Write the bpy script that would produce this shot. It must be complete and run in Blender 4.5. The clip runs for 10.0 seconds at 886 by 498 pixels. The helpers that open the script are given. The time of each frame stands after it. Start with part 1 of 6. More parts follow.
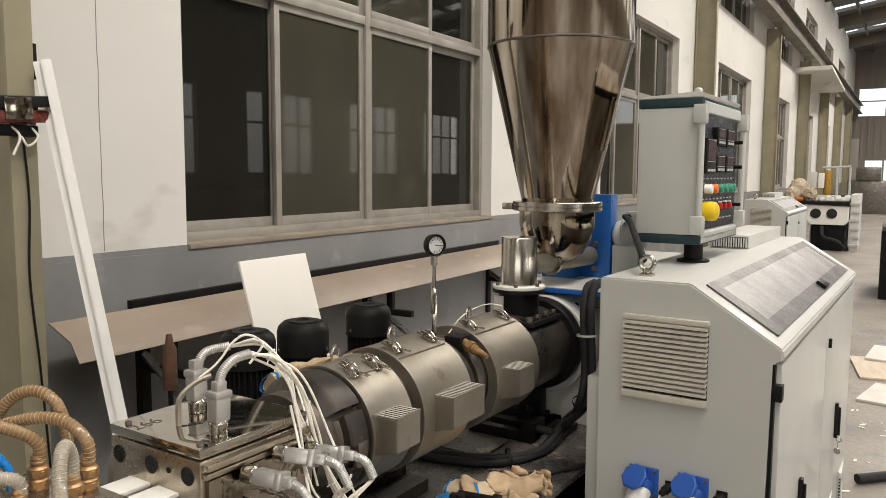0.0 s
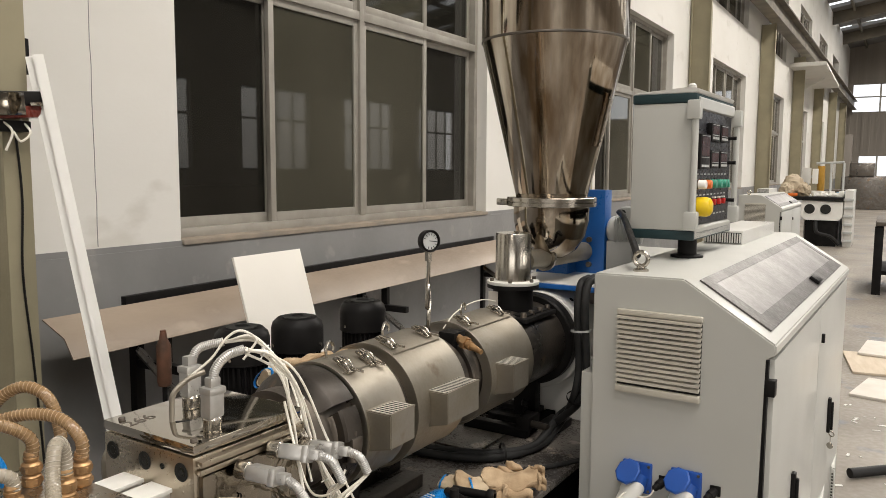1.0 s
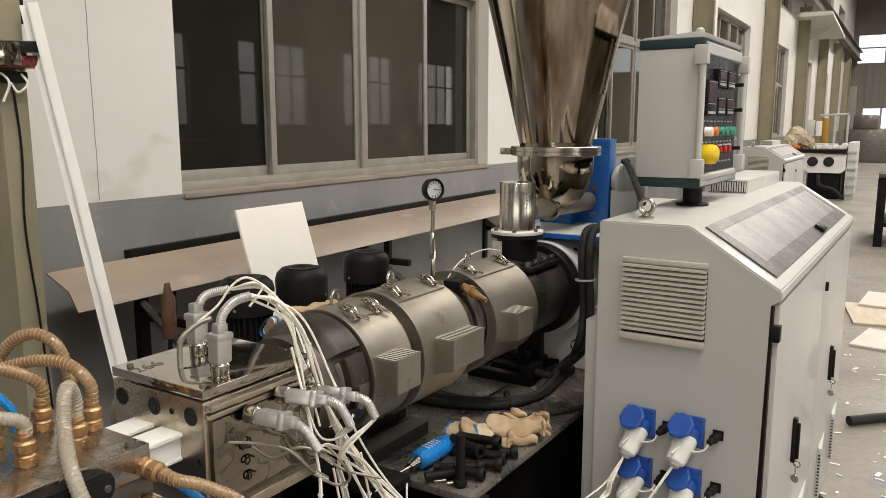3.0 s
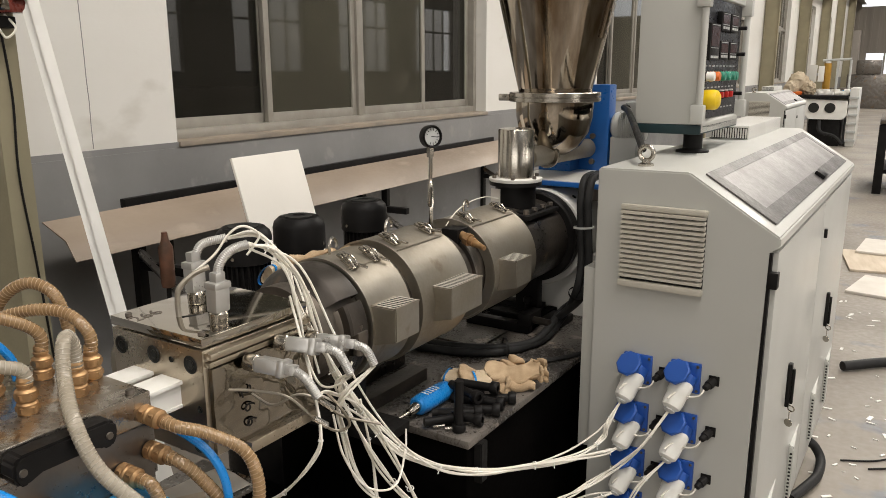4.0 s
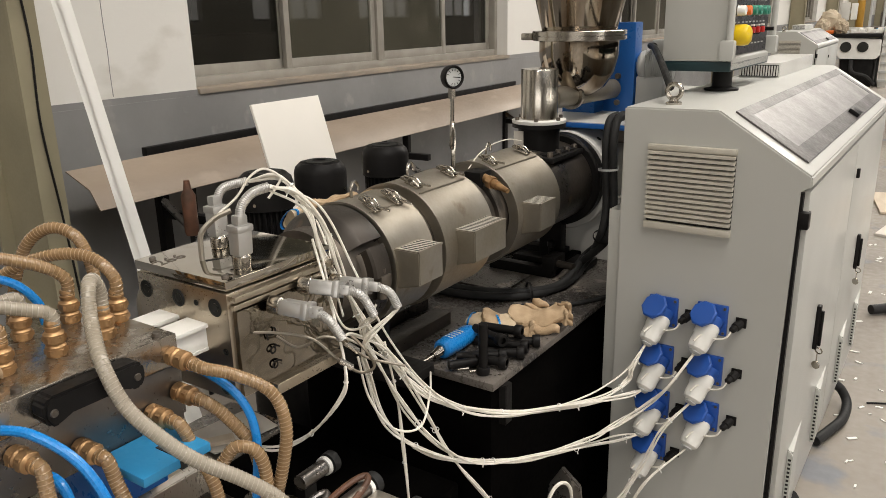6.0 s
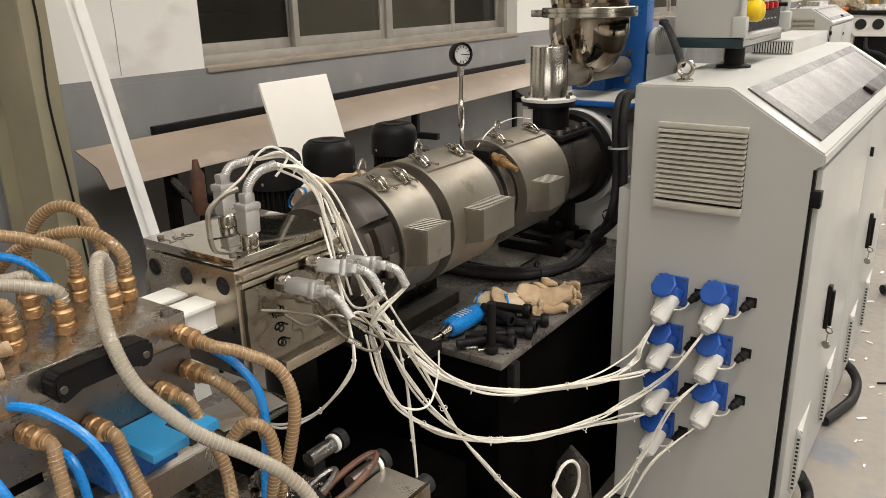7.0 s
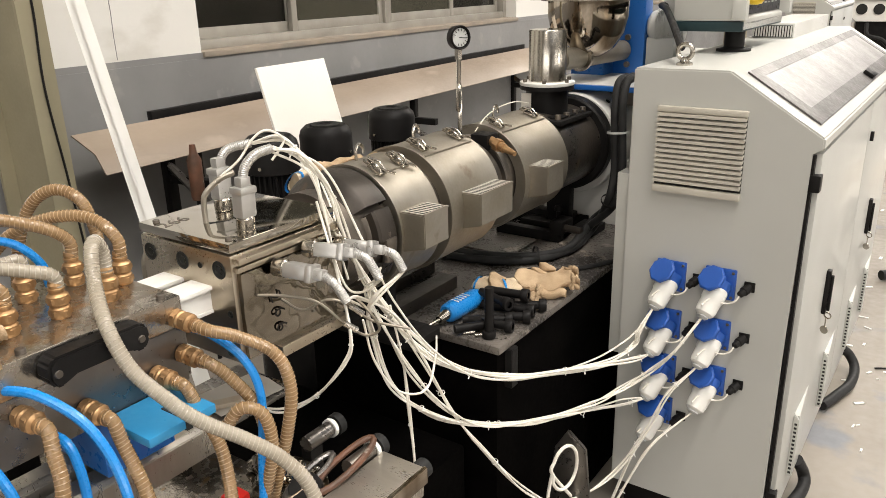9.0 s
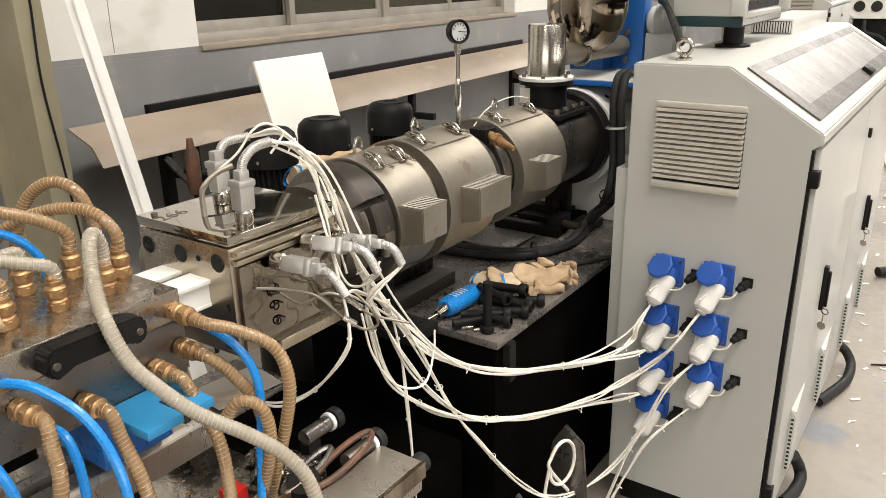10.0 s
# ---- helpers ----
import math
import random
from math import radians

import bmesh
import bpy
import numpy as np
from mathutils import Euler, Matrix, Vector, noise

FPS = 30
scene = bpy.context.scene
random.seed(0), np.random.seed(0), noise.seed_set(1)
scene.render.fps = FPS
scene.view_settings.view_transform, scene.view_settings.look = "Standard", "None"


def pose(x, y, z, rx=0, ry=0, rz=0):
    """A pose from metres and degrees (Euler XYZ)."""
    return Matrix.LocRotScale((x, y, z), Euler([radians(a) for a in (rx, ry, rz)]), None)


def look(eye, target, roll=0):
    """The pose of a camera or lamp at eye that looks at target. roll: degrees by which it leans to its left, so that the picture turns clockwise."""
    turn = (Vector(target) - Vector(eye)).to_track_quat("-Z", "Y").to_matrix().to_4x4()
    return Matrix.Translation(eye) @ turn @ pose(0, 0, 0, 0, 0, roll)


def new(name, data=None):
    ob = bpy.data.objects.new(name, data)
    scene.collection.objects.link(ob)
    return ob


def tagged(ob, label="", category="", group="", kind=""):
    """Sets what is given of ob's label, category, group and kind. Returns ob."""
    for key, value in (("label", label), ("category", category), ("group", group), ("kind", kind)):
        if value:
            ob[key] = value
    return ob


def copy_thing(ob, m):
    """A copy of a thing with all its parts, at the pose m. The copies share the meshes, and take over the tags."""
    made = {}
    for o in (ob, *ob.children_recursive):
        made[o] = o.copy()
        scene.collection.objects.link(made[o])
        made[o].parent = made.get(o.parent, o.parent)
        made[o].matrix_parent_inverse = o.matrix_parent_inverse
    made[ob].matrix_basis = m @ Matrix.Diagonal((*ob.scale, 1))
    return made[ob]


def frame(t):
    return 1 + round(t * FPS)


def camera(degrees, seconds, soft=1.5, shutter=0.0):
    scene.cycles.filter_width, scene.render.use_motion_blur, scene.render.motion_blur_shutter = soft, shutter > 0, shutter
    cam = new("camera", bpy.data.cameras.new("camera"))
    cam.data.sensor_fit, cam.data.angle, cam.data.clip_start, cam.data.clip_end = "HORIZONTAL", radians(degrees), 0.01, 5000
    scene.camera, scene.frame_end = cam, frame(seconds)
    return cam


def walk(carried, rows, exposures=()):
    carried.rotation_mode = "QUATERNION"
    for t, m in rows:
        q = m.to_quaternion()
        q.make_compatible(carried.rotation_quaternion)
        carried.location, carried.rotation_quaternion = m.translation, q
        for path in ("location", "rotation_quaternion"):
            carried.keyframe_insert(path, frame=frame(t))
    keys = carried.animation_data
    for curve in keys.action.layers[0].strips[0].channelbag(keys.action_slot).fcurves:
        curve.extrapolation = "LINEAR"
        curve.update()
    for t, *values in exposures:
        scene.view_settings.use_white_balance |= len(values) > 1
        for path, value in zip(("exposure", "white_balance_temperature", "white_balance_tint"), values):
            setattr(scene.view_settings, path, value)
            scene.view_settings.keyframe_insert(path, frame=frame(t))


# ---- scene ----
cam = camera(60.0, 10.0, 0.85)
PATH = [
    (0, (-0.07, -0.081, 1.549), (-1.069, 1.641, 1.353), 0.3),
    (0.5, (-0.07, -0.08, 1.549), (-1.063, 1.644, 1.346), 0.2),
    (1, (-0.068, -0.08, 1.549), (-1.055, 1.647, 1.342), 0.3),
    (1.5, (-0.07, -0.082, 1.547), (-1.055, 1.645, 1.33), 0.3),
    (2, (-0.072, -0.079, 1.544), (-1.057, 1.642, 1.287), 0.2),
    (2.5, (-0.075, -0.077, 1.54), (-1.063, 1.637, 1.247), 0.1),
    (3.8, (-0.084, -0.082, 1.514), (-1.043, 1.624, 1.103), -0.4),
    (4, (-0.084, -0.071, 1.526), (-1.048, 1.622, 1.074), -0.2),
    (4.5, (-0.087, -0.068, 1.521), (-1.047, 1.615, 1.026), -0.5),
    (5, (-0.091, -0.065, 1.517), (-1.051, 1.604, 0.977), -0.8),
    (5.5, (-0.093, -0.062, 1.512), (-1.072, 1.589, 0.952), -1.0),
    (7, (-0.094, -0.055, 1.504), (-1.105, 1.553, 0.875), -1.4),
    (7.5, (-0.092, -0.051, 1.501), (-1.099, 1.551, 0.855), -1.3),
    (8, (-0.092, -0.05, 1.5), (-1.096, 1.551, 0.846), -1.3),
    (8.5, (-0.094, -0.05, 1.499), (-1.098, 1.549, 0.839), -1.2),
    (9, (-0.094, -0.049, 1.498), (-1.097, 1.549, 0.836), -1.4),
    (9.5, (-0.095, -0.05, 1.498), (-1.094, 1.55, 0.832), -1.2),
    (10, (-0.098, -0.05, 1.495), (-1.092, 1.549, 0.822), -1.1),
]
walk(cam, [(t, look(eye, target, roll)) for t, eye, target, roll in PATH],
     [(0, -0.41), (2.5, -0.43), (4.0, -0.47), (5.7, -0.47), (7.0, -0.36), (7.5, -0.28), (8.0, -0.10), (8.5, 0.02), (10, 0.04)])

# ---- light ----
world = bpy.data.worlds.new("overcast_sky")
scene.world = world
world.use_nodes = True
wn = world.node_tree.nodes
sky = wn.new("ShaderNodeTexSky")
sky.sky_type, sky.sun_disc = "NISHITA", False
sky.sun_elevation, sky.sun_rotation = radians(48), radians(100)
sky.dust_density = 6.0
pale = wn.new("ShaderNodeHueSaturation")
pale.inputs["Saturation"].default_value, pale.inputs["Value"].default_value = 0.25, 1.5
world.node_tree.links.new(sky.outputs[0], pale.inputs["Color"])
world.node_tree.links.new(pale.outputs[0], wn["Background"].inputs[0])
wn["Background"].inputs[1].default_value = 0.15

sun = new("sun", bpy.data.lights.new("sun", "SUN"))
sun.data.energy, sun.data.angle, sun.data.color = 1.0, radians(12), (1, 0.95, 0.88)
sun.matrix_world = look((20, -6, 24), (0, 4, 0))


def area(name, eye, target, w, h, watts, color=(1, 0.93, 0.84)):
    lamp = bpy.data.lights.new(name, "AREA")
    lamp.shape, lamp.size, lamp.size_y, lamp.energy, lamp.color = "RECTANGLE", w, h, watts, color
    ob = new(name, lamp)
    ob.matrix_world = HALL @ look(eye, target)
    return ob


# Daylight in the openings of the hall: roof lights and the windows of the opposite wall.
BAY = 5.4
HALL = Matrix.Translation((-2.8, 3.5, 0)) @ Matrix.Rotation(radians(-1.3), 4, "Z") @ Matrix.Translation((2.8, -3.5, 0))
COLS = [1.42 + BAY * n for n in range(-2, 8)]
HALL_X0, HALL_X1, HALL_Y0, HALL_Y1 = -2.8, 13.2, -10.5, 44.0
EAVE, RIDGE_X, RIDGE = 7.6, 5.2, 8.9
for n in range(0, 9):
    yc = COLS[n] + BAY / 4 + (BAY / 2 if n % 2 else 0)
    area("roof_light_lamp", (1.6, yc, 8.25), (1.6, yc, 0), 1.0, 6.5, 430 if n < 4 else 620)
for n in range(1, 8):
    yc = COLS[n] + BAY / 2
    area("window_light_lamp", (13.34, yc, 2.9), (-2.8, yc, 2.9), 3.2, 2.7, 175 if n < 4 else 40, (1, 0.94, 0.86))
# Added fill from behind the camera; no window is known on that side.
area("added_end_fill_lamp", (3.0, -10.6, 3.2), (0, 4, 1.2), 8.0, 3.0, 210, (1, 0.94, 0.86))


# ---- materials ----
def mat(name, c, c2=None, rough=0.5, metal=0.0, scale=6.0, fine=90.0, bump=0.08, rvar=0.15, coat=0.0,
        transmission=0.0, specks=None, stretch=(1, 1, 1), speck_scale=14.0, speck_at=0.62, ior=1.45):
    """Two scales of colour and roughness change with fine relief, in metres of the object."""
    m = bpy.data.materials.new(name)
    m.use_nodes = True
    n, link = m.node_tree.nodes, m.node_tree.links.new
    b = n["Principled BSDF"]
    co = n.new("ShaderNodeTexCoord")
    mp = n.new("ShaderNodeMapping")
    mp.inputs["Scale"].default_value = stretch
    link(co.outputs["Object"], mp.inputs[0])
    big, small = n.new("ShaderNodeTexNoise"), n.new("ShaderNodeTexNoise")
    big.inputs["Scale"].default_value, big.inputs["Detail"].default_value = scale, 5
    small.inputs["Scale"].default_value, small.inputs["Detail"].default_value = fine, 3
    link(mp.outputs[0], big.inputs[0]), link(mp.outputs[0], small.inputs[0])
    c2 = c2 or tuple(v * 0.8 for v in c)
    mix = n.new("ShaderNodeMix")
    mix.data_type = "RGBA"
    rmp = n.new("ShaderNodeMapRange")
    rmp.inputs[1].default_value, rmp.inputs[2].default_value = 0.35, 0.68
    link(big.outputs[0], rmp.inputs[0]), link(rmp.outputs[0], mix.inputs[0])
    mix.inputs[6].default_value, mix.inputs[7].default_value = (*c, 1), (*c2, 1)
    out = mix.outputs[2]
    if specks:
        sp = n.new("ShaderNodeTexNoise")
        sp.inputs["Scale"].default_value, sp.inputs["Detail"].default_value = speck_scale, 8
        link(mp.outputs[0], sp.inputs[0])
        r2 = n.new("ShaderNodeMapRange")
        r2.inputs[1].default_value, r2.inputs[2].default_value = speck_at, speck_at + 0.08
        link(sp.outputs[0], r2.inputs[0])
        m2 = n.new("ShaderNodeMix")
        m2.data_type = "RGBA"
        link(r2.outputs[0], m2.inputs[0]), link(out, m2.inputs[6])
        m2.inputs[7].default_value = (*specks, 1)
        out = m2.outputs[2]
    link(out, b.inputs["Base Color"])
    rr = n.new("ShaderNodeMapRange")
    rr.inputs[1].default_value, rr.inputs[2].default_value = 0.3, 0.7
    rr.inputs[3].default_value, rr.inputs[4].default_value = max(0.02, rough - rvar), min(1, rough + rvar)
    add = n.new("ShaderNodeMath")
    add.operation = "MULTIPLY_ADD"
    add.inputs[1].default_value = 0.5
    half = n.new("ShaderNodeMath")
    half.operation = "MULTIPLY"
    half.inputs[1].default_value = 0.5
    link(big.outputs[0], half.inputs[0]), link(small.outputs[0], add.inputs[0]), link(half.outputs[0], add.inputs[2])
    link(add.outputs[0], rr.inputs[0]), link(rr.outputs[0], b.inputs["Roughness"])
    if bump:
        bp = n.new("ShaderNodeBump")
        bp.inputs["Strength"].default_value, bp.inputs["Distance"].default_value = bump, 0.004
        link(small.outputs[0], bp.inputs["Height"]), link(bp.outputs[0], b.inputs["Normal"])
    b.inputs["Metallic"].default_value = metal
    b.inputs["IOR"].default_value = ior
    b.inputs["Coat Weight"].default_value = coat
    b.inputs["Transmission Weight"].default_value = transmission
    return m


M_WALL = mat("white_plaster", (0.69, 0.675, 0.638), (0.645, 0.628, 0.585), 0.85, scale=1.3, fine=60, bump=0.1, specks=(0.59, 0.57, 0.525), speck_scale=3.1, speck_at=0.62, stretch=(1.2, 0.7, 1.3))
M_DADO = mat("grey_dado_paint", (0.235, 0.232, 0.23), (0.19, 0.188, 0.186), 0.5, scale=2.2, fine=50, specks=(0.27, 0.262, 0.25), speck_scale=6)
M_SILL = mat("dusty_sill", (0.29, 0.24, 0.185), (0.21, 0.185, 0.155), 0.8, scale=5)
M_FLOOR = mat("worn_concrete_floor", (0.265, 0.235, 0.198), (0.19, 0.168, 0.143), 0.5, scale=0.9, fine=30, bump=0.05, rvar=0.25, specks=(0.165, 0.17, 0.185), speck_scale=2.6, speck_at=0.58)
M_COLUMN = mat("olive_column_paint", (0.30, 0.265, 0.175), (0.24, 0.215, 0.145), 0.55, scale=3)
M_ROOF = mat("roof_sheet", (0.22, 0.21, 0.2), (0.16, 0.155, 0.15), 0.6, scale=0.6)
M_STEELBEAM = mat("brown_beam_paint", (0.16, 0.135, 0.10), (0.11, 0.10, 0.08), 0.6, scale=2)
M_FARWALL = mat("grey_cladding", (0.30, 0.27, 0.235), (0.25, 0.225, 0.2), 0.7, scale=0.8, stretch=(3, 1, 0.3))
M_ALU = mat("window_aluminium", (0.37, 0.35, 0.31), (0.30, 0.28, 0.245), 0.42, 0.4, scale=7)
# Shade of the room behind the panes, given as surface colour.
M_DARKROOM = mat("room_shade_colour", (0.05, 0.045, 0.04), (0.03, 0.028, 0.025), 0.9)
M_GLASS = mat("dusty_window_glass", (0.16, 0.155, 0.13), (0.11, 0.105, 0.085), 0.015, rvar=0.0, bump=0, transmission=0.93, scale=3)
M_GLASSDUST = mat("dust_filmed_window_glass", (0.112, 0.106, 0.078), (0.076, 0.072, 0.052), 0.03, rvar=0.02, bump=0, transmission=0.5, scale=2.2, specks=(0.128, 0.12, 0.09), speck_scale=3.0)
M_CAB = mat("light_grey_enamel", (0.49, 0.49, 0.46), (0.46, 0.46, 0.43), 0.38, scale=2.5, fine=260, bump=0.03, rvar=0.08, coat=0.15)
M_CABTOP = mat("pale_enamel", (0.62, 0.61, 0.58), (0.57, 0.56, 0.53), 0.36, scale=4, fine=260, bump=0.03, coat=0.15)
M_VENT = mat("beige_vent_plastic", (0.52, 0.49, 0.42), (0.47, 0.44, 0.38), 0.5, fine=200)
# Also the shade inside slots, screw recesses and openings, given as colour.
M_VENTDARK = mat("dark_mesh_and_hole_shade", (0.03, 0.03, 0.028), None, 0.8, ior=1.22)
M_BLACK = mat("black_paint", (0.008, 0.0075, 0.0075), (0.014, 0.013, 0.0125), 0.45, scale=12, ior=1.22)
# Black paint taken darker still, so the shade low down is in the colour.
M_BLACKBENCH = mat("black_steel_with_shade", (0.0012, 0.0011, 0.0011), (0.003, 0.0027, 0.0025), 0.55, scale=8, ior=1.06)
M_BENCHTOP = mat("oily_dusty_bench", (0.045, 0.041, 0.038), (0.155, 0.137, 0.12), 0.32, scale=6, fine=130, bump=0.3, rvar=0.3, specks=(0.30, 0.26, 0.22), speck_scale=16, speck_at=0.62)
M_RUBBER = mat("black_rubber", (0.02, 0.02, 0.02), (0.03, 0.03, 0.03), 0.5, scale=20, ior=1.22)
# Brown upright bands in the colour stand for reflections of the hall.
M_STAINLESS = mat("stainless_painted_reflections", (0.56, 0.505, 0.43), (0.17, 0.118, 0.07), 0.09, 1.0, scale=2.6, fine=40, bump=0.012, rvar=0.06, stretch=(6, 6, 0.35))
M_BRUSHED = mat("brushed_stainless", (0.50, 0.47, 0.42), (0.40, 0.37, 0.32), 0.22, 1.0, scale=4, fine=90, bump=0.008, rvar=0.05, stretch=(1, 5, 1))
M_COVER = mat("satin_cover_steel", (0.37, 0.34, 0.29), (0.28, 0.25, 0.20), 0.47, 0.88, scale=6, fine=140, bump=0.05, rvar=0.12, specks=(0.20, 0.155, 0.11), speck_scale=9, speck_at=0.64)
M_CLAMP = mat("worn_blackened_steel", (0.020, 0.018, 0.016), (0.050, 0.041, 0.033), 0.36, 0.25, scale=9, fine=120, bump=0.1, rvar=0.15, specks=(0.085, 0.056, 0.034), speck_scale=13, speck_at=0.64)
M_MIRROR = mat("mirror_polished_plate", (0.50, 0.47, 0.42), (0.42, 0.385, 0.33), 0.07, 1.0, scale=5, fine=60, bump=0.006, rvar=0.04)
M_BARREL = mat("heat_stained_steel", (0.10, 0.09, 0.08), (0.20, 0.17, 0.14), 0.45, 0.8, scale=10, rvar=0.2)
M_DIE = mat("die_tool_steel", (0.56, 0.50, 0.41), (0.42, 0.36, 0.28), 0.30, 1.0, scale=6, fine=200, bump=0.012, rvar=0.06)
M_FOIL = mat("crinkled_foil", (0.40, 0.37, 0.32), (0.22, 0.195, 0.16), 0.09, 1.0, scale=7, fine=16, bump=0.35, rvar=0.05)
M_CALIB = mat("wet_calibrator_steel", (0.42, 0.39, 0.35), (0.32, 0.28, 0.23), 0.25, 0.95, scale=14, fine=60, bump=0.25, rvar=0.18, specks=(0.40, 0.27, 0.15), speck_scale=22, speck_at=0.60)
M_CALSIDE = mat("dull_calibrator_side", (0.23, 0.22, 0.21), (0.17, 0.15, 0.13), 0.32, 0.9, scale=8, rvar=0.15, specks=(0.25, 0.17, 0.1), speck_scale=7, speck_at=0.62)
M_BRASS = mat("tarnished_brass", (0.54, 0.335, 0.165), (0.33, 0.20, 0.10), 0.42, 0.85, scale=40, fine=120, rvar=0.12)
M_BLUE = mat("blue_enamel", (0.015, 0.12, 0.42), (0.012, 0.10, 0.36), 0.35, scale=5, coat=0.2)
M_BLUEPL = mat("blue_plastic", (0.02, 0.09, 0.40), (0.016, 0.08, 0.35), 0.38, fine=300)
M_BLUETUBE = mat("blue_air_tube", (0.01, 0.22, 0.62), (0.01, 0.18, 0.52), 0.3, fine=200, coat=0.3)
M_BLUEBLOCK = mat("bright_blue_block", (0.03, 0.24, 0.47), (0.02, 0.17, 0.37), 0.4)
M_WHITEPL = mat("white_plastic", (0.80, 0.79, 0.75), (0.74, 0.73, 0.69), 0.4, fine=200, bump=0.03)
M_CREAM = mat("cream_cable", (0.78, 0.75, 0.68), (0.72, 0.68, 0.59), 0.5, scale=25)
M_BOARD = mat("white_board", (0.80, 0.77, 0.71), (0.76, 0.73, 0.67), 0.55, scale=2)
M_PLANK = mat("brown_dusty_sheet", (0.30, 0.24, 0.185), (0.205, 0.16, 0.12), 0.42, scale=3, stretch=(1, 0.4, 1), specks=(0.30, 0.24, 0.185), speck_scale=6)
M_HOSE = mat("amber_hose", (0.42, 0.27, 0.135), (0.29, 0.175, 0.08), 0.14, scale=9, fine=80, transmission=0.4, coat=0.4)
M_HOSEPALE = mat("pale_clear_hose", (0.42, 0.375, 0.30), (0.35, 0.30, 0.225), 0.18, scale=9, fine=80, transmission=0.25, coat=0.3)
M_PALEWIRE = mat("pale_hose_spiral", (0.56, 0.51, 0.425), (0.47, 0.42, 0.335), 0.14, transmission=0.3, coat=0.4)
M_HOSEWIRE = mat("hose_spiral", (0.50, 0.345, 0.195), (0.37, 0.24, 0.125), 0.14, transmission=0.3, coat=0.4)
M_GLOVE = mat("work_glove_cotton", (0.52, 0.385, 0.245), (0.35, 0.245, 0.145), 0.9, scale=24, fine=400, bump=0.5)
M_CUFF = mat("knitted_cuff", (0.60, 0.49, 0.35), (0.48, 0.37, 0.24), 0.9, scale=30, fine=300, bump=0.4)
M_DKGREEN = mat("dark_green_trim", (0.012, 0.035, 0.04), None, 0.45)
M_PANEL = mat("black_control_panel", (0.02, 0.02, 0.024), (0.026, 0.026, 0.03), 0.3, ior=1.22)
M_DISPLAY = mat("red_display_window", (0.035, 0.006, 0.005), (0.022, 0.004, 0.004), 0.2, ior=1.25)
M_YELLOW = mat("yellow_plastic", (0.80, 0.56, 0.01), (0.74, 0.50, 0.01), 0.35)
M_ORANGE = mat("orange_plastic", (0.75, 0.16, 0.02), None, 0.35)
M_GREEN = mat("green_plastic", (0.02, 0.25, 0.16), None, 0.35)
M_RED = mat("red_plastic", (0.55, 0.02, 0.015), None, 0.35)
M_CAST = mat("cast_aluminium", (0.54, 0.53, 0.51), (0.45, 0.44, 0.42), 0.38, 0.75, scale=12, fine=160, bump=0.03)
M_MOTORGREY = mat("grey_motor_paint", (0.48, 0.49, 0.48), (0.42, 0.43, 0.42), 0.4)
M_WOOD = mat("pale_plywood", (0.62, 0.53, 0.42), (0.54, 0.45, 0.34), 0.7, scale=4, stretch=(6, 1, 1))
M_PAPER = mat("pale_sheet", (0.70, 0.66, 0.60), (0.62, 0.58, 0.52), 0.7)
M_RUST = mat("rusty_brown_metal", (0.14, 0.062, 0.036), (0.06, 0.034, 0.022), 0.5, scale=14, specks=(0.34, 0.30, 0.25), speck_scale=26, speck_at=0.66)
M_TABLE = mat("aluminium_rail", (0.56, 0.52, 0.46), (0.46, 0.42, 0.36), 0.35, 0.85, scale=6, stretch=(1, 6, 1))
M_SACK = mat("woven_sack", (0.50, 0.42, 0.31), (0.38, 0.31, 0.22), 0.9, scale=4, fine=90, bump=0.3)
M_AMBER = mat("amber_post_paint", (0.46, 0.25, 0.03), (0.36, 0.19, 0.025), 0.5)
M_BURGUNDY = mat("burgundy_plastic", (0.16, 0.035, 0.025), (0.12, 0.028, 0.02), 0.3)
M_SCREENPANE = mat("smoked_cover_sheet", (0.20, 0.19, 0.185), (0.155, 0.147, 0.142), 0.42, scale=9, rvar=0.12)
M_SCREENEDGE = mat("dark_cover_edge", (0.075, 0.068, 0.065), (0.055, 0.05, 0.048), 0.45, scale=9)


# ---- building helpers ----
MACHINE = pose(-0.26, 1.80, 0, 0, 0, -3)
IDENT = Matrix.Identity(4)
ORIGIN = {}


def thing(name, at, label, category, group="", m=IDENT, kind=""):
    """An Empty at the thing's base; its parts are given in the frame m."""
    ob = new(name)
    ob.empty_display_size = 0.05
    ob.matrix_world = m @ Matrix.Translation(at)
    ORIGIN[ob.name] = Vector(at)
    return tagged(ob, label, category, group, kind)


def part(name, bm, material, parent, label=""):
    """One mesh object under a thing or a part, from a bmesh in the thing's frame."""
    root = parent
    while root.parent:
        root = root.parent
    bmesh.ops.translate(bm, verts=bm.verts, vec=-ORIGIN[root.name])
    ob = new(name, to_mesh(name, bm, material))
    ob.parent = parent
    return tagged(ob, label)


def to_mesh(name, bm, material):
    bmesh.ops.recalc_face_normals(bm, faces=bm.faces)
    me = bpy.data.meshes.new(name)
    bm.to_mesh(me)
    bm.free()
    me.materials.append(material)
    smooth(me)
    return me


def smooth(me, angle=35):
    me.polygons.foreach_set("use_smooth", [True] * len(me.polygons))
    me.set_sharp_from_angle(angle=radians(angle))


def structure(name, bm, material, label, category, m=HALL):
    ob = new(name, to_mesh(name, bm, material))
    ob.matrix_world = m
    return tagged(ob, label, category, kind="structure")


def single(name, bm, material, at, label, category, group="", m=IDENT, kind=""):
    bmesh.ops.translate(bm, verts=bm.verts, vec=-Vector(at))
    ob = new(name, to_mesh(name, bm, material))
    ob.matrix_world = m @ Matrix.Translation(at)
    ORIGIN[ob.name] = Vector(at)
    return tagged(ob, label, category, group, kind)


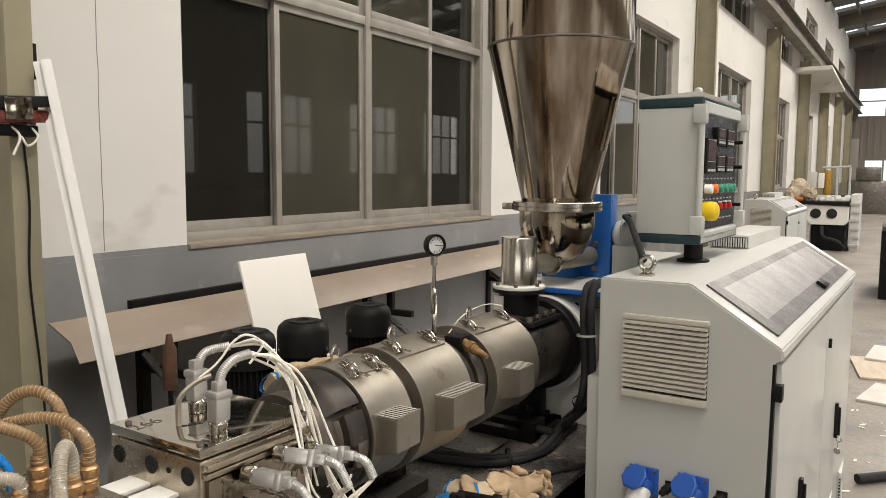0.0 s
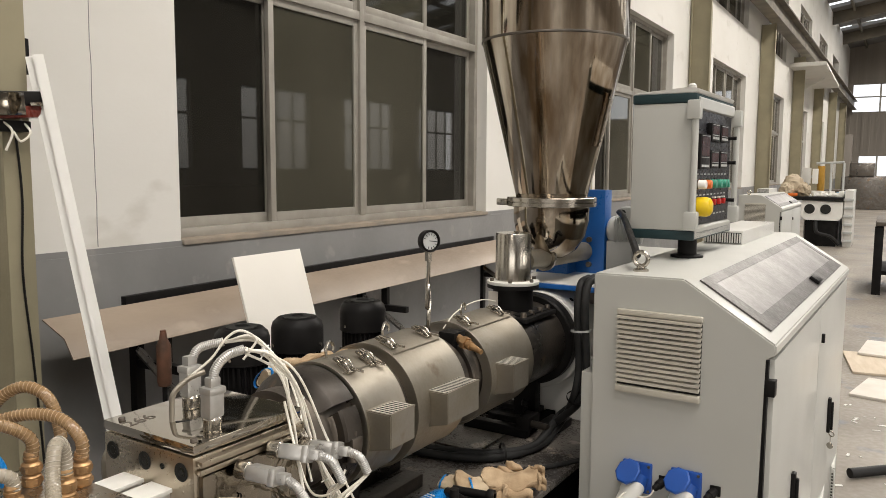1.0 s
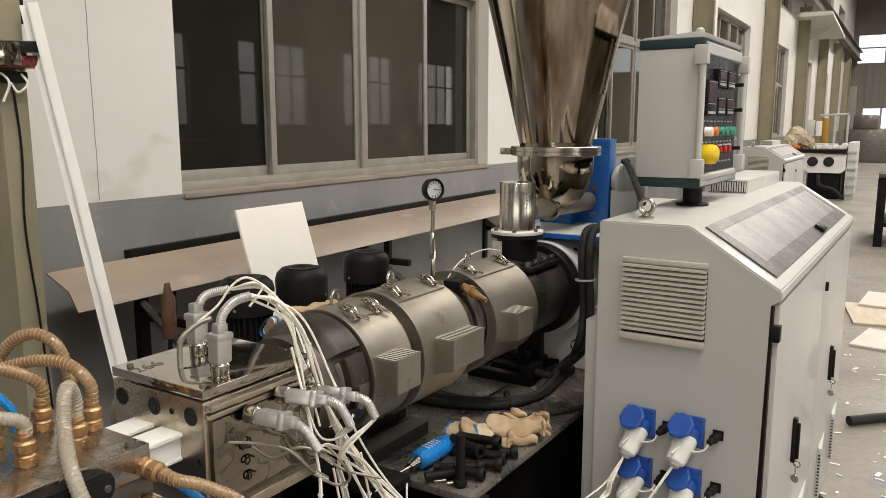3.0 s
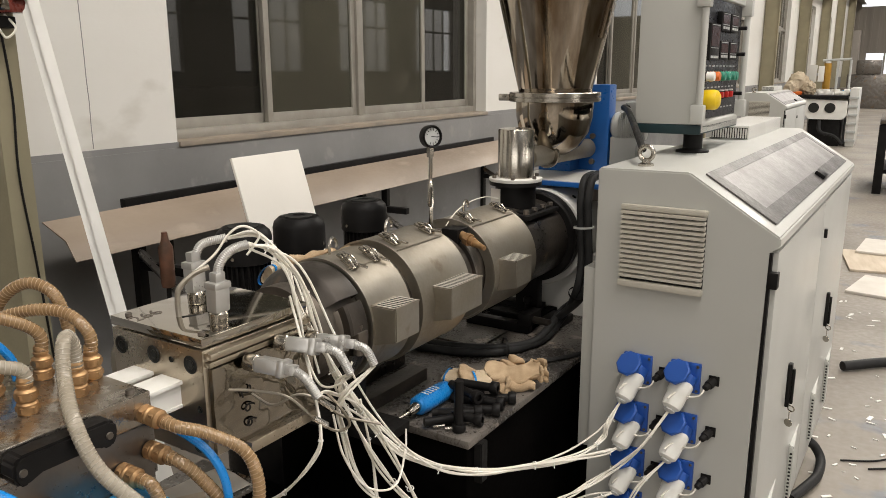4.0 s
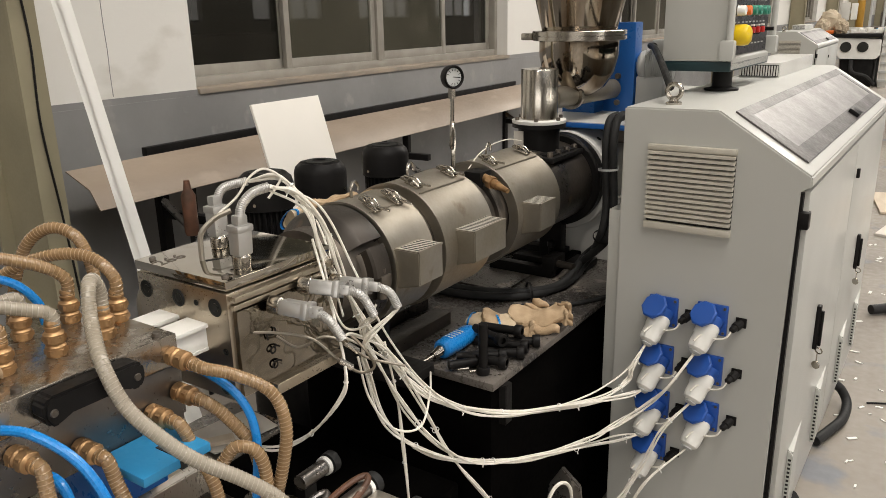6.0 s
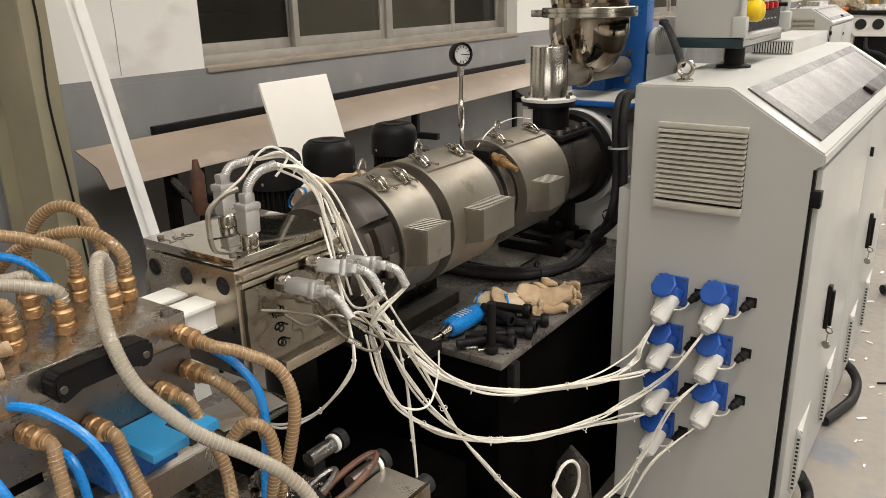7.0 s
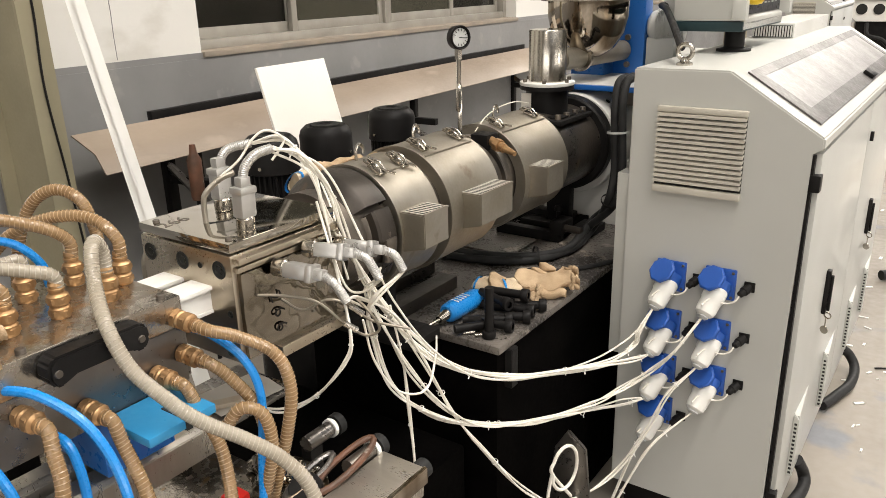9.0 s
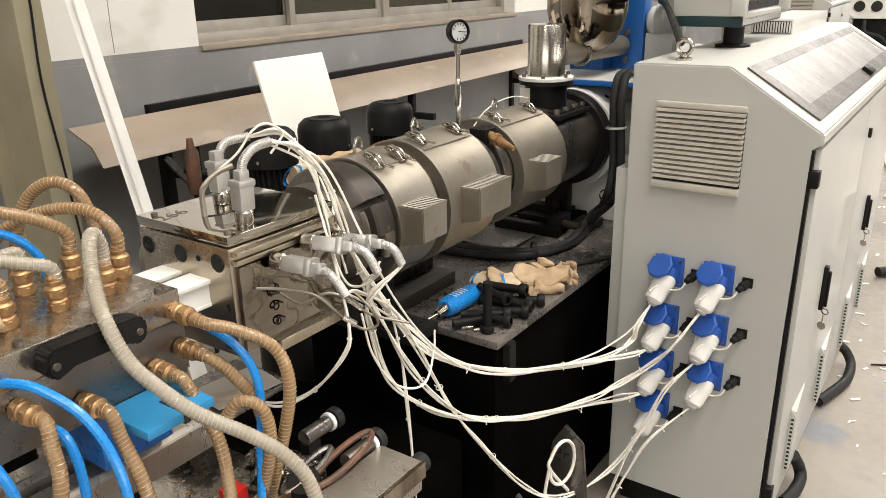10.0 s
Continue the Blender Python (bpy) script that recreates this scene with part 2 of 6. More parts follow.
def box(x0, x1, y0, y1, z0, z1, bevel=0.0, bm=None, turn=None):
    bm = bm or bmesh.new()
    vs = [bm.verts.new((x, y, z)) for x in (x0, x1) for y in (y0, y1) for z in (z0, z1)]
    fs = [bm.faces.new([vs[i] for i in f]) for f in ((0, 1, 3, 2), (4, 6, 7, 5), (0, 4, 5, 1), (2, 3, 7, 6), (0, 2, 6, 4), (1, 5, 7, 3))]
    if turn is not None:
        bmesh.ops.transform(bm, matrix=turn, verts=vs)
    if bevel:
        es = list({e for f in fs for e in f.edges})
        bmesh.ops.bevel(bm, geom=es, offset=bevel, segments=2, affect="EDGES", profile=0.6)
    return bm


def prism(outline, axis, a, b, bevel=0.0, bm=None):
    """An outline of (p, q) pairs pushed out along an axis: x takes (y, z), y takes (x, z), z takes (x, y)."""
    bm = bm or bmesh.new()
    put = {"x": lambda p, q, s: (s, p, q), "y": lambda p, q, s: (p, s, q), "z": lambda p, q, s: (p, q, s)}[axis]
    va, vb = [bm.verts.new(put(p, q, a)) for p, q in outline], [bm.verts.new(put(p, q, b)) for p, q in outline]
    n = len(outline)
    fs = [bm.faces.new(va), bm.faces.new(vb)] + [bm.faces.new((va[i], va[(i + 1) % n], vb[(i + 1) % n], vb[i])) for i in range(n)]
    if bevel:
        bmesh.ops.bevel(bm, geom=list({e for f in fs for e in f.edges}), offset=bevel, segments=2, affect="EDGES")
    return bm


def lathe(profile, origin, axis=(0, 0, 1), steps=40, bm=None, arc=(0, 360)):
    """A profile of (radius, height) pairs turned about an axis."""
    bm = bm or bmesh.new()
    q = Vector((0, 0, 1)).rotation_difference(Vector(axis).normalized())
    whole = abs(arc[1] - arc[0]) >= 360
    count = steps if whole else steps + 1
    rings = []
    for r, h in profile:
        if r < 1e-6:
            rings.append([bm.verts.new(q @ Vector((0, 0, h)) + Vector(origin))])
            continue
        ring = []
        for k in range(count):
            a = radians(arc[0] + (arc[1] - arc[0]) * k / steps)
            ring.append(bm.verts.new(q @ Vector((r * math.cos(a), r * math.sin(a), h)) + Vector(origin)))
        rings.append(ring)
    for A, B in zip(rings, rings[1:]):
        for k in range(steps if whole else steps):
            j = (k + 1) % count
            if len(A) == 1 and len(B) == 1:
                continue
            if len(A) == 1:
                bm.faces.new((A[0], B[k], B[j]))
            elif len(B) == 1:
                bm.faces.new((A[k], A[j], B[0]))
            else:
                bm.faces.new((A[k], A[j], B[j], B[k]))
    return bm


def rod(a, b, r, steps=14, bm=None, r2=None, chamfer=0.0):
    a, b = Vector(a), Vector(b)
    d = (b - a).length
    r2 = r if r2 is None else r2
    c = min(chamfer, d / 3)
    prof = [(0, 0), (r - c, 0), (r, c), (r2, d - c), (r2 - c, d), (0, d)] if c else [(0, 0), (r, 0), (r2, d), (0, d)]
    return lathe(prof, a, b - a, steps, bm)


def glide(points, per=10):
    """A smooth line through a few points."""
    p = [Vector(v) for v in points]
    p = [2 * p[0] - p[1]] + p + [2 * p[-1] - p[-2]]
    out = []
    for i in range(1, len(p) - 2):
        for k in range(per):
            t = k / per
            a, b, c, d = p[i - 1], p[i], p[i + 1], p[i + 2]
            out.append(0.5 * (2 * b + (c - a) * t + (2 * a - 5 * b + 4 * c - d) * t * t + (3 * b - a - 3 * c + d) * t ** 3))
    return out + [p[-2]]


def even(line, step):
    out, left = [line[0].copy()], step
    for a, b in zip(line, line[1:]):
        d = (b - a).length
        while d >= left and d > 0:
            a = a.lerp(b, left / d)
            out.append(a.copy())
            d, left = (b - a).length, step
        left -= d
    if (line[-1] - out[-1]).length > step * 0.3:
        out.append(line[-1].copy())
    return out


def frames_along(line):
    t = [(line[min(i + 1, len(line) - 1)] - line[max(i - 1, 0)]).normalized() for i in range(len(line))]
    side = t[0].orthogonal().normalized()
    out = []
    for d in t:
        side = (side - d * side.dot(d)).normalized()
        out.append((d, side, d.cross(side)))
    return out


def sweep(line, radius, sides=8, bm=None, caps=True):
    """A tube along a line; radius may be a function of the ring's number."""
    bm = bm or bmesh.new()
    rings = []
    for i, (p, (d, s, u)) in enumerate(zip(line, frames_along(line))):
        r = radius(i) if callable(radius) else radius
        rings.append([bm.verts.new(p + r * (math.cos(2 * math.pi * k / sides) * s + math.sin(2 * math.pi * k / sides) * u)) for k in range(sides)])
    for A, B in zip(rings, rings[1:]):
        for k in range(sides):
            bm.faces.new((A[k], A[(k + 1) % sides], B[(k + 1) % sides], B[k]))
    if caps:
        bm.faces.new(rings[0]), bm.faces.new(rings[-1])
    return bm


def tube(points, r, sides=8, per=10, bm=None):
    return sweep(glide(points, per), r, sides, bm)


def spiral(points, r, wire, pitch, sides=5, turn=12):
    line = even(glide(points, 16), pitch / turn)
    fr = frames_along(line)
    helix = [p + r * (math.cos(2 * math.pi * i / turn) * s + math.sin(2 * math.pi * i / turn) * u) for i, (p, (d, s, u)) in enumerate(zip(line, fr))]
    return sweep(helix, wire, sides)


# ---- structure ----
bm = box(HALL_X0 - 0.3, HALL_X1 + 0.3, HALL_Y0 - 0.3, HALL_Y1 + 0.3, -0.2, 0.0)
structure("floor", bm, M_FLOOR, "worn stained grey concrete workshop floor", "floor")

# The window wall: piers, sills and lintels round real openings; one window group in each bay.
WIN_A, WIN_B = 0.925, 3.88          # opening in each bay, from the column's line
WIN_Z0, WIN_Z1, UP_Z0, UP_Z1 = 1.22, 3.38, 4.28, 6.2
bays = [(COLS[n], COLS[n + 1]) for n in range(len(COLS) - 1)]
wall, dado, sills = bmesh.new(), bmesh.new(), bmesh.new()
WX0, WX1 = -3.05, -2.8
prev = HALL_Y0
for a, b in bays:
    o0, o1 = a + WIN_A, a + WIN_B
    box(WX0, WX1, prev, o0, 1.22, EAVE, bm=wall)
    box(WX0, WX1, o0, o1, WIN_Z1, UP_Z0, bm=wall)
    box(WX0, WX1, o0, o1, UP_Z1, EAVE, bm=wall)
    box(-2.94, -2.780, o0 + 0.002, o1 - 0.002, 1.199, 1.2225, 0.003, sills)
    prev = o1
box(WX0, WX1, prev, HALL_Y1, 1.22, EAVE, bm=wall)
box(WX0, WX1 + 0.012, HALL_Y0, HALL_Y1, 0.0, 1.195, bm=dado)
box(WX0, WX1 + 0.006, HALL_Y0, HALL_Y1, 1.195, 1.22, bm=dado)
structure("wall_west", wall, M_WALL, "white plastered workshop wall with window openings", "wall")
structure("dado", dado, M_DADO, "grey painted lower wall band", "wall")
structure("trim", sills, M_SILL, "dusty brown concrete window sills", "sill")

# The other sides of the hall, out of view; their brown holds back fill.
bm = bmesh.new()
for z0, z1 in ((0, 1.5), (4.3, EAVE)):
    box(HALL_X1, HALL_X1 + 0.25, HALL_Y0, HALL_Y1, z0, z1, bm=bm)
for a, b in bays:
    box(HALL_X1, HALL_X1 + 0.25, a - 1.05, a + 1.05, 1.5, 4.3, bm=bm)
structure("wall_east", bm, M_FARWALL, "brownish grey opposite wall with wide windows", "wall")
bm = bmesh.new()
for a, b in bays:
    for k in range(1, 4):
        y = a + 1.05 + k * (BAY - 2.1) / 4
        box(HALL_X1 + 0.03, HALL_X1 + 0.1, y - 0.04, y + 0.04, 1.5, 4.3, bm=bm)
    box(HALL_X1 + 0.03, HALL_X1 + 0.1, a + 1.05, b - 1.05, 3.2, 3.28, bm=bm)
structure("window_bars", bm, M_ALU, "aluminium bars of the opposite windows", "window")
# Unseen end wall, with an opening made for the added fill lamp.
bm = bmesh.new()
box(HALL_X0, HALL_X1, HALL_Y0 - 0.25, HALL_Y0, 0, 1.6, bm=bm)
box(HALL_X0, HALL_X1, HALL_Y0 - 0.25, HALL_Y0, 4.8, RIDGE, bm=bm)
for x in (HALL_X0, 7.2):
    box(x, x + 1.8 if x < 0 else HALL_X1, HALL_Y0 - 0.25, HALL_Y0, 1.6, 4.8, bm=bm)
structure("wall_south", bm, M_FARWALL, "unseen brownish grey end wall behind the camera", "wall")

# Far end wall: ribbed cladding with a high window band and low windows.
bm = bmesh.new()
FW = HALL_Y1
for x0, x1, z0, z1 in ((HALL_X0, HALL_X1, 2.3, 4.5), (HALL_X0, HALL_X1, 5.85, RIDGE), (HALL_X0, -2.15, 0, 2.3), (0.6, 2.4, 0, 2.3), (7.0, HALL_X1, 0, 2.3), (HALL_X0, -2.56, 4.5, 5.85)):
    box(x0, x1, FW, FW + 0.2, z0, z1, bm=bm)
x = HALL_X0 + 0.1
while x < HALL_X1:
    box(x, x + 0.09, FW - 0.05, FW, 2.3, 4.5, bm=bm)
    box(x, x + 0.09, FW - 0.05, FW, 5.85, 7.7, bm=bm)
    x += 0.3
structure("wall_north", bm, M_FARWALL, "brownish grey ribbed cladding end wall", "wall")
bm = bmesh.new()
for x in (-1.35, 0.3, 1.6, 2.9, 4.2, 5.5):
    box(x - 0.04, x + 0.04, FW + 0.03, FW + 0.1, 0.0, 5.85, bm=bm)
box(-2.15, 7, FW + 0.03, FW + 0.1, 1.2, 1.26, bm=bm)
box(-2.56, 7, FW + 0.03, FW + 0.1, 5.2, 5.26, bm=bm)
structure("window_bars_end", bm, M_ALU, "bars of the end wall windows", "window")

# Roof: opaque sheets between strips of roof light, on dark rafters and purlins.
bm, raf = bmesh.new(), bmesh.new()
for side in (0, 1):
    x0, x1 = (HALL_X0 - 0.3, RIDGE_X) if side == 0 else (RIDGE_X, HALL_X1 + 0.3)
    z0, z1 = (EAVE, RIDGE) if side == 0 else (RIDGE, EAVE)
    edges = [HALL_Y0 - 0.3]
    for a in COLS[:-1]:
        for k in (0, 1):
            c = a + BAY / 4 + BAY / 2 * k
            edges += [c - 0.5, c + 0.5]
    edges.append(HALL_Y1 + 0.3)
    for y0, y1 in zip(edges[0::2], edges[1::2]):
        prism([(x0, z0), (x1, z1), (x1, z1 + 0.12), (x0, z0 + 0.12)], "y", y0, y1, bm=bm)
    for a in COLS:
        prism([(x0 + 0.1, z0 - 0.45), (x1, z1 - 0.35), (x1, z1), (x0 + 0.1, z0)], "y", a - 0.1, a + 0.1, bm=raf)
    for k in range(1, 8):
        f = k / 8
        x, z = x0 + (x1 - x0) * f, z0 + (z1 - z0) * f
        box(x - 0.04, x + 0.04, HALL_Y0, HALL_Y1, z - 0.16, z - 0.005, bm=raf)
structure("ceiling", bm, M_ROOF, "dark sheet roof with strips of roof light", "roof")
structure("rafters", raf, M_STEELBEAM, "dark steel rafters and purlins", "beam")

# Room behind the windows; its lack of light is put into the dark colour.
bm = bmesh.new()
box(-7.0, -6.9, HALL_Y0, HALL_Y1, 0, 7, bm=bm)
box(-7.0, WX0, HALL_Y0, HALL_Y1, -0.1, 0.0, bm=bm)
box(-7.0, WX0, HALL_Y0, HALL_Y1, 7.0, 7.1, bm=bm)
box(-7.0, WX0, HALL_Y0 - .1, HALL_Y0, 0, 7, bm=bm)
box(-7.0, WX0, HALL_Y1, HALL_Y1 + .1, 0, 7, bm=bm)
structure("backdrop", bm, M_DARKROOM, "room behind the windows, painted dark as unlit", "room")


# Pale sky outside the end wall and above the far roof lights.
M_SKY = bpy.data.materials.new("pale_sky_backdrop")
M_SKY.use_nodes = True
sky_b = M_SKY.node_tree.nodes["Principled BSDF"]
sky_b.inputs["Base Color"].default_value = (0, 0, 0, 1)
sky_b.inputs["Emission Color"].default_value = (0.96, 0.98, 1, 1)
sky_b.inputs["Emission Strength"].default_value = 1.7
bm = box(-12, 24, HALL_Y1 + 6, HALL_Y1 + 6.1, 0, 16)
box(-12, 24, 14, HALL_Y1 + 6, 15.9, 16, bm=bm)
structure("backdrop_sky", bm, M_SKY, "pale overcast sky outside the hall", "sky")


def window_unit(number, y0, y1, z0, z1, transom):
    """Aluminium sliding window: outer frame, mullions, sashes and panes."""
    xf = -2.93
    w = thing("window_%d" % number, (xf, (y0 + y1) / 2, z0), "aluminium framed sliding window with dark glass in a white wall", "window", m=HALL, kind="structure")
    bm = bmesh.new()
    for a, b, c, d in ((y0, y0 + 0.045, z0, z1), (y1 - 0.045, y1, z0, z1), (y0 + 0.045, y1 - 0.045, z0, z0 + 0.045), (y0 + 0.045, y1 - 0.045, z1 - 0.045, z1)):
        box(xf - 0.045, xf + 0.045, a, b, c, d, 0.004, bm)
    ym = (y0 + y1) / 2
    box(xf - 0.04, xf + 0.05, ym - 0.022, ym + 0.022, z0 + 0.045, z1 - 0.045, 0.003, bm)
    for a, b in ((y0 + 0.045, ym - 0.022), (ym + 0.022, y1 - 0.045)):
        box(xf - 0.04, xf + 0.048, a, b, transom - 0.026, transom + 0.026, 0.003, bm)
    frame_part = part("window_frame", bm, M_ALU, w)
    for za, zb in ((z0 + 0.045, transom - 0.026), (transom + 0.026, z1 - 0.045)):
        for half in (0, 1):
            a, b = ((y0 + 0.045, ym - 0.022), (ym + 0.022, y1 - 0.045))[half]
            mid = a + (b - a) * (0.47 if half == 0 else 0.51)
            for k, (s0, s1) in enumerate(((a, mid + 0.02), (mid - 0.02, b))):
                xs = xf + (0.018 if k != half else -0.018)
                bm = bmesh.new()
                st = 0.04
                box(xs - 0.014, xs + 0.014, s0, s0 + st, za, zb, 0.003, bm)
                box(xs - 0.014, xs + 0.014, s1 - st, s1, za, zb, 0.003, bm)
                box(xs - 0.014, xs + 0.014, s0 + st, s1 - st, za, za + 0.05, 0.003, bm)
                box(xs - 0.014, xs + 0.014, s0 + st, s1 - st, zb - st, zb, 0.003, bm)
                sash = part("sash", bm, M_ALU, w)
                part("pane", box(xs - 0.003, xs + 0.003, s0 + st - 0.004, s1 - st + 0.004, za + 0.046, zb - st + 0.004), M_GLASSDUST if k != half else M_GLASS, sash)


for n, (a, b) in enumerate(bays[1:8]):
    window_unit(2 * n + 1, a + WIN_A, a + WIN_B, WIN_Z0, WIN_Z1, 2.47)
    window_unit(2 * n + 2, a + WIN_A, a + WIN_B, UP_Z0, UP_Z1, 5.4)

# Columns with small cable brackets, and the crane beam on them.
def column(y):
    c = thing("steel_column", (-2.65, y, 0), "olive brown painted steel column against the white wall", "column", "columns along the wall", HALL)
    bm = bmesh.new()
    box(-2.52, -2.505, y - 0.045, y + 0.045, 0, 4.6, 0.002, bm)
    box(-2.788, -2.772, y - 0.06, y + 0.045, 0, 4.6, 0.002, bm)
    box(-2.772, -2.52, y - 0.012, y + 0.004, 0, 4.6, 0, bm)
    part("shaft", bm, M_COLUMN, c)
    part("base_plate", box(-2.785, -2.47, y - 0.16, y + 0.16, 0.0, 0.02, 0.003), M_COLUMN, c)
    for z in (1.93, 3.6):
        b = box(-2.79, -2.60, y + 0.050, y + 0.075, z - 0.03, z + 0.01, 0.004)
        box(-2.66, -2.60, y + 0.046, y + 0.115, z - 0.07, z + 0.05, 0.004, b)
        box(-2.77, -2.74, y + 0.065, y + 0.095, z + 0.03, z + 0.05, 0.003, b)
        part("bracket", b, M_BLACK, c, "small black cable bracket")
    return c


first = column(COLS[2] - 0.008)
first.matrix_world = Matrix.Translation((0.047, 0, 0)) @ first.matrix_world
for y in COLS[0:2] + COLS[3:4] + [COLS[4] - 0.65] + COLS[5:]:
    copy_thing(first, HALL @ Matrix.Translation((-2.65, y, 0)))
bm = bmesh.new()
box(-2.62, -2.34, HALL_Y0, HALL_Y1, 5.00, 5.03, bm=bm)
box(-2.49, -2.47, HALL_Y0, HALL_Y1, 4.63, 5.00, bm=bm)
box(-2.60, -2.36, HALL_Y0, HALL_Y1, 4.60, 4.63, bm=bm)
structure("crane_beam", bm, M_STEELBEAM, "brown steel crane runway beam on the columns", "beam")

# ---- the extruder ----
AX, AZ = -0.80, 1.0          # barrel axis in the machine's frame


def bolt(parent, at, axis, r=0.006, h=0.006, name="bolt"):
    bm = lathe([(0, h), (r * 0.55, h), (r * 0.55, h * 0.4), (0, h * 0.4)], at, axis, 6)
    lathe([(r * 0.55, h), (r * 0.9, h), (r, h * 0.8), (r, 0), (0, 0)], at, axis, 14, bm)
    return part(name, bm, M_BARREL, parent)


def cabinet_side(v, z0, z1, c):
    """A pressed ventilation louvre that stands off the door and opens to the rear."""
    lv = part("louvre", prism([(-0.005, z0), (0.011, z0), (0.011, z1 - 0.010), (-0.005, z1 + 0.012)], "y", v, v + 0.010, 0.002), M_CAB, c)
    cover = bmesh.new()
    prism([(-0.005, v + 0.010), (0.010, v + 0.010), (-0.005, v + 0.22)], "z", z0, z1, bm=cover)
    part("hood", cover, M_CAB, lv)
    n = 13
    for k in range(n):
        z = z0 + 0.012 + (z1 - z0 - 0.034) * k / (n - 1)
        part("slot", box(0.0005, 0.0075, v - 0.0012, v + 0.003, z - 0.0032, z + 0.0032, 0.0008), M_VENTDARK, lv)


def electrical_cabinet():
    c = thing("electrical_cabinet", (-0.22, 0.85, 0.0), "light grey enamelled electrical cabinet with sloped top and blue sockets", "cabinet", m=MACHINE)
    out = [(-0.445, 0.10), (-0.028, 0.10), (-0.026, 1.116), (0.0, 1.124), (0.0, 1.15), (-0.215, 1.287), (-0.445, 1.285)]
    part("body", prism(out, "y", 0.0, 1.70, 0.004), M_CAB, c)
    part("plinth", box(-0.42, -0.05, 0.05, 1.65, 0.0, 0.10), M_BLACK, c, "black recessed plinth")
    # doors on the long side
    for v0, v1 in ((0.022, 0.85), (0.858, 1.68)):
        d = part("door", box(-0.0255, -0.004, v0, v1, 0.115, 1.112, 0.003), M_CAB, c)
        hv = v0 + 0.36
        h = part("handle", box(-0.004, 0.008, hv - 0.012, hv + 0.012, 0.59, 0.72, 0.004), M_BLACK, d, "black door latch")
        part("latch_lever", box(0.008, 0.016, hv - 0.006, hv + 0.006, 0.60, 0.705, 0.003), M_BLACK, h)
        bm = lathe([(0.008, 0), (0.011, 0.001), (0.011, 0.003), (0.008, 0.004)], (0.012, hv + 0.004, 0.582), (0.3, 1, 0.2), 14)
        box(0.008, 0.011, hv + 0.002, hv + 0.008, 0.545, 0.575, 0.001, bm)
        lathe([(0, 0), (0.012, 0), (0.012, 0.004), (0, 0.004)], (0.008, hv + 0.004, 0.538), (0.5, 1, 0.1), 14, bm)
        part("key", bm, M_BRUSHED, d, "small steel key")
    part("door_seal", box(-0.024, -0.016, 0.004, 0.021, 0.12, 1.11), M_BLACK, c, "black rubber door seal")
    for z in (1.046, 0.20):
        part("hinge", box(-0.024, 0.001, 0.002, 0.030, z - 0.02, z + 0.02, 0.003), M_BLACK, c, "black hinge")
    part("top_catch", box(-0.004, 0.006, 0.90, 0.915, 0.985, 1.015, 0.002), M_BLACK, c)
    for v in (0.154, 0.581, 1.058, 1.45):
        cabinet_side(v, 0.188, 0.373, c)
    # sloped cover sheet
    sl = math.atan2(1.287 - 1.15, 0.215)
    turn = Matrix.Translation((0, 0, 1.15)) @ Matrix.Rotation(sl, 4, "Y")
    ln = math.hypot(0.215, 0.137)
    fr = bmesh.new()
    for a, b, y0, y1 in ((-ln + 0.022, -0.03, 0.07, 0.14), (-ln + 0.022, -0.03, 1.55, 1.60), (-ln + 0.022, -ln + 0.05, 0.14, 1.55), (-0.075, -0.03, 0.14, 1.55)):
        box(a, b, y0, y1, 0.001, 0.005, 0, fr, turn)
    sheet = part("cover_frame", fr, M_SCREENEDGE, c, "dark edge of the sloped cover")
    part("cover_sheet", box(-ln + 0.05, -0.075, 0.14, 1.55, 0.0, 0.004, 0, None, turn), M_SCREENPANE, sheet, "scratched grey smoked cover sheet")
    part("cover_latch", box(-0.07, -0.035, 0.93, 1.01, 0.005, 0.018, 0.004, None, turn), M_BLACK, sheet, "black cover latch")
    # filter grille on the end face
    g = part("filter_grille", box(-0.374, -0.166, -0.008, 0.0, 0.990, 1.198, 0.002), M_VENTDARK, c, "beige slatted filter grille")
    part("grille_edge", box(-0.376, -0.164, -0.016, -0.001, 1.186, 1.200, 0.003), M_VENT, g)
    part("grille_edge", box(-0.376, -0.164, -0.018, -0.001, 0.988, 1.006, 0.003), M_VENT, g)
    for k in range(14):
        z = 1.0165 + k * 0.0125
        part("slat", prism([(-0.018, z - 0.0028), (-0.001, z + 0.003), (-0.001, z + 0.008), (-0.018, z + 0.0038)], "x", -0.374, -0.166), M_VENT, g)
    # lifting eye, side channel and raised roof vent
    bm = lathe([(0.0, 0), (0.02, 0), (0.02, 0.006), (0.011, 0.01), (0.009, 0.016), (0, 0.016)], (-0.352, 0.09, 1.285), steps=20)
    ring = [Vector((-0.352 + 0.018 * math.cos(a), 0.09, 1.318 + 0.018 * math.sin(a))) for a in [2 * math.pi * k / 28 for k in range(29)]]
    sweep(ring, 0.006, 10, bm, False)
    part("lifting_eye", bm, M_BRUSHED, c, "steel lifting eye")
    part("side_channel", box(-0.482, -0.446, 0.02, 0.10, 0.50, 1.015, 0.003), M_CAB, c)
    rv = part("roof_vent", box(-0.42, -0.285, 1.0, 1.62, 1.286, 1.335, 0.003), M_CABTOP, c, "pale raised roof vent")
    part("vent_face", box(-0.415, -0.29, 0.994, 1.0, 1.290, 1.328), M_VENTDARK, rv)
    for k in range(15):
        u = -0.412 + k * 0.0085
        part("slat", box(u - 0.0022, u + 0.0022, 0.990, 0.996, 1.292, 1.326), M_CABTOP, rv)
    return c


cabinet = electrical_cabinet()


plug_axis = Vector((-0.22, -0.62, -0.75)).normalized()


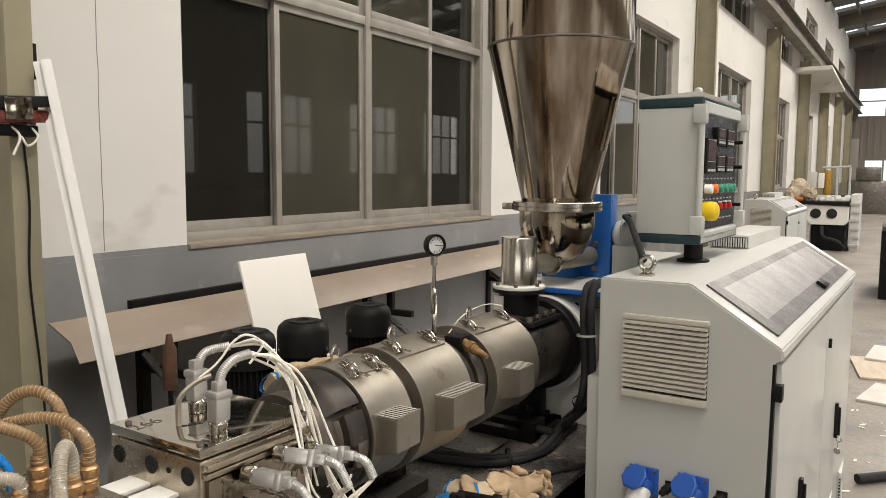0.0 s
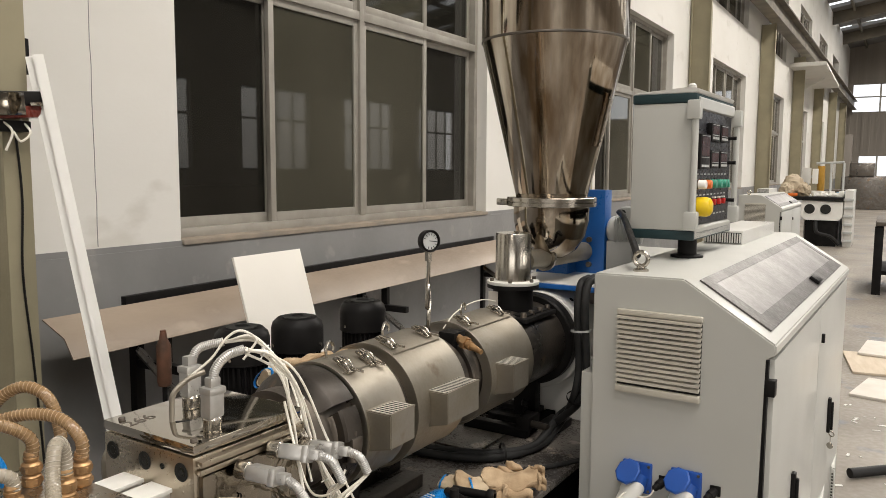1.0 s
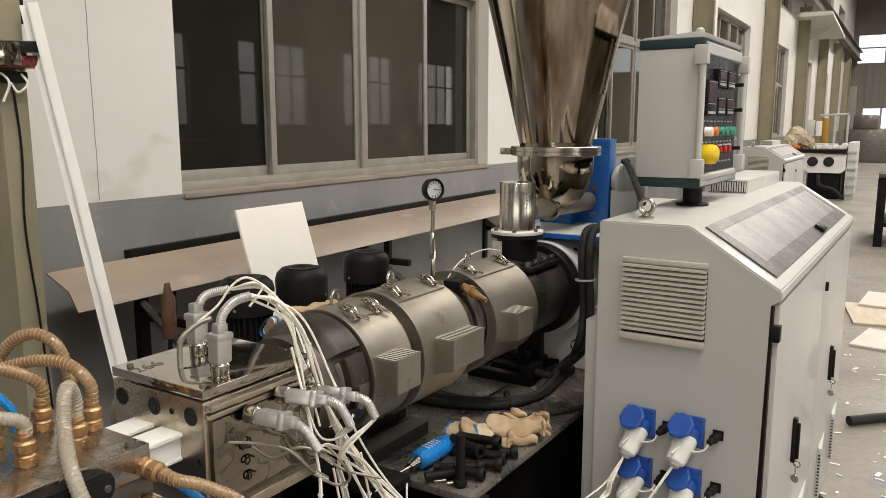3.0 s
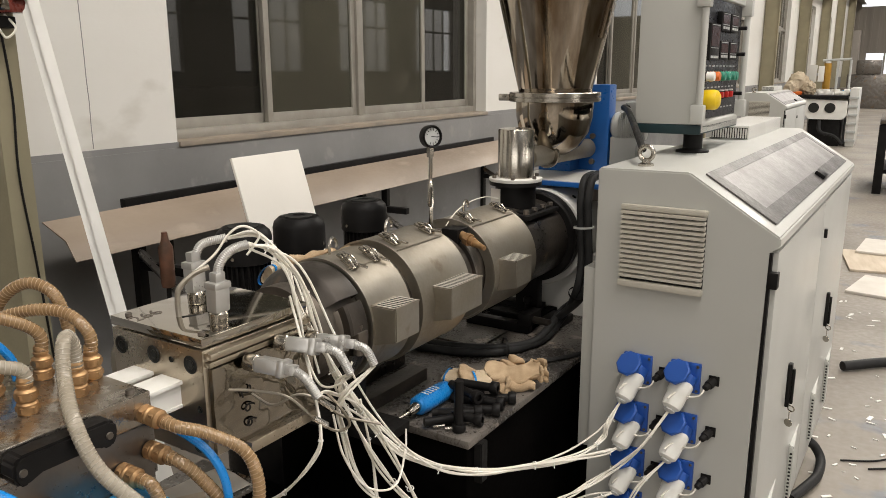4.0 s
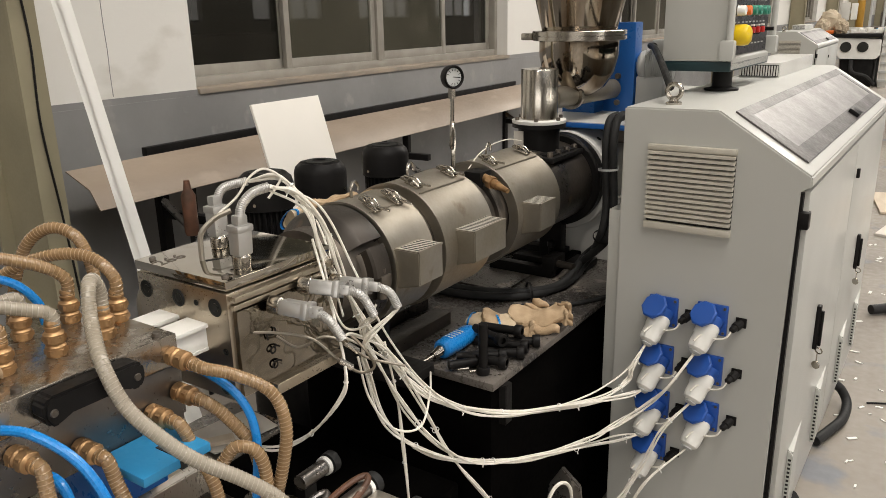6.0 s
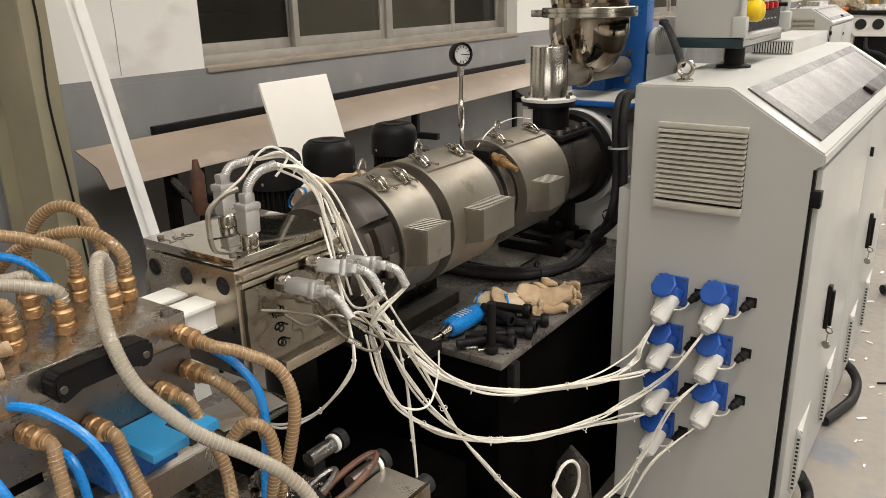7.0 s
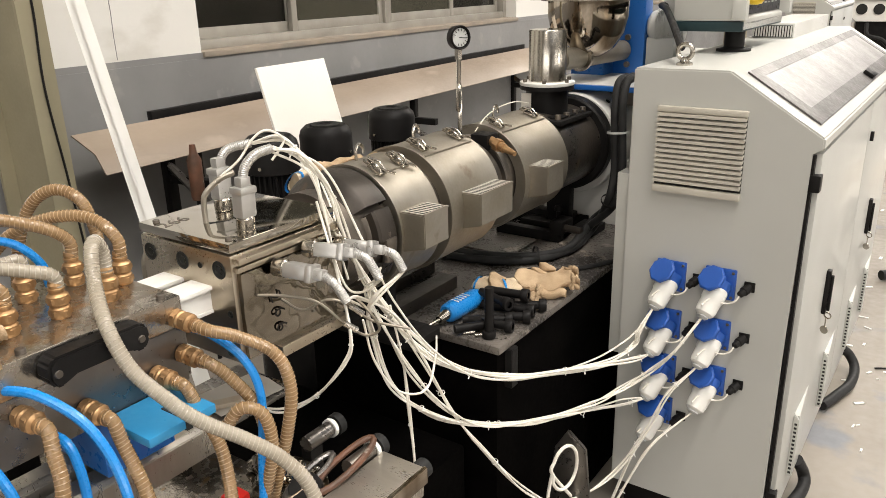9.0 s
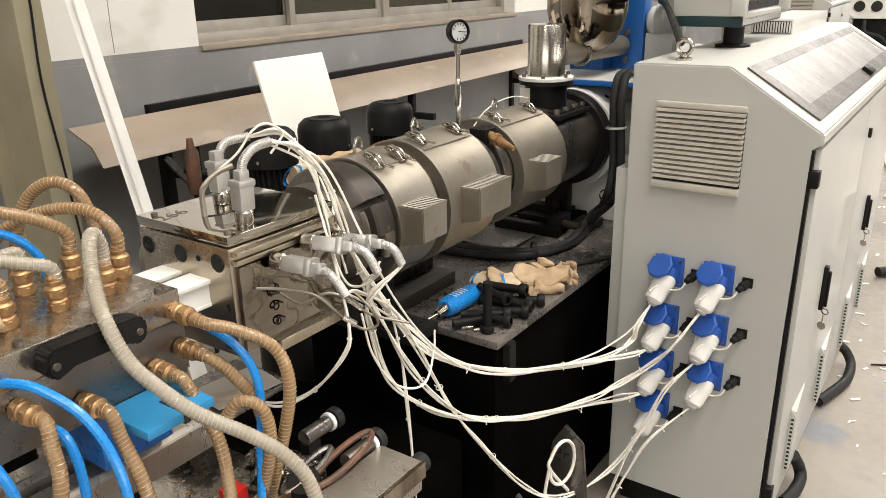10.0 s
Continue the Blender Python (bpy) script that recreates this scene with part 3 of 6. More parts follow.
def socket():
    """Blue industrial socket with lifted lid and a white plug pushed in from below."""
    s = thing("power_socket", (0, 0, 0), "blue industrial socket with white plug on the grey cabinet", "socket", "sockets on the cabinet")
    fl = box(-0.038, 0.038, -0.010, -0.0005, -0.040, 0.040, 0.004)
    body = part("flange", fl, M_BLUEPL, s)
    for x in (-0.03, 0.03):
        for z in (-0.032, 0.032):
            part("screw", lathe([(0, 0.003), (0.003, 0.003), (0.004, 0.001), (0.004, 0)], (x, -0.010, z), (0, -1, 0), 10), M_BARREL, body)
    ax = plug_axis
    part("shell", lathe([(0, 0), (0.032, 0), (0.032, 0.026), (0.0295, 0.034), (0, 0.034)], (0, -0.004, 0.004), ax, 28), M_BLUEPL, s)
    lid = lathe([(0, 0.005), (0.031, 0.005), (0.0345, 0.002), (0.0345, -0.004), (0.031, -0.006), (0, -0.006)], (-0.012, -0.044, 0.024), (-0.22, -0.70, 0.66), 8)
    part("lid", lid, M_BLUEPL, s, "lifted octagonal blue lid")
    p0 = Vector((0, -0.02, -0.010))
    prof = [(0, 0.0), (0.026, 0.0), (0.028, 0.008), (0.028, 0.032), (0.0255, 0.036), (0.0252, 0.060), (0.023, 0.071), (0.016, 0.077), (0, 0.078)]
    pl = part("plug", lathe(prof, p0, ax, 28), M_WHITEPL, s, "white plug")
    part("gland", lathe([(0, 0.076), (0.014, 0.076), (0.015, 0.081), (0.009, 0.086), (0, 0.086)], p0, ax, 18), M_MOTORGREY, pl)
    return s


SOCKETS = [(-0.313, 0.770), (-0.190, 0.774), (-0.316, 0.637), (-0.191, 0.637), (-0.319, 0.506), (-0.191, 0.507), (-0.320, 0.380)]
master = socket()
master.matrix_world = MACHINE @ Matrix.Translation((SOCKETS[0][0], 0, SOCKETS[0][1]))
for u, z in SOCKETS[1:]:
    copy_thing(master, MACHINE @ Matrix.Translation((u, 0, z)))


def sensor_socket():
    s = thing("sensor_connector", (0, 0, 0), "small black round connector with white lead on the cabinet", "connector", "sensor connectors on the cabinet")
    part("flange", box(-0.013, 0.013, -0.004, -0.0005, -0.013, 0.013, 0.002), M_BLACK, s)
    bm = lathe([(0, 0), (0.010, 0), (0.010, 0.010), (0.0115, 0.011), (0.0115, 0.022), (0.009, 0.024), (0.008, 0.036), (0.004, 0.040), (0, 0.04)], (0, -0.003, 0), (-0.35, -0.85, -0.3), 16)
    part("plug", bm, M_BLACK, s)
    lead = [(-0.012, -0.034, -0.010), (-0.022, -0.045, -0.028), (-0.045, -0.048, -0.036), (-0.075, -0.062, -0.026), (-0.088, -0.085, -0.036)]
    part("lead", tube(lead, 0.0022, 6), M_CREAM, s, "thin white lead")
    return s


master = sensor_socket()
spots = [(-0.246, 0.772), (-0.121, 0.776), (-0.246, 0.639), (-0.120, 0.640), (-0.252, 0.505), (-0.122, 0.508), (-0.258, 0.372)]
master.matrix_world = MACHINE @ Matrix.Translation((spots[0][0], 0, spots[0][1]))
for u, z in spots[1:]:
    copy_thing(master, MACHINE @ Matrix.Translation((u, 0, z)))


def control_box():
    c = thing("control_box", (-0.36, 0.52, 1.286), "grey operator control box with black panel on a swivel foot", "control box", m=MACHINE)
    part("foot", lathe([(0, 0), (0.048, 0), (0.048, 0.006), (0.03, 0.010), (0.028, 0.012), (0.028, 0.07), (0, 0.07)], (-0.345, 0.50, 1.286), steps=32), M_BLACK, c, "black swivel foot")
    u0, u1, v0, v1, z0, z1 = -0.492, -0.312, 0.40, 0.86, 1.345, 1.775
    part("body", box(u0, u1, v0, v1, z0 + 0.028, z1 - 0.032, 0.002), M_CAB, c)
    part("bottom_trim", box(u0 - 0.002, u1 + 0.012, v0 - 0.003, v1 + 0.003, z0, z0 + 0.027, 0.004), M_DKGREEN, c, "dark green trim")
    part("top_trim", box(u0 - 0.002, u1 + 0.006, v0 - 0.003, v1 + 0.003, z1 - 0.031, z1 - 0.004, 0.004), M_DKGREEN, c, "dark green trim")
    part("roof", prism([(u0 - 0.002, z1 - 0.004), (u1 + 0.004, z1 - 0.004), (u1 + 0.010, z1 + 0.008), (u1 - 0.01, z1 + 0.014), (u0 + 0.01, z1 + 0.002)], "y", v0, v1, 0.002), M_CABTOP, c)
    part("corner_cap", lathe([(0, 0), (0.014, 0), (0.012, 0.016), (0.006, 0.021), (0, 0.021)], (u1 - 0.012, v0 + 0.015, z1 + 0.003), steps=14), M_CAB, c)
    part("lower_apron", prism([(u1 + 0.012, z0 + 0.004), (u1 + 0.012, z0 + 0.034), (u1 + 0.002, z0 + 0.040), (u1 + 0.002, z0 + 0.004)], "y", v0 + 0.005, v1 - 0.003, 0.001), M_CAB, c)
    part("upper_apron", prism([(u1 + 0.012, z1 - 0.046), (u1 + 0.012, z1 - 0.016), (u1 + 0.006, z1 - 0.012), (u1 + 0.002, z1 - 0.050)], "y", v0 + 0.02, v1 - 0.003, 0.001), M_CAB, c)
    face = part("panel", box(u1, u1 + 0.004, v0 + 0.004, v1 - 0.012, z0 + 0.042, z1 - 0.050), M_PANEL, c, "black control panel")
    x = u1 + 0.004
    def module(va, vb, za, zb, screen, name):
        b = part(name, box(x, x + 0.016, va, vb, za, zb, 0.002), M_BLACK, face)
        part("screen", box(x + 0.016, x + 0.0168, va + 0.010, vb - 0.010, zb - 0.62 * (zb - za), zb - 0.008), screen, b)
        for z in (zb - 0.0045, zb - 0.66 * (zb - za)):
            part("white_line", box(x + 0.016, x + 0.0166, va + 0.010, vb - 0.010, z - 0.0008, z + 0.0008), M_MOTORGREY, b)
        for k in range(3):
            w = (vb - va - 0.02) / 3
            part("key", box(x + 0.016, x + 0.0175, va + 0.012 + k * w, va + 0.006 + (k + 1) * w, za + 0.006, za + 0.013), M_MOTORGREY, b)
    module(0.412, 0.520, 1.553, 1.655, M_DISPLAY, "display_unit")
    for va, vb in ((0.532, 0.632), (0.648, 0.745)):
        for za in (1.638, 1.556):
            module(va, vb, za, za + 0.054, M_DISPLAY, "temperature_controller")
    for k in range(9):
        va = 0.43 + 0.043 * k
        part("caption", box(x, x + 0.0008, va, va + 0.026, 1.536, 1.540), M_MOTORGREY, face)
        part("caption", box(x, x + 0.0008, va, va + 0.022, 1.474, 1.478), M_MOTORGREY, face)
        part("caption", box(x, x + 0.0008, va, va + 0.024, 1.412, 1.416), M_MOTORGREY, face)
    for v, m in ((0.436, M_WHITEPL), (0.500, M_ORANGE), (0.566, M_GREEN), (0.626, M_GREEN), (0.692, M_GREEN), (0.728, M_GREEN)):
        pb = part("push_button", lathe([(0.0155, 0), (0.0155, 0.004), (0.0135, 0.006), (0.0135, 0.026), (0.012, 0.029), (0, 0.029)], (x, v, 1.508), (1, 0, 0), 20), m, face)
        part("collar", lathe([(0.0135, 0.004), (0.0165, 0.004), (0.0165, 0.008), (0.0135, 0.008)], (x, v, 1.508), (1, 0, 0), 20), M_BRUSHED, pb)
    es = part("emergency_stop", lathe([(0.026, 0), (0.028, 0.004), (0.029, 0.030), (0.026, 0.040), (0.018, 0.046), (0.0, 0.047)], (x, 0.440, 1.443), (1, 0, 0), 28), M_YELLOW, face, "yellow shrouded stop button")
    part("shroud", lathe([(0.015, 0), (0.019, 0), (0.021, 0.022), (0.017, 0.026), (0.015, 0.026)], (x, 0.498, 1.446), (1, 0, 0), 20), M_YELLOW, es)
    for v in (0.580, 0.640, 0.700):
        sw = part("selector_switch", lathe([(0.013, 0), (0.013, 0.010), (0.010, 0.013), (0, 0.013)], (x, v, 1.452), (1, 0, 0), 18), M_BLACK, face)
        part("knob", box(x + 0.013, x + 0.024, v - 0.008, v + 0.008, 1.444, 1.462, 0.003), M_RED, sw)
        part("cap_light", box(x + 0.012, x + 0.022, v - 0.006, v + 0.006, 1.464, 1.469, 0.001), M_WHITEPL, sw)
    for z in (1.655, 1.575, 1.452):
        part("quick_lock", rod((x, 0.80, z), (x + 0.03, 0.80, z), 0.006, 12), M_BLACK, face)
    for v, u in ((v0 - 0.006, u1 + 0.006), (v1 + 0.012, u1 + 0.018)):
        h = part("handle", rod((u, v, 1.40), (u, v, 1.72), 0.010, 14), M_CAB, c, "grey tubular handle")
        for z in (1.375, 1.695):
            part("bracket", box(u - 0.022, u + 0.016, v - 0.016, v + 0.016, z, z + 0.055, 0.006), M_CAB, h)
    return c


control_box()

base = thing("machine_bed", (-0.83, 0.6, 0), "black steel machine frame with oily dusty top plate", "machine frame", m=MACHINE)
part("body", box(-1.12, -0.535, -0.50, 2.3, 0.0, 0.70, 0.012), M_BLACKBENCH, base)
part("top_plate", box(-1.13, -0.525, -0.51, 2.3, 0.70, 0.72, 0.005), M_BENCHTOP, base, "oily dusty black top plate")
part("corner_bracket", prism([(-0.535, 0.60), (-0.515, 0.60), (-0.515, 0.70), (-0.535, 0.70)], "y", -0.47, -0.44, 0.002), M_BLACK, base)
for u, va, vb in ((-0.828, -0.505, -0.262), (-0.945, -0.49, -0.20)):
    part("slide_rail", box(u - 0.027, u + 0.027, va, vb, 0.72, 0.755, 0.003), M_CLAMP, base, "black slide rail")
part("cross_bar", box(-0.96, -0.735, 0.205, 0.238, 0.72, 0.752, 0.003), M_BLACK, base)
part("cross_bar", box(-1.02, -0.775, 0.37, 0.42, 0.72, 0.765, 0.003), M_BLACK, base)
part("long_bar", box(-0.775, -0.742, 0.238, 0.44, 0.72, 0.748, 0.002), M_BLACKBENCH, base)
part("adjuster", rod((-0.745, 0.222, 0.768), (-0.665, 0.212, 0.768), 0.011, 14), M_CLAMP, base)
part("adjuster_block", box(-0.765, -0.722, 0.195, 0.275, 0.748, 0.790, 0.004), M_BLACK, base)
part("adjuster_screw", lathe([(0, 0.05), (0.011, 0.05), (0.013, 0.046), (0.013, 0.032), (0.008, 0.030), (0.008, 0)], (-0.800, 0.33, 0.752), (0, 0, 1), 14), M_BLACK, base)
part("wear_plate", box(-1.0, -0.80, 0.02, 0.19, 0.7203, 0.7265, 0.001), M_BENCHTOP, base, "dusty wear plate")


def toggle_clips(parent, v0, v1, r, lift=74):
    """Spring clips across the joint on top of a cover, and its lifting eye."""
    for v in (v0 + 0.03, v1 - 0.035):
        a = radians(lift)
        c = Vector((AX + r * math.cos(a), v, AZ + r * math.sin(a)))
        t = Matrix.Translation(c) @ Matrix.Rotation(radians(90) - a, 4, "Y")
        t = t @ Matrix.Scale(1.12, 4)
        bm = box(-0.022, 0.012, -0.010, 0.010, 0.0, 0.005, 0.001, None, t)
        box(-0.034, -0.018, -0.012, 0.012, 0.004, 0.010, 0.002, bm, t)
        pts = [t @ Vector(p) for p in ((0.012, -0.006, 0.004), (-0.01, -0.007, 0.014), (-0.032, 0.0, 0.010), (-0.01, 0.007, 0.014), (0.012, 0.006, 0.004))]
        sweep(glide(pts, 6), 0.0022, 6, bm)
        box(0.006, 0.03, -0.004, 0.004, 0.006, 0.009, 0.001, bm, t @ Matrix.Rotation(radians(35), 4, "Z"))
        part("toggle_clip", bm, M_BRUSHED, parent)
    vm = (v0 + v1) / 2 - 0.01
    a = radians(96)
    c = Vector((AX + r * math.cos(a), vm, AZ + r * math.sin(a)))
    pts = [c + Vector(p) for p in ((0, -0.012, -0.004), (0, -0.013, 0.018), (0, -0.003, 0.033), (0, 0.010, 0.024), (0, 0.010, 0.010))]
    part("lifting_hook", sweep(glide(pts, 8), 0.0035, 8), M_BRUSHED, parent)


def blower_box(parent, v0, v1, z0, z1):
    """Sheet box on the cover's flank with a slotted outlet on its top."""
    u0, u1 = AX + 0.10, -0.609
    b = part("air_duct", prism([(u0, z0 - 0.03), (u1, z0 - 0.006), (u1, z1), (u0, z1)], "y", v0, v1, 0.002), M_COVER, parent)
    w = u1 - AX - 0.137
    part("grille", box(u1 - w, u1 - 0.006, v0 + 0.006, v1 - 0.006, z1 + 0.0004, z1 + 0.0010), M_VENTDARK, b)
    n = max(7, int((v1 - v0) / 0.0115))
    for k in range(n + 1):
        v = v0 + 0.005 + (v1 - v0 - 0.01) * k / n
        part("bar", box(u1 - w, u1 - 0.002, v - 0.0021, v + 0.0021, z1 + 0.0006, z1 + 0.0016), M_VENT, b)
    part("edge", box(u1 - 0.005, u1 + 0.0005, v0, v1, z1 - 0.002, z1 + 0.0020), M_COVER, b)


extruder = thing("extruder_barrel", (AX, 0, 0.72), "twin screw extruder barrel with satin steel heater covers", "extruder", m=MACHINE)
part("barrel", rod((AX, -0.80, AZ), (AX, 0.36, AZ), 0.108, 48), M_BARREL, extruder, "heat stained dark steel barrel")
COVERS = ((-0.668, -0.528, 0.139, -0.660, -0.575, 1.054), (-0.497, -0.288, 0.147, -0.446, -0.305, 1.045), (-0.155, 0.092, 0.142, -0.125, -0.038, 1.041))
for v0, v1, r, b0, b1, bz in COVERS:
    w = v1 - v0
    cov = part("heater_cover", lathe([(0.112, 0.004), (r - 0.006, 0.004), (r - 0.005, 0), (r, 0), (r, 0.003), (r - 0.0015, 0.006), (r - 0.0015, w - 0.006), (r, w - 0.003), (r, w), (r - 0.006, w), (0.112, w)], (AX, v0, AZ), (0, 1, 0), 72), M_COVER, extruder)
    toggle_clips(cov, v0, v1, r, 64 if v0 < -0.6 else 72)
    blower_box(cov, b0, b1, bz - 0.065, bz)
    a0 = radians(62)
    seam = bmesh.new()
    for da in (0, 0.012):
        pts = [Vector((AX + (r + 0.0006) * math.cos(a0 - da), v0 + 0.01 + k * (w - 0.02) / 6, AZ + (r + 0.0006) * math.sin(a0 - da))) for k in range(7)]
        sweep(pts, 0.0012, 5, seam)
    part("seam", seam, M_COVER, cov)
for v, r in ((-0.25, 0.118), (-0.21, 0.122), (-0.515, 0.118)):
    part("barrel_rib", lathe([(0.10, 0), (r - 0.003, 0), (r, 0.003), (r, 0.022), (r - 0.003, 0.025), (0.10, 0.025)], (AX, v, AZ), (0, 1, 0), 48), M_BARREL, extruder)
# clamp ring at the die end: upper shell, recessed lower half, hinge jaw with its screw
part("clamp_ring", lathe([(0.078, 0), (0.096, 0), (0.100, 0.003), (0.124, 0.026), (0.132, 0.033), (0.1345, 0.038), (0.1345, 0.096), (0.131, 0.100), (0.078, 0.100)], (AX, -0.772, AZ), (0, 1, 0), 56, arc=(-217, -37)), M_CLAMP, extruder, "black worn clamp ring")
part("clamp_ring", lathe([(0.075, 0), (0.098, 0), (0.102, 0.004), (0.102, 0.040), (0.112, 0.046), (0.116, 0.052), (0.116, 0.085), (0.131, 0.088), (0.131, 0.108), (0.075, 0.110)], (AX, -0.784, AZ), (0, 1, 0), 56, arc=(-30, 143)), M_BARREL, extruder, "heat browned lower clamp half")
jaw = part("clamp_jaw", lathe([(0.10, 0), (0.133, 0), (0.1375, 0.005), (0.1375, 0.050), (0.10, 0.054)], (AX, -0.733, AZ), (0, 1, 0), 14, arc=(-31, -4)), M_CLAMP, extruder, "black clamp jaw")
part("clamp_jaw", lathe([(0.10, 0), (0.129, 0), (0.1335, 0.005), (0.1335, 0.046), (0.10, 0.050)], (AX, -0.731, AZ), (0, 1, 0), 14, arc=(16, 46)), M_CLAMP, extruder, "black clamp jaw")
part("clamp_screw", rod((AX + 0.127, -0.704, AZ - 0.040), (AX + 0.127, -0.704, AZ + 0.024), 0.010, 16), M_BARREL, jaw)
part("clamp_lug", box(AX + 0.112, AX + 0.142, -0.720, -0.688, AZ - 0.012, AZ + 0.012, 0.004), M_BARREL, jaw)
part("adapter", lathe([(0, 0), (0.062, 0), (0.070, 0.01), (0.088, 0.04), (0.091, 0.055), (0.091, 0.092), (0.06, 0.095)], (AX, -0.865, AZ), (0, 1, 0), 48), M_COVER, extruder, "tapered steel adapter")
rs = part("rear_section", rod((AX, 0.09, AZ), (AX, 0.36, AZ), 0.125, 56), M_CLAMP, extruder, "blackened rear barrel section")
part("rear_bed", box(AX - 0.09, AX + 0.10, 0.125, 0.335, AZ + 0.098, AZ + 0.112, 0.003), M_BLACK, rs)
for v in (0.150, 0.205, 0.262, 0.315):
    bolt(rs, (AX + 0.078, v, AZ + 0.112), (0, 0, 1), 0.009, 0.014)
fl = part("rear_flange", lathe([(0.05, 0), (0.143, 0), (0.149, 0.006), (0.149, 0.040), (0.05, 0.045)], (AX, 0.355, AZ), (0, 1, 0), 64), M_BLACK, extruder, "large black flange")
hs = part("gear_housing", lathe([(0.05, 0), (0.158, 0), (0.161, 0.003), (0.161, 0.5), (0.168, 0.51), (0.168, 0.56), (0.05, 0.56)], (AX, 0.405, AZ - 0.01), (0, 1, 0), 64), M_CABTOP, extruder, "pale grey gear housing")
# Black discs on the closed shell stand for the shade in two holes.
for v in (0.47, 0.62):
    part("hole", lathe([(0, 0.002), (0.008, 0.002), (0.008, 0)], (AX + 0.161 * math.cos(radians(55)), v, AZ - 0.01 + 0.161 * math.sin(radians(55))), (math.cos(radians(55)), 0, math.sin(radians(55))), 12), M_BLACK, hs)
part("housing_foot", box(AX - 0.17, AX + 0.16, 0.46, 0.90, 0.72, 0.93, 0.008), M_CABTOP, extruder, "pale grey housing foot")
part("gearbox", box(AX - 0.24, AX + 0.22, 0.97, 1.9, 0.72, 1.17, 0.015), M_CAB, extruder)
for v in (-0.58, 0.36):
    part("support_leg", box(AX - 0.05, AX + 0.03, v - 0.02, v + 0.02, 0.72, 0.90, 0.006), M_BLACK, extruder)
    part("support_foot", box(AX - 0.13, AX + 0.13, v - 0.05, v + 0.05, 0.72, 0.745, 0.004), M_BLACK, extruder)
# vent dome on the barrel
nk = part("vent_neck", lathe([(0.05, 1.09), (0.062, 1.10), (0.062, 1.185), (0.08, 1.187), (0.08, 1.198), (0.05, 1.2)], (AX, 0.23, 0), steps=40), M_BLACK, extruder, "black vent neck")
part("neck_plate", box(AX - 0.075, AX + 0.085, 0.15, 0.31, 1.105, 1.118, 0.003), M_BLACK, extruder)
dome = part("vent_dome", lathe([(0.0, 1.356), (0.053, 1.356), (0.055, 1.353), (0.055, 1.21), (0.05, 1.206)], (AX, 0.23, 0), steps=48), M_BRUSHED, extruder, "brushed steel vent cylinder")
part("dome_flange", lathe([(0.05, 1.199), (0.08, 1.199), (0.081, 1.201), (0.081, 1.208), (0.055, 1.21)], (AX, 0.23, 0), steps=48), M_WHITEPL, dome)
for k in range(6):
    a = radians(60 * k - 70)
    bolt(dome, (AX + 0.070 * math.cos(a), 0.23 + 0.070 * math.sin(a), 1.208), (0, 0, 1), 0.006, 0.010)
part("sticker", box(AX - 0.052, AX - 0.02, 0.168, 0.170, 1.125, 1.178), M_PAPER, nk)
# thermocouples, hoses of brass on the barrel gap
br = part("brass_valve", rod((AX + 0.06, -0.20, 1.115), (AX + 0.115, -0.215, 1.10), 0.012, 14), M_BRASS, extruder, "brass valve")
part("nut", lathe([(0, 0), (0.017, 0), (0.017, 0.016), (0, 0.016)], (AX + 0.085, -0.207, 1.108), (0.9, -0.25, -0.25), 6), M_BRASS, br)
part("tail", rod((AX + 0.115, -0.215, 1.10), (AX + 0.150, -0.225, 1.092), 0.010, 14, r2=0.006), M_BRASS, br)
part("valve_block", box(AX + 0.02, AX + 0.07, -0.225, -0.17, 1.09, 1.13, 0.004), M_BLACK, extruder)
part("thermocouple_lead", tube([(AX, -0.17, 1.125), (AX - 0.01, -0.10, 1.152), (AX - 0.02, -0.01, 1.165), (AX - 0.01, 0.06, 1.170), (AX + 0.005, 0.11, 1.16)], 0.0016, 6), M_CREAM, extruder)

gauge = thing("pressure_gauge", (AX - 0.01, -0.225, 1.12), "round pressure gauge on a coiled steel stem", "gauge", m=MACHINE)
coil = [(-0.81, -0.225, 1.10), (-0.81, -0.225, 1.17), (-0.812, -0.218, 1.20), (-0.818, -0.212, 1.235), (-0.812, -0.222, 1.25), (-0.806, -0.232, 1.235), (-0.808, -0.236, 1.20), (-0.812, -0.226, 1.19), (-0.815, -0.222, 1.23), (-0.812, -0.224, 1.29), (-0.812, -0.224, 1.325)]
part("stem", tube(coil, 0.0055, 8), M_BRUSHED, gauge)
part("nut", rod((-0.812, -0.224, 1.312), (-0.812, -0.224, 1.338), 0.010, 6), M_BRUSHED, gauge)
gd = Vector((0.92, -0.39, 0.05)).normalized()
gc = Vector((-0.812, -0.224, 1.364))
part("case", lathe([(0, -0.014), (0.024, -0.014), (0.028, -0.008), (0.029, 0.012), (0.027, 0.015), (0.024, 0.013)], gc, gd, 32), M_BLACK, gauge)
dl = part("dial", lathe([(0.0225, 0.009), (0.0, 0.009)], gc, gd, 32), M_MOTORGREY, gauge, "white dial")
q = Vector((0, 0, 1)).rotation_difference(gd).to_matrix().to_4x4()
bm = bmesh.new()
for k in range(11):
    a = radians(225 - 27 * k)
    box(0.015, 0.021, -0.0007, 0.0007, 0.0104, 0.0112, 0, bm, Matrix.Translation(gc) @ q @ Matrix.Rotation(a, 4, "Z"))
box(-0.004, 0.017, -0.001, 0.001, 0.0114, 0.0122, 0, bm, Matrix.Translation(gc) @ q @ Matrix.Rotation(radians(60), 4, "Z"))
part("scale_marks", bm, M_BLACK, dl)

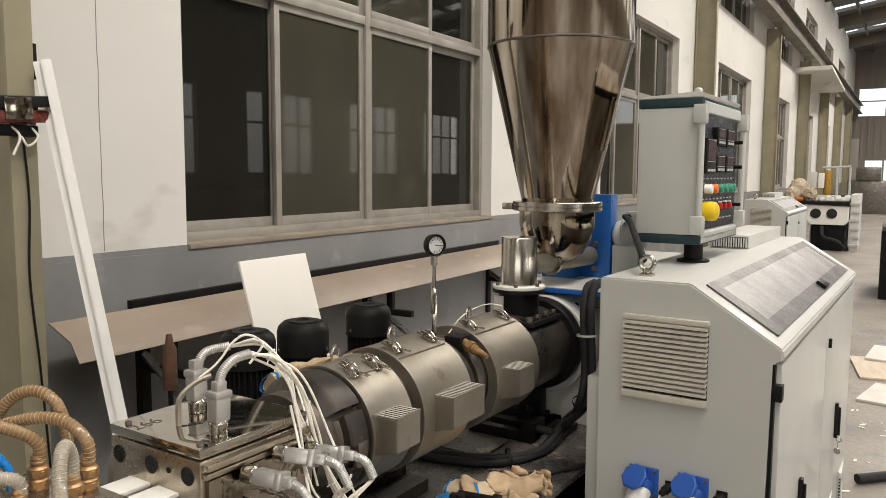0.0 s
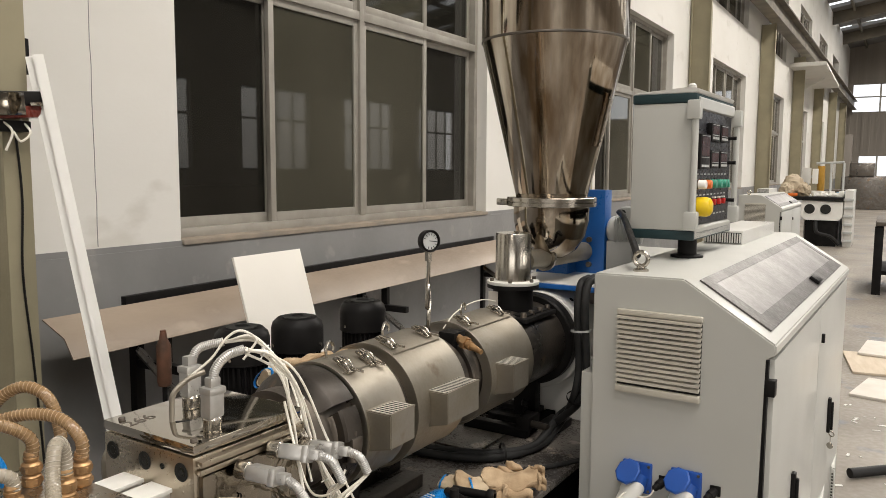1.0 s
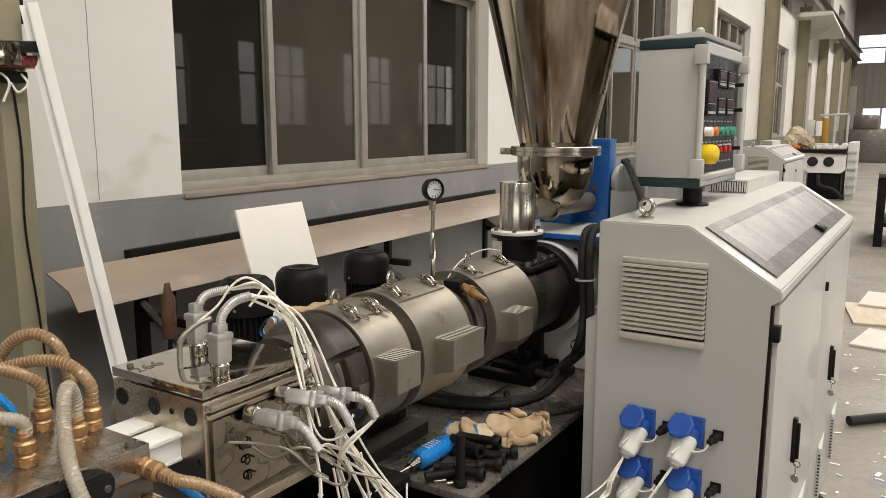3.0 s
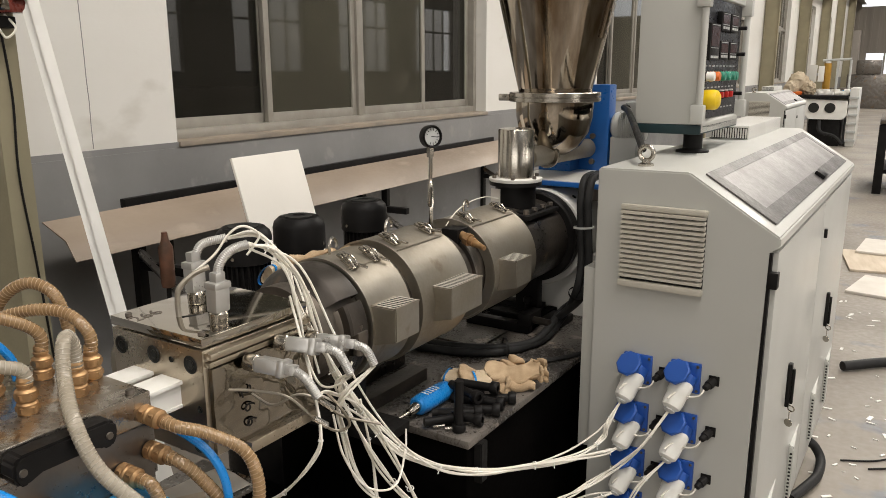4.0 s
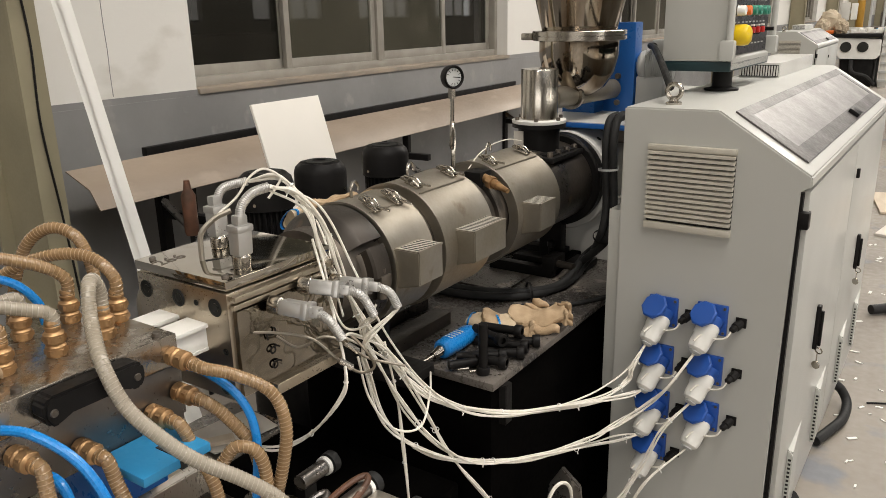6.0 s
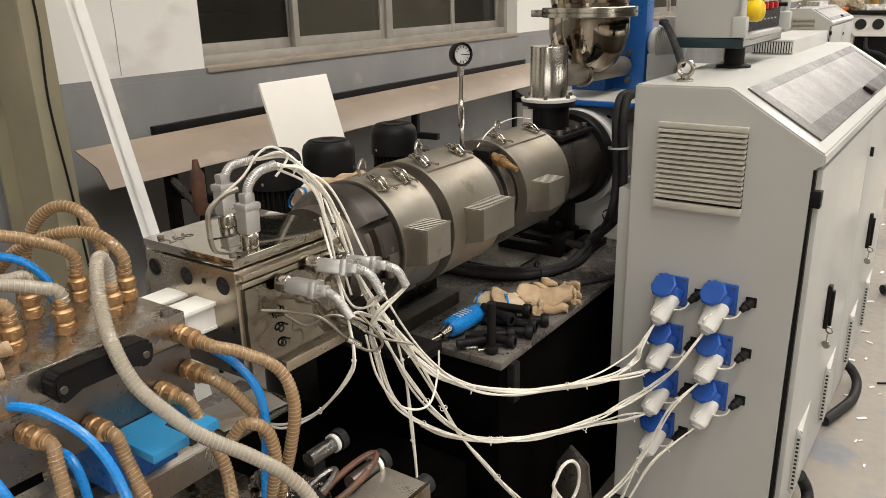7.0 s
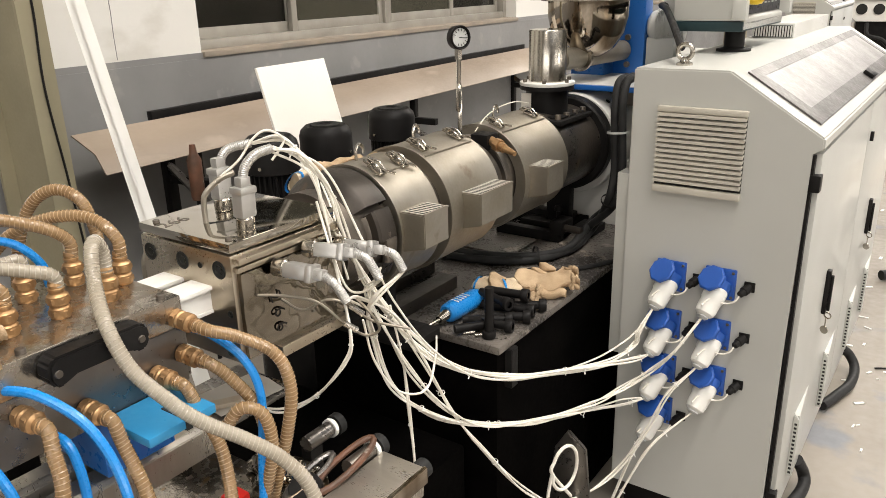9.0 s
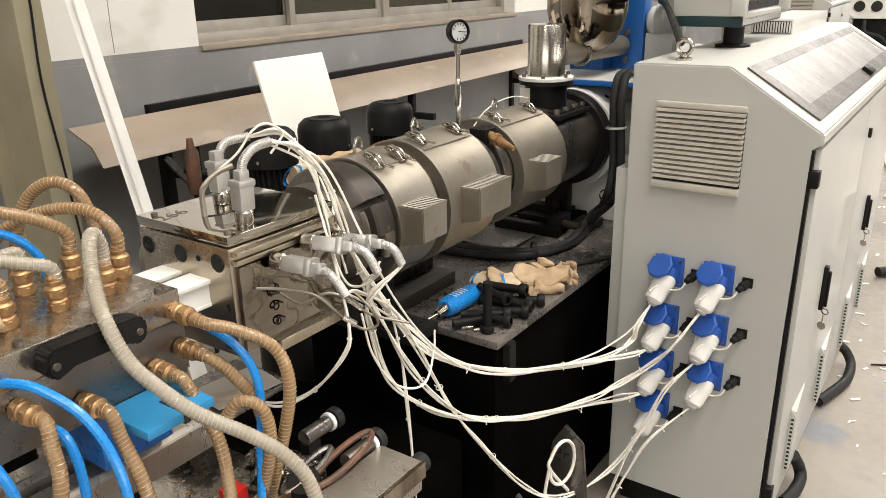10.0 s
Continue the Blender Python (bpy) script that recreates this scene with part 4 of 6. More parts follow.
# ---- hopper and feeder ----
hopper = thing("feed_hopper", (AX, 0.5, 1.18), "polished stainless steel cone hopper over the feed throat", "hopper", m=MACHINE)
# The cone's dark streaks are reflections painted into its steel.
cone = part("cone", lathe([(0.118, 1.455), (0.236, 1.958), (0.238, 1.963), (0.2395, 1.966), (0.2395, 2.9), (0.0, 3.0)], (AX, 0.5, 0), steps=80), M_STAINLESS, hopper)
part("weld_ring", lathe([(0.237, 1.959), (0.2402, 1.961), (0.2402, 1.965), (0.2396, 1.967)], (AX, 0.5, 0), steps=80), M_BARREL, cone)
a = radians(-6)
d = Vector((math.cos(a), math.sin(a), 0))
p0, p1 = Vector((AX, 0.5, 0)) + d * 0.158 + Vector((0, 0, 1.625)), Vector((AX, 0.5, 0)) + d * 0.1965 + Vector((0, 0, 1.79))
strip = part("sight_strip", sweep([p0.lerp(p1, k / 6) for k in range(7)], 0.011, 12), M_STAINLESS, cone)
for k in (0.1, 0.5, 0.9):
    part("stud", lathe([(0, 0.014), (0.005, 0.013), (0.005, 0)], p0.lerp(p1, k), d, 10), M_BRUSHED, strip)
rim = part("rim", lathe([(0.10, 1.428), (0.147, 1.428), (0.149, 1.430), (0.149, 1.441), (0.143, 1.442), (0.143, 1.444), (0.149, 1.445), (0.149, 1.456), (0.147, 1.458), (0.10, 1.458)], (AX, 0.5, 0), steps=72), M_BRUSHED, hopper)
part("clamp_lug", box(-0.965, -0.925, 0.415, 0.445, 1.430, 1.452, 0.004), M_BRUSHED, rim)
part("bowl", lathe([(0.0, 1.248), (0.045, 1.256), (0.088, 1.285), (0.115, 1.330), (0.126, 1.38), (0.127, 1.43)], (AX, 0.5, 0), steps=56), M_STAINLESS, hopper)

feeder = thing("feed_unit", (AX, 0.62, 1.16), "blue feed unit with grey geared motor beneath the hopper", "feeder", m=MACHINE)
part("base_plate", box(-0.93, -0.555, 0.42, 0.92, 1.160, 1.176, 0.003), M_BLUE, feeder, "blue base plate")
part("plate_top", box(-0.925, -0.560, 0.425, 0.915, 1.176, 1.1785, 0.001), M_CABTOP, feeder, "pale grey top of the base plate")
part("pedestal", box(-0.90, -0.62, 0.55, 0.85, 1.10, 1.160, 0.004), M_BARREL, feeder)
bl = part("upright", box(-0.808, -0.700, 0.735, 0.80, 1.176, 1.478, 0.004), M_BLUE, feeder, "blue bearing upright")
part("gusset", prism([(-0.90, 1.176), (-0.808, 1.176), (-0.808, 1.36)], "y", 0.74, 0.78, 0.002), M_BLUE, bl)
part("side_cheek", box(-0.93, -0.808, 0.66, 0.76, 1.176, 1.27, 0.003), M_BLUE, bl)
for z in (1.21, 1.30):
    bolt(bl, (-0.755, 0.734, z), (0, -1, 0), 0.010, 0.012)
sc = part("screw_tube", rod((AX - 0.01, 0.33, 1.258), (AX + 0.03, 0.72, 1.258), 0.033, 28), M_COVER, feeder, "grey feed screw tube")
part("clamp_ring", lathe([(0.03, 0), (0.044, 0), (0.044, 0.012), (0.03, 0.012)], (AX + 0.002, 0.44, 1.258), (0.1, 1, 0), 28), M_BRUSHED, sc)
mt = part("motor", lathe([(0, 0), (0.03, 0), (0.045, 0.01), (0.05, 0.02), (0.05, 0.10), (0.045, 0.12), (0, 0.125)], (-0.70, 0.77, 1.335), (1, 0.15, 0), 32), M_MOTORGREY, feeder, "grey geared motor")
for k in range(12):
    h = 0.030 + 0.006 * k
    part("fin", lathe([(0.049, h), (0.056, h), (0.056, h + 0.0022), (0.049, h + 0.0022)], (-0.70, 0.77, 1.335), (1, 0.15, 0), 28), M_MOTORGREY, mt)
part("motor_foot", box(-0.695, -0.60, 0.74, 0.82, 1.176, 1.30, 0.006), M_MOTORGREY, mt)
part("terminal_box", box(-0.645, -0.60, 0.74, 0.80, 1.37, 1.42, 0.006), M_MOTORGREY, mt)
part("motor_lead", tube([(-0.615, 0.76, 1.40), (-0.642, 0.72, 1.403), (-0.579, 0.58, 1.4), (-0.501, 0.4, 1.381), (-0.431, 0.24, 1.358), (-0.366, 0.1, 1.327)], 0.010, 10), M_RUBBER, mt)

# heavy cables from the cabinet to the heaters
CABLE_RUN = [(-0.585, 0.34, 1.218), (-0.58, 0.27, 1.21), (-0.576, 0.24, 1.151), (-0.571, 0.235, 1.071), (-0.564, 0.23, 0.957), (-0.574, 0.215, 0.871), (-0.666, 0.31, 0.765), (-0.66, 0.137, 0.742), (-0.72, 0.013, 0.742), (-0.849, -0.05, 0.742), (-0.992, -0.067, 0.742)]
for k, (du, dv, dz) in enumerate(((0, 0, 0), (0.024, 0.004, 0.0), (0.010, -0.020, 0.020))):
    pts = []
    for i, (u, v, z) in enumerate(CABLE_RUN):
        if i < 6:
            pts.append((u + du - 0.012, v - dv, z))
        else:
            pts.append((u - 0.4 * du, v - 1.3 * du - 0.3 * dv, z - 0.007 + (dz if i == 6 else 0.35 * dz)))
    single("power_cable", tube(pts, 0.0118, 12), M_RUBBER, (-0.60, 0.06, 0.73), "thick black rubber power cable on the machine frame", "cable", "heater cables", MACHINE)
    if k == 0:
        for i, r in ((3, 0.030), (5, 0.028), (8, 0.032)):
            p, q = Vector(pts[i]) + Vector((0.008, 0, 0.004)), Vector(pts[i + 1]) - Vector(pts[i - 1])
            single("cable_tie", lathe([(r - 0.0015, -0.003), (r, -0.003), (r, 0.003), (r - 0.0015, 0.003), (r - 0.0015, -0.003)], p, q, 20), M_MOTORGREY if i == 3 else M_BLACK, p, "thin cable tie round the black power cables", "cable tie", "power cable ties", MACHINE)
single("loose_cable", tube([(-0.50, 0.16, 0.728), (-0.56, 0.05, 0.728), (-0.62, -0.03, 0.728), (-0.72, -0.08, 0.728)], 0.007, 8), M_RUBBER, (-0.56, 0.05, 0.72), "thin black cable lying on the machine frame", "cable", "", MACHINE)

# ---- die head ----
die = thing("extrusion_die", (AX, -0.97, 0.90), "bolted tool steel profile die with foil wrapped flank and cable connectors", "die", m=MACHINE)
part("front_plate", box(-0.914, -0.680, -1.09, -1.03, 0.897, 1.088, 0.002), M_DIE, die)
part("middle_plate", box(-0.912, -0.682, -1.028, -0.945, 0.897, 1.086, 0.002), M_DIE, die)
part("rear_plate", box(-0.912, -0.682, -0.943, -0.84, 0.900, 1.086, 0.002), M_DIE, die)
top = part("top_plate", box(-0.922, -0.684, -1.086, -0.840, 1.0905, 1.107, 0.0015), M_MIRROR, die, "polished top plate")
for u in (-0.892, -0.702):
    for v in (-1.07, -0.86):
        bolt(top, (u, v, 1.107), (0, 0, 1), 0.006, 0.005)
# Near-black rings and discs paint the shade of the screw holes.
for u, z, r in ((-0.891, 1.060, 0.0150), (-0.803, 1.060, 0.0150), (-0.710, 1.060, 0.0150), (-0.757, 1.060, 0.005), (-0.694, 0.985, 0.006), (-0.703, 0.918, 0.0125), (-0.893, 0.918, 0.0125)):
    s = part("socket_screw", lathe([(r * 1.06, 0.0004), (r, 0.0012), (r * 0.93, 0.0004), (r * 0.93, -0.0004), (r * 0.5, -0.0004)], (u, -1.0905, z), (0, -1, 0), 28), M_VENTDARK, die)
    part("recess", lathe([(r * 0.55, 0.0006), (r * 0.5, -0.0004), (0, -0.0004)], (u, -1.0905, z), (0, -1, 0), 6), M_VENTDARK, s)
foil = box(-0.680, -0.672, -1.08, -0.845, 0.905, 1.056)
bmesh.ops.subdivide_edges(foil, edges=[e for e in foil.edges], cuts=14, use_grid_fill=True)
for v in foil.verts:
    v.co.x += 0.0035 * (0.5 + noise.noise(v.co * 30)) if v.co.x > -0.676 else 0
part("foil_wrap", foil, M_FOIL, die, "crinkled foil insulation")
for v in (-1.06, -1.0, -0.93, -0.87):
    for z in (1.05, 0.93):
        bolt(die, (-0.680, v, z), (1, 0, 0), 0.008, 0.01)
part("flank_rib", box(-0.680, -0.664, -1.086, -0.846, 1.074, 1.084, 0.001), M_DIE, die)
part("flank_rib", box(-0.680, -0.668, -1.086, -0.846, 1.060, 1.069, 0.001), M_DIE, die)
part("lower_plate", box(-0.70, -0.655, -1.02, -0.85, 0.885, 0.905, 0.002), M_DIE, die)
part("grip", tube([(-0.915, -0.93, 1.06), (-0.955, -0.945, 1.065), (-0.965, -1.0, 1.055), (-0.962, -1.05, 1.02), (-0.93, -1.07, 0.96)], 0.013, 10), M_COVER, die, "bent steel tube on the far flank")
# scratched number on the top
txt = bpy.data.curves.new("number", "FONT")
txt.body, txt.size, txt.extrude = "266", 0.041, 0.0002
tob = bpy.data.objects.new("number", txt)
scene.collection.objects.link(tob)
bpy.context.view_layer.update()
me = bpy.data.meshes.new_from_object(tob.evaluated_get(bpy.context.evaluated_depsgraph_get()))
bpy.data.objects.remove(tob)
me.transform(pose(-0.851 - AX, -1.083 + 0.97, 1.1073 - 0.90, 0, 0, 95))
me.materials.clear()
me.materials.append(M_BARREL)
nob = new("marking", me)
nob.parent = top


for k, (digit, v, z) in enumerate((("2", -1.028, 1.002), ("6", -1.022, 0.972), ("6", -1.020, 0.944))):
    txt = bpy.data.curves.new("digit", "FONT")
    txt.body, txt.size, txt.extrude = digit, 0.034, 0.0003
    tob = bpy.data.objects.new("digit", txt)
    scene.collection.objects.link(tob)
    bpy.context.view_layer.update()
    me = bpy.data.meshes.new_from_object(tob.evaluated_get(bpy.context.evaluated_depsgraph_get()))
    bpy.data.objects.remove(tob)
    me.transform(Matrix.Translation((-0.6665 - AX, v + 0.97, z - 0.90)) @ Matrix.Rotation(radians(90), 4, "Z") @ Matrix.Rotation(radians(90), 4, "X") @ Matrix.Rotation(radians(-75), 4, "Z"))
    me.materials.clear()
    me.materials.append(M_BLACK)
    nob = new("marking", me)
    nob.parent = die


def connector(parent, at, axis, ln=0.085):
    """Cast metal cable connector with a knurled nut, ridge and ribbed sleeve."""
    at, axis = Vector(at), Vector(axis).normalized()
    q = Vector((0, 0, 1)).rotation_difference(axis).to_matrix().to_4x4()
    t = Matrix.Translation(at) @ q
    n = part("nut", lathe([(0, 0), (0.015, 0), (0.016, 0.003), (0.016, 0.020), (0.013, 0.024), (0, 0.024)], at, axis, 12), M_BRUSHED, parent)
    bm = box(-0.013, 0.013, -0.016, 0.016, 0.022, ln * 0.72, 0.005, None, t)
    box(-0.015, 0.015, -0.018, 0.018, ln * 0.68, ln * 0.82, 0.004, bm, t)
    box(-0.009, 0.009, -0.011, 0.011, ln * 0.80, ln, 0.004, bm, t)
    part("connector", bm, M_CAST, parent, "cast grey cable connector")


connector(die, (-0.722, -1.015, 1.107), (0.02, 0.02, 1), 0.092)
connector(die, (-0.850, -0.955, 1.107), (-0.03, 0.02, 1), 0.098)
connector(die, (-0.664, -1.012, 1.050), (1, 0.25, -0.06), 0.095)
connector(die, (-0.664, -0.940, 1.062), (1, 0.35, -0.04), 0.095)
connector(die, (-0.664, -0.862, 1.045), (1, 0.35, -0.05), 0.095)
part("probe", tube([(-0.813, -1.025, 1.09), (-0.813, -1.025, 1.14), (-0.810, -1.02, 1.160), (-0.799, -0.998, 1.180), (-0.785, -0.975, 1.19)], 0.005, 8), M_COVER, die)
part("probe_bar", rod((-0.805, -1.025, 1.105), (-0.75, -0.93, 1.10), 0.004, 8), M_BLACK, die)
part("probe_bar", rod((-0.80, -1.01, 1.10), (-0.725, -0.965, 1.098), 0.003, 8), M_BRUSHED, die)


def conduit(pts, r=0.0085):
    line = even(glide(pts, 14), 0.0017)
    return sweep(line, lambda i: r * (1.0 if i % 2 else 0.92), 12)


for pts in ([(-0.720, -1.013, 1.18), (-0.718, -1.009, 1.21), (-0.708, -0.992, 1.232), (-0.695, -0.965, 1.240)], [(-0.853, -0.953, 1.185), (-0.848, -0.935, 1.215), (-0.82, -0.90, 1.225)],
            [(-0.575, -0.99, 1.044), (-0.556, -0.984, 1.030), (-0.540, -0.975, 1.0)], [(-0.58, -0.905, 1.057), (-0.56, -0.895, 1.045), (-0.545, -0.885, 1.01)], [(-0.58, -0.83, 1.04), (-0.56, -0.82, 1.03), (-0.548, -0.812, 1.0)]):
    part("ribbed_sleeve", conduit(pts), M_CAST, die)
# loose thermocouple wires hanging on the flank
for pts in ([(-0.672, -1.05, 1.01), (-0.64, -1.02, 1.005), (-0.60, -0.985, 0.99), (-0.565, -0.96, 0.95), (-0.545, -0.93, 0.92), (-0.525, -0.915, 0.93), (-0.53, -0.93, 0.965), (-0.56, -0.93, 0.985)],
            [(-0.67, -1.0, 0.985), (-0.63, -0.99, 0.97), (-0.60, -0.96, 0.985), (-0.57, -0.94, 0.975), (-0.545, -0.91, 0.94), (-0.50, -0.86, 0.915)]):
    part("thermocouple_wire", tube(pts, 0.0026, 7), M_COVER, die)
    part("crimp", rod(Vector(pts[3]), Vector(pts[3]).lerp(Vector(pts[4]), 0.6), 0.006, 10), M_BRUSHED, die)

# ---- heater leads between sockets and die ----
def bundle(pts, strands, spread, r=0.0024):
    spread *= 0.75
    c = thing("heater_lead", pts[0], "bundle of cream heater leads tied together, sagging to the die", "cable", "heater leads", MACHINE)
    rnd = random.Random(int(1000 * abs(pts[1][2])))
    for k in range(strands):
        o = [Vector((rnd.uniform(-1, 1), rnd.uniform(-1, 1), rnd.uniform(-1, 1))) * spread for _ in pts]
        o[0] = o[0] * 0.3
        o[-1] = o[-1] * 0.5
        part("lead", tube([Vector(p) + d for p, d in zip(pts, o)], r, 7, 9), M_CREAM, c)
    line = glide(pts, 9)
    fr = frames_along(line)
    for i in range(6, len(line) - 4, 15):
        d, s, u = fr[i]
        bm = lathe([(spread * 0.75 + r * 0.8, -0.0014), (spread * 0.75 + r * 1.1, -0.0014), (spread * 0.75 + r * 1.1, 0.0014), (spread * 0.75 + r * 0.8, 0.0014)], line[i], d, 10)
        rod(line[i] + u * (spread * 0.75 + r), line[i] + u * (spread * 0.75 + r + 0.006) + d * 0.002, 0.0013, 6, bm)
        part("cable_tie", bm, M_WHITEPL, c)
    return c


def tip(k):
    u, z = SOCKETS[k]
    return Vector((u, -0.02, z - 0.010)) + plug_axis * 0.082


bundle([tip(0), (-0.345, -0.13, 0.65), (-0.352, -0.14, 0.615), (-0.384, -0.223, 0.600), (-0.439, -0.347, 0.617), (-0.506, -0.499, 0.646), (-0.566, -0.636, 0.716), (-0.598, -0.71, 0.789), (-0.623, -0.766, 0.874), (-0.645, -0.817, 0.97), (-0.655, -0.85, 1.075), (-0.662, -0.875, 1.16), (-0.675, -0.92, 1.220), (-0.695, -0.965, 1.240)], 4, 0.008)
bundle([tip(2), (-0.35, -0.14, 0.58), (-0.40, -0.26, 0.597), (-0.45, -0.36, 0.610), (-0.51, -0.50, 0.652), (-0.57, -0.63, 0.722), (-0.605, -0.70, 0.795), (-0.63, -0.76, 0.88), (-0.655, -0.81, 0.98), (-0.68, -0.86, 1.09), (-0.70, -0.87, 1.175), (-0.75, -0.885, 1.235), (-0.82, -0.90, 1.225)], 4, 0.008)
bundle([tip(1), (-0.255, -0.13, 0.62), (-0.30, -0.13, 0.56), (-0.362, -0.173, 0.508), (-0.40, -0.26, 0.494), (-0.472, -0.423, 0.507), (-0.537, -0.57, 0.555), (-0.584, -0.677, 0.617), (-0.620, -0.765, 0.712), (-0.62, -0.82, 0.854), (-0.59, -0.86, 0.94), (-0.548, -0.812, 1.0)], 4, 0.009)
bundle([tip(4), (-0.365, -0.15, 0.45), (-0.40, -0.24, 0.470), (-0.46, -0.40, 0.500), (-0.53, -0.55, 0.545), (-0.57, -0.65, 0.62), (-0.60, -0.73, 0.74), (-0.615, -0.80, 0.87), (-0.60, -0.86, 0.96), (-0.545, -0.885, 1.01)], 3, 0.010)
bundle([tip(3), (-0.26, -0.13, 0.50), (-0.30, -0.14, 0.39), (-0.371, -0.192, 0.255), (-0.433, -0.334, 0.235), (-0.484, -0.451, 0.323), (-0.537, -0.571, 0.496), (-0.567, -0.638, 0.609), (-0.598, -0.71, 0.782), (-0.612, -0.78, 0.88), (-0.59, -0.90, 0.965), (-0.540, -0.975, 1.0)], 3, 0.010)
bundle([tip(5), (-0.28, -0.15, 0.36), (-0.33, -0.17, 0.25), (-0.37, -0.2, 0.12), (-0.40, -0.24, 0.03), (-0.44, -0.30, 0.012)], 2, 0.005)
bundle([tip(6), (-0.345, -0.14, 0.27), (-0.37, -0.18, 0.16), (-0.40, -0.24, 0.05), (-0.46, -0.30, 0.012)], 2, 0.005)
bundle([(-0.618, -0.77, 0.90), (-0.612, -0.745, 0.766), (-0.610, -0.737, 0.659), (-0.607, -0.729, 0.51), (-0.60, -0.73, 0.30), (-0.60, -0.73, 0.02)], 2, 0.004)
bundle([(-0.68, -0.885, 1.13), (-0.60, -0.93, 1.02), (-0.556, -0.955, 0.93), (-0.563, -0.966, 0.88), (-0.624, -0.981, 0.80), (-0.697, -0.999, 0.755), (-0.78, -1.0, 0.74)], 2, 0.004)
# short leads that curl over the die
for pts in ([(-0.800, -0.998, 1.182), (-0.782, -0.964, 1.21), (-0.769, -0.938, 1.245), (-0.757, -0.915, 1.256), (-0.745, -0.89, 1.238), (-0.750, -0.899, 1.218), (-0.756, -0.912, 1.202)],
            [(-0.70, -0.965, 1.235), (-0.67, -0.91, 1.19), (-0.655, -0.89, 1.10), (-0.645, -0.885, 1.02), (-0.61, -0.89, 0.975), (-0.57, -0.88, 0.985), (-0.56, -0.86, 1.02)],
            [(-0.69, -0.96, 1.24), (-0.66, -0.88, 1.19), (-0.62, -0.84, 1.06), (-0.585, -0.80, 0.93), (-0.555, -0.72, 0.80), (-0.52, -0.60, 0.69), (-0.47, -0.42, 0.625), (-0.41, -0.26, 0.612), (-0.37, -0.16, 0.63), (-0.345, -0.12, 0.66)],
            [(-0.850, -0.715, 1.140), (-0.835, -0.725, 1.135), (-0.76, -0.775, 1.10), (-0.70, -0.82, 1.07), (-0.66, -0.855, 1.03), (-0.64, -0.86, 0.98)],
            [(-0.575, -0.90, 0.93), (-0.57, -0.88, 0.84), (-0.55, -0.84, 0.765), (-0.53, -0.78, 0.745), (-0.57, -0.69, 0.765), (-0.66, -0.56, 0.737)]):
    single("thin_lead", tube(pts, 0.0023, 7), M_CREAM, pts[0], "thin cream lead curling over the die", "cable", "loose leads over the die", MACHINE)
ringpts = [(-0.435 + 0.026 * math.cos(a) * 0.55, -0.34 + 0.045 * math.cos(a) * 0.9, 0.34 + 0.062 * math.sin(a)) for a in [2 * math.pi * k / 12 for k in range(13)]]
single("coiled_lead", tube([(-0.45, -0.36, 0.20), (-0.46, -0.38, 0.25)] + ringpts[6:] + ringpts[1:7] + [(-0.43, -0.31, 0.24)], 0.0045, 8), M_CREAM, (-0.45, -0.36, 0.2), "cream lead coiled into a loop by the frame", "cable", "", MACHINE)
single("steel_bracket", prism([(-0.52, 0.0), (-0.36, 0.0), (-0.40, 0.38), (-0.45, 0.42), (-0.485, 0.36)], "y", -0.30, -0.286, 0.003), M_CALSIDE, (-0.44, -0.29, 0), "grey steel bracket plate standing on the floor", "bracket", "", MACHINE)
single("steel_angle", prism([(-0.60, 0.0), (-0.46, 0.0), (-0.47, 0.26), (-0.50, 0.29)], "y", -0.46, -0.44, 0.003), M_CALSIDE, (-0.5, -0.45, 0), "grey steel angle leaning by the frame", "bracket", "", MACHINE)

# ---- calibration table ----
table = thing("calibration_table", (-0.85, -1.5, 0), "black calibration table with aluminium rails and a wet tray", "table", m=MACHINE)
# Black blocks put where only darkness shows under the table and die.
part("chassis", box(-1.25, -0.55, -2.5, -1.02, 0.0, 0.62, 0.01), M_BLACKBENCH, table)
part("dark_infill", box(-1.20, -0.60, -1.02, -0.54, 0.0, 0.46, 0.01), M_BLACKBENCH, table)
part("tray", box(-1.22, -0.53, -2.5, -1.03, 0.62, 0.634, 0.003), M_CALIB, table, "brown stained wet tray")
for u0, u1, z1 in ((-0.85, -0.80, 0.80), (-0.79, -0.735, 0.785), (-1.12, -1.06, 0.80)):
    r = part("rail", prism([(u0, z1 - 0.06), (u1, z1 - 0.06), (u1, z1 - 0.008), (u1 - 0.008, z1), (u0 + 0.008, z1), (u0, z1 - 0.008)], "y", -2.5, -1.12, 0.0015), M_TABLE, table, "aluminium rail")
    for v in (-1.9, -1.3):
        part("stand", box(u0 + 0.01, u1 - 0.01, v - 0.03, v + 0.03, 0.634, z1 - 0.06), M_BLACK, r)
ss = part("edge_channel", box(-0.515, -0.425, -2.5, -0.935, 0.640, 0.70, 0.003), M_TABLE, table, "stainless edge channel")
part("channel_lip", box(-0.425, -0.416, -2.5, -0.935, 0.67, 0.702, 0.002), M_STAINLESS, ss)
part("channel_screw", lathe([(0, 0.003), (0.007, 0.003), (0.008, 0)], (-0.424, -1.02, 0.655), (1, 0, 0), 12), M_BRUSHED, ss)
part("end_cap", lathe([(0, 0), (0.018, 0), (0.018, 0.03), (0, 0.03)], (-0.445, -0.935, 0.675), (0, 1, 0), 20), M_RUBBER, ss, "black rubber end cap")
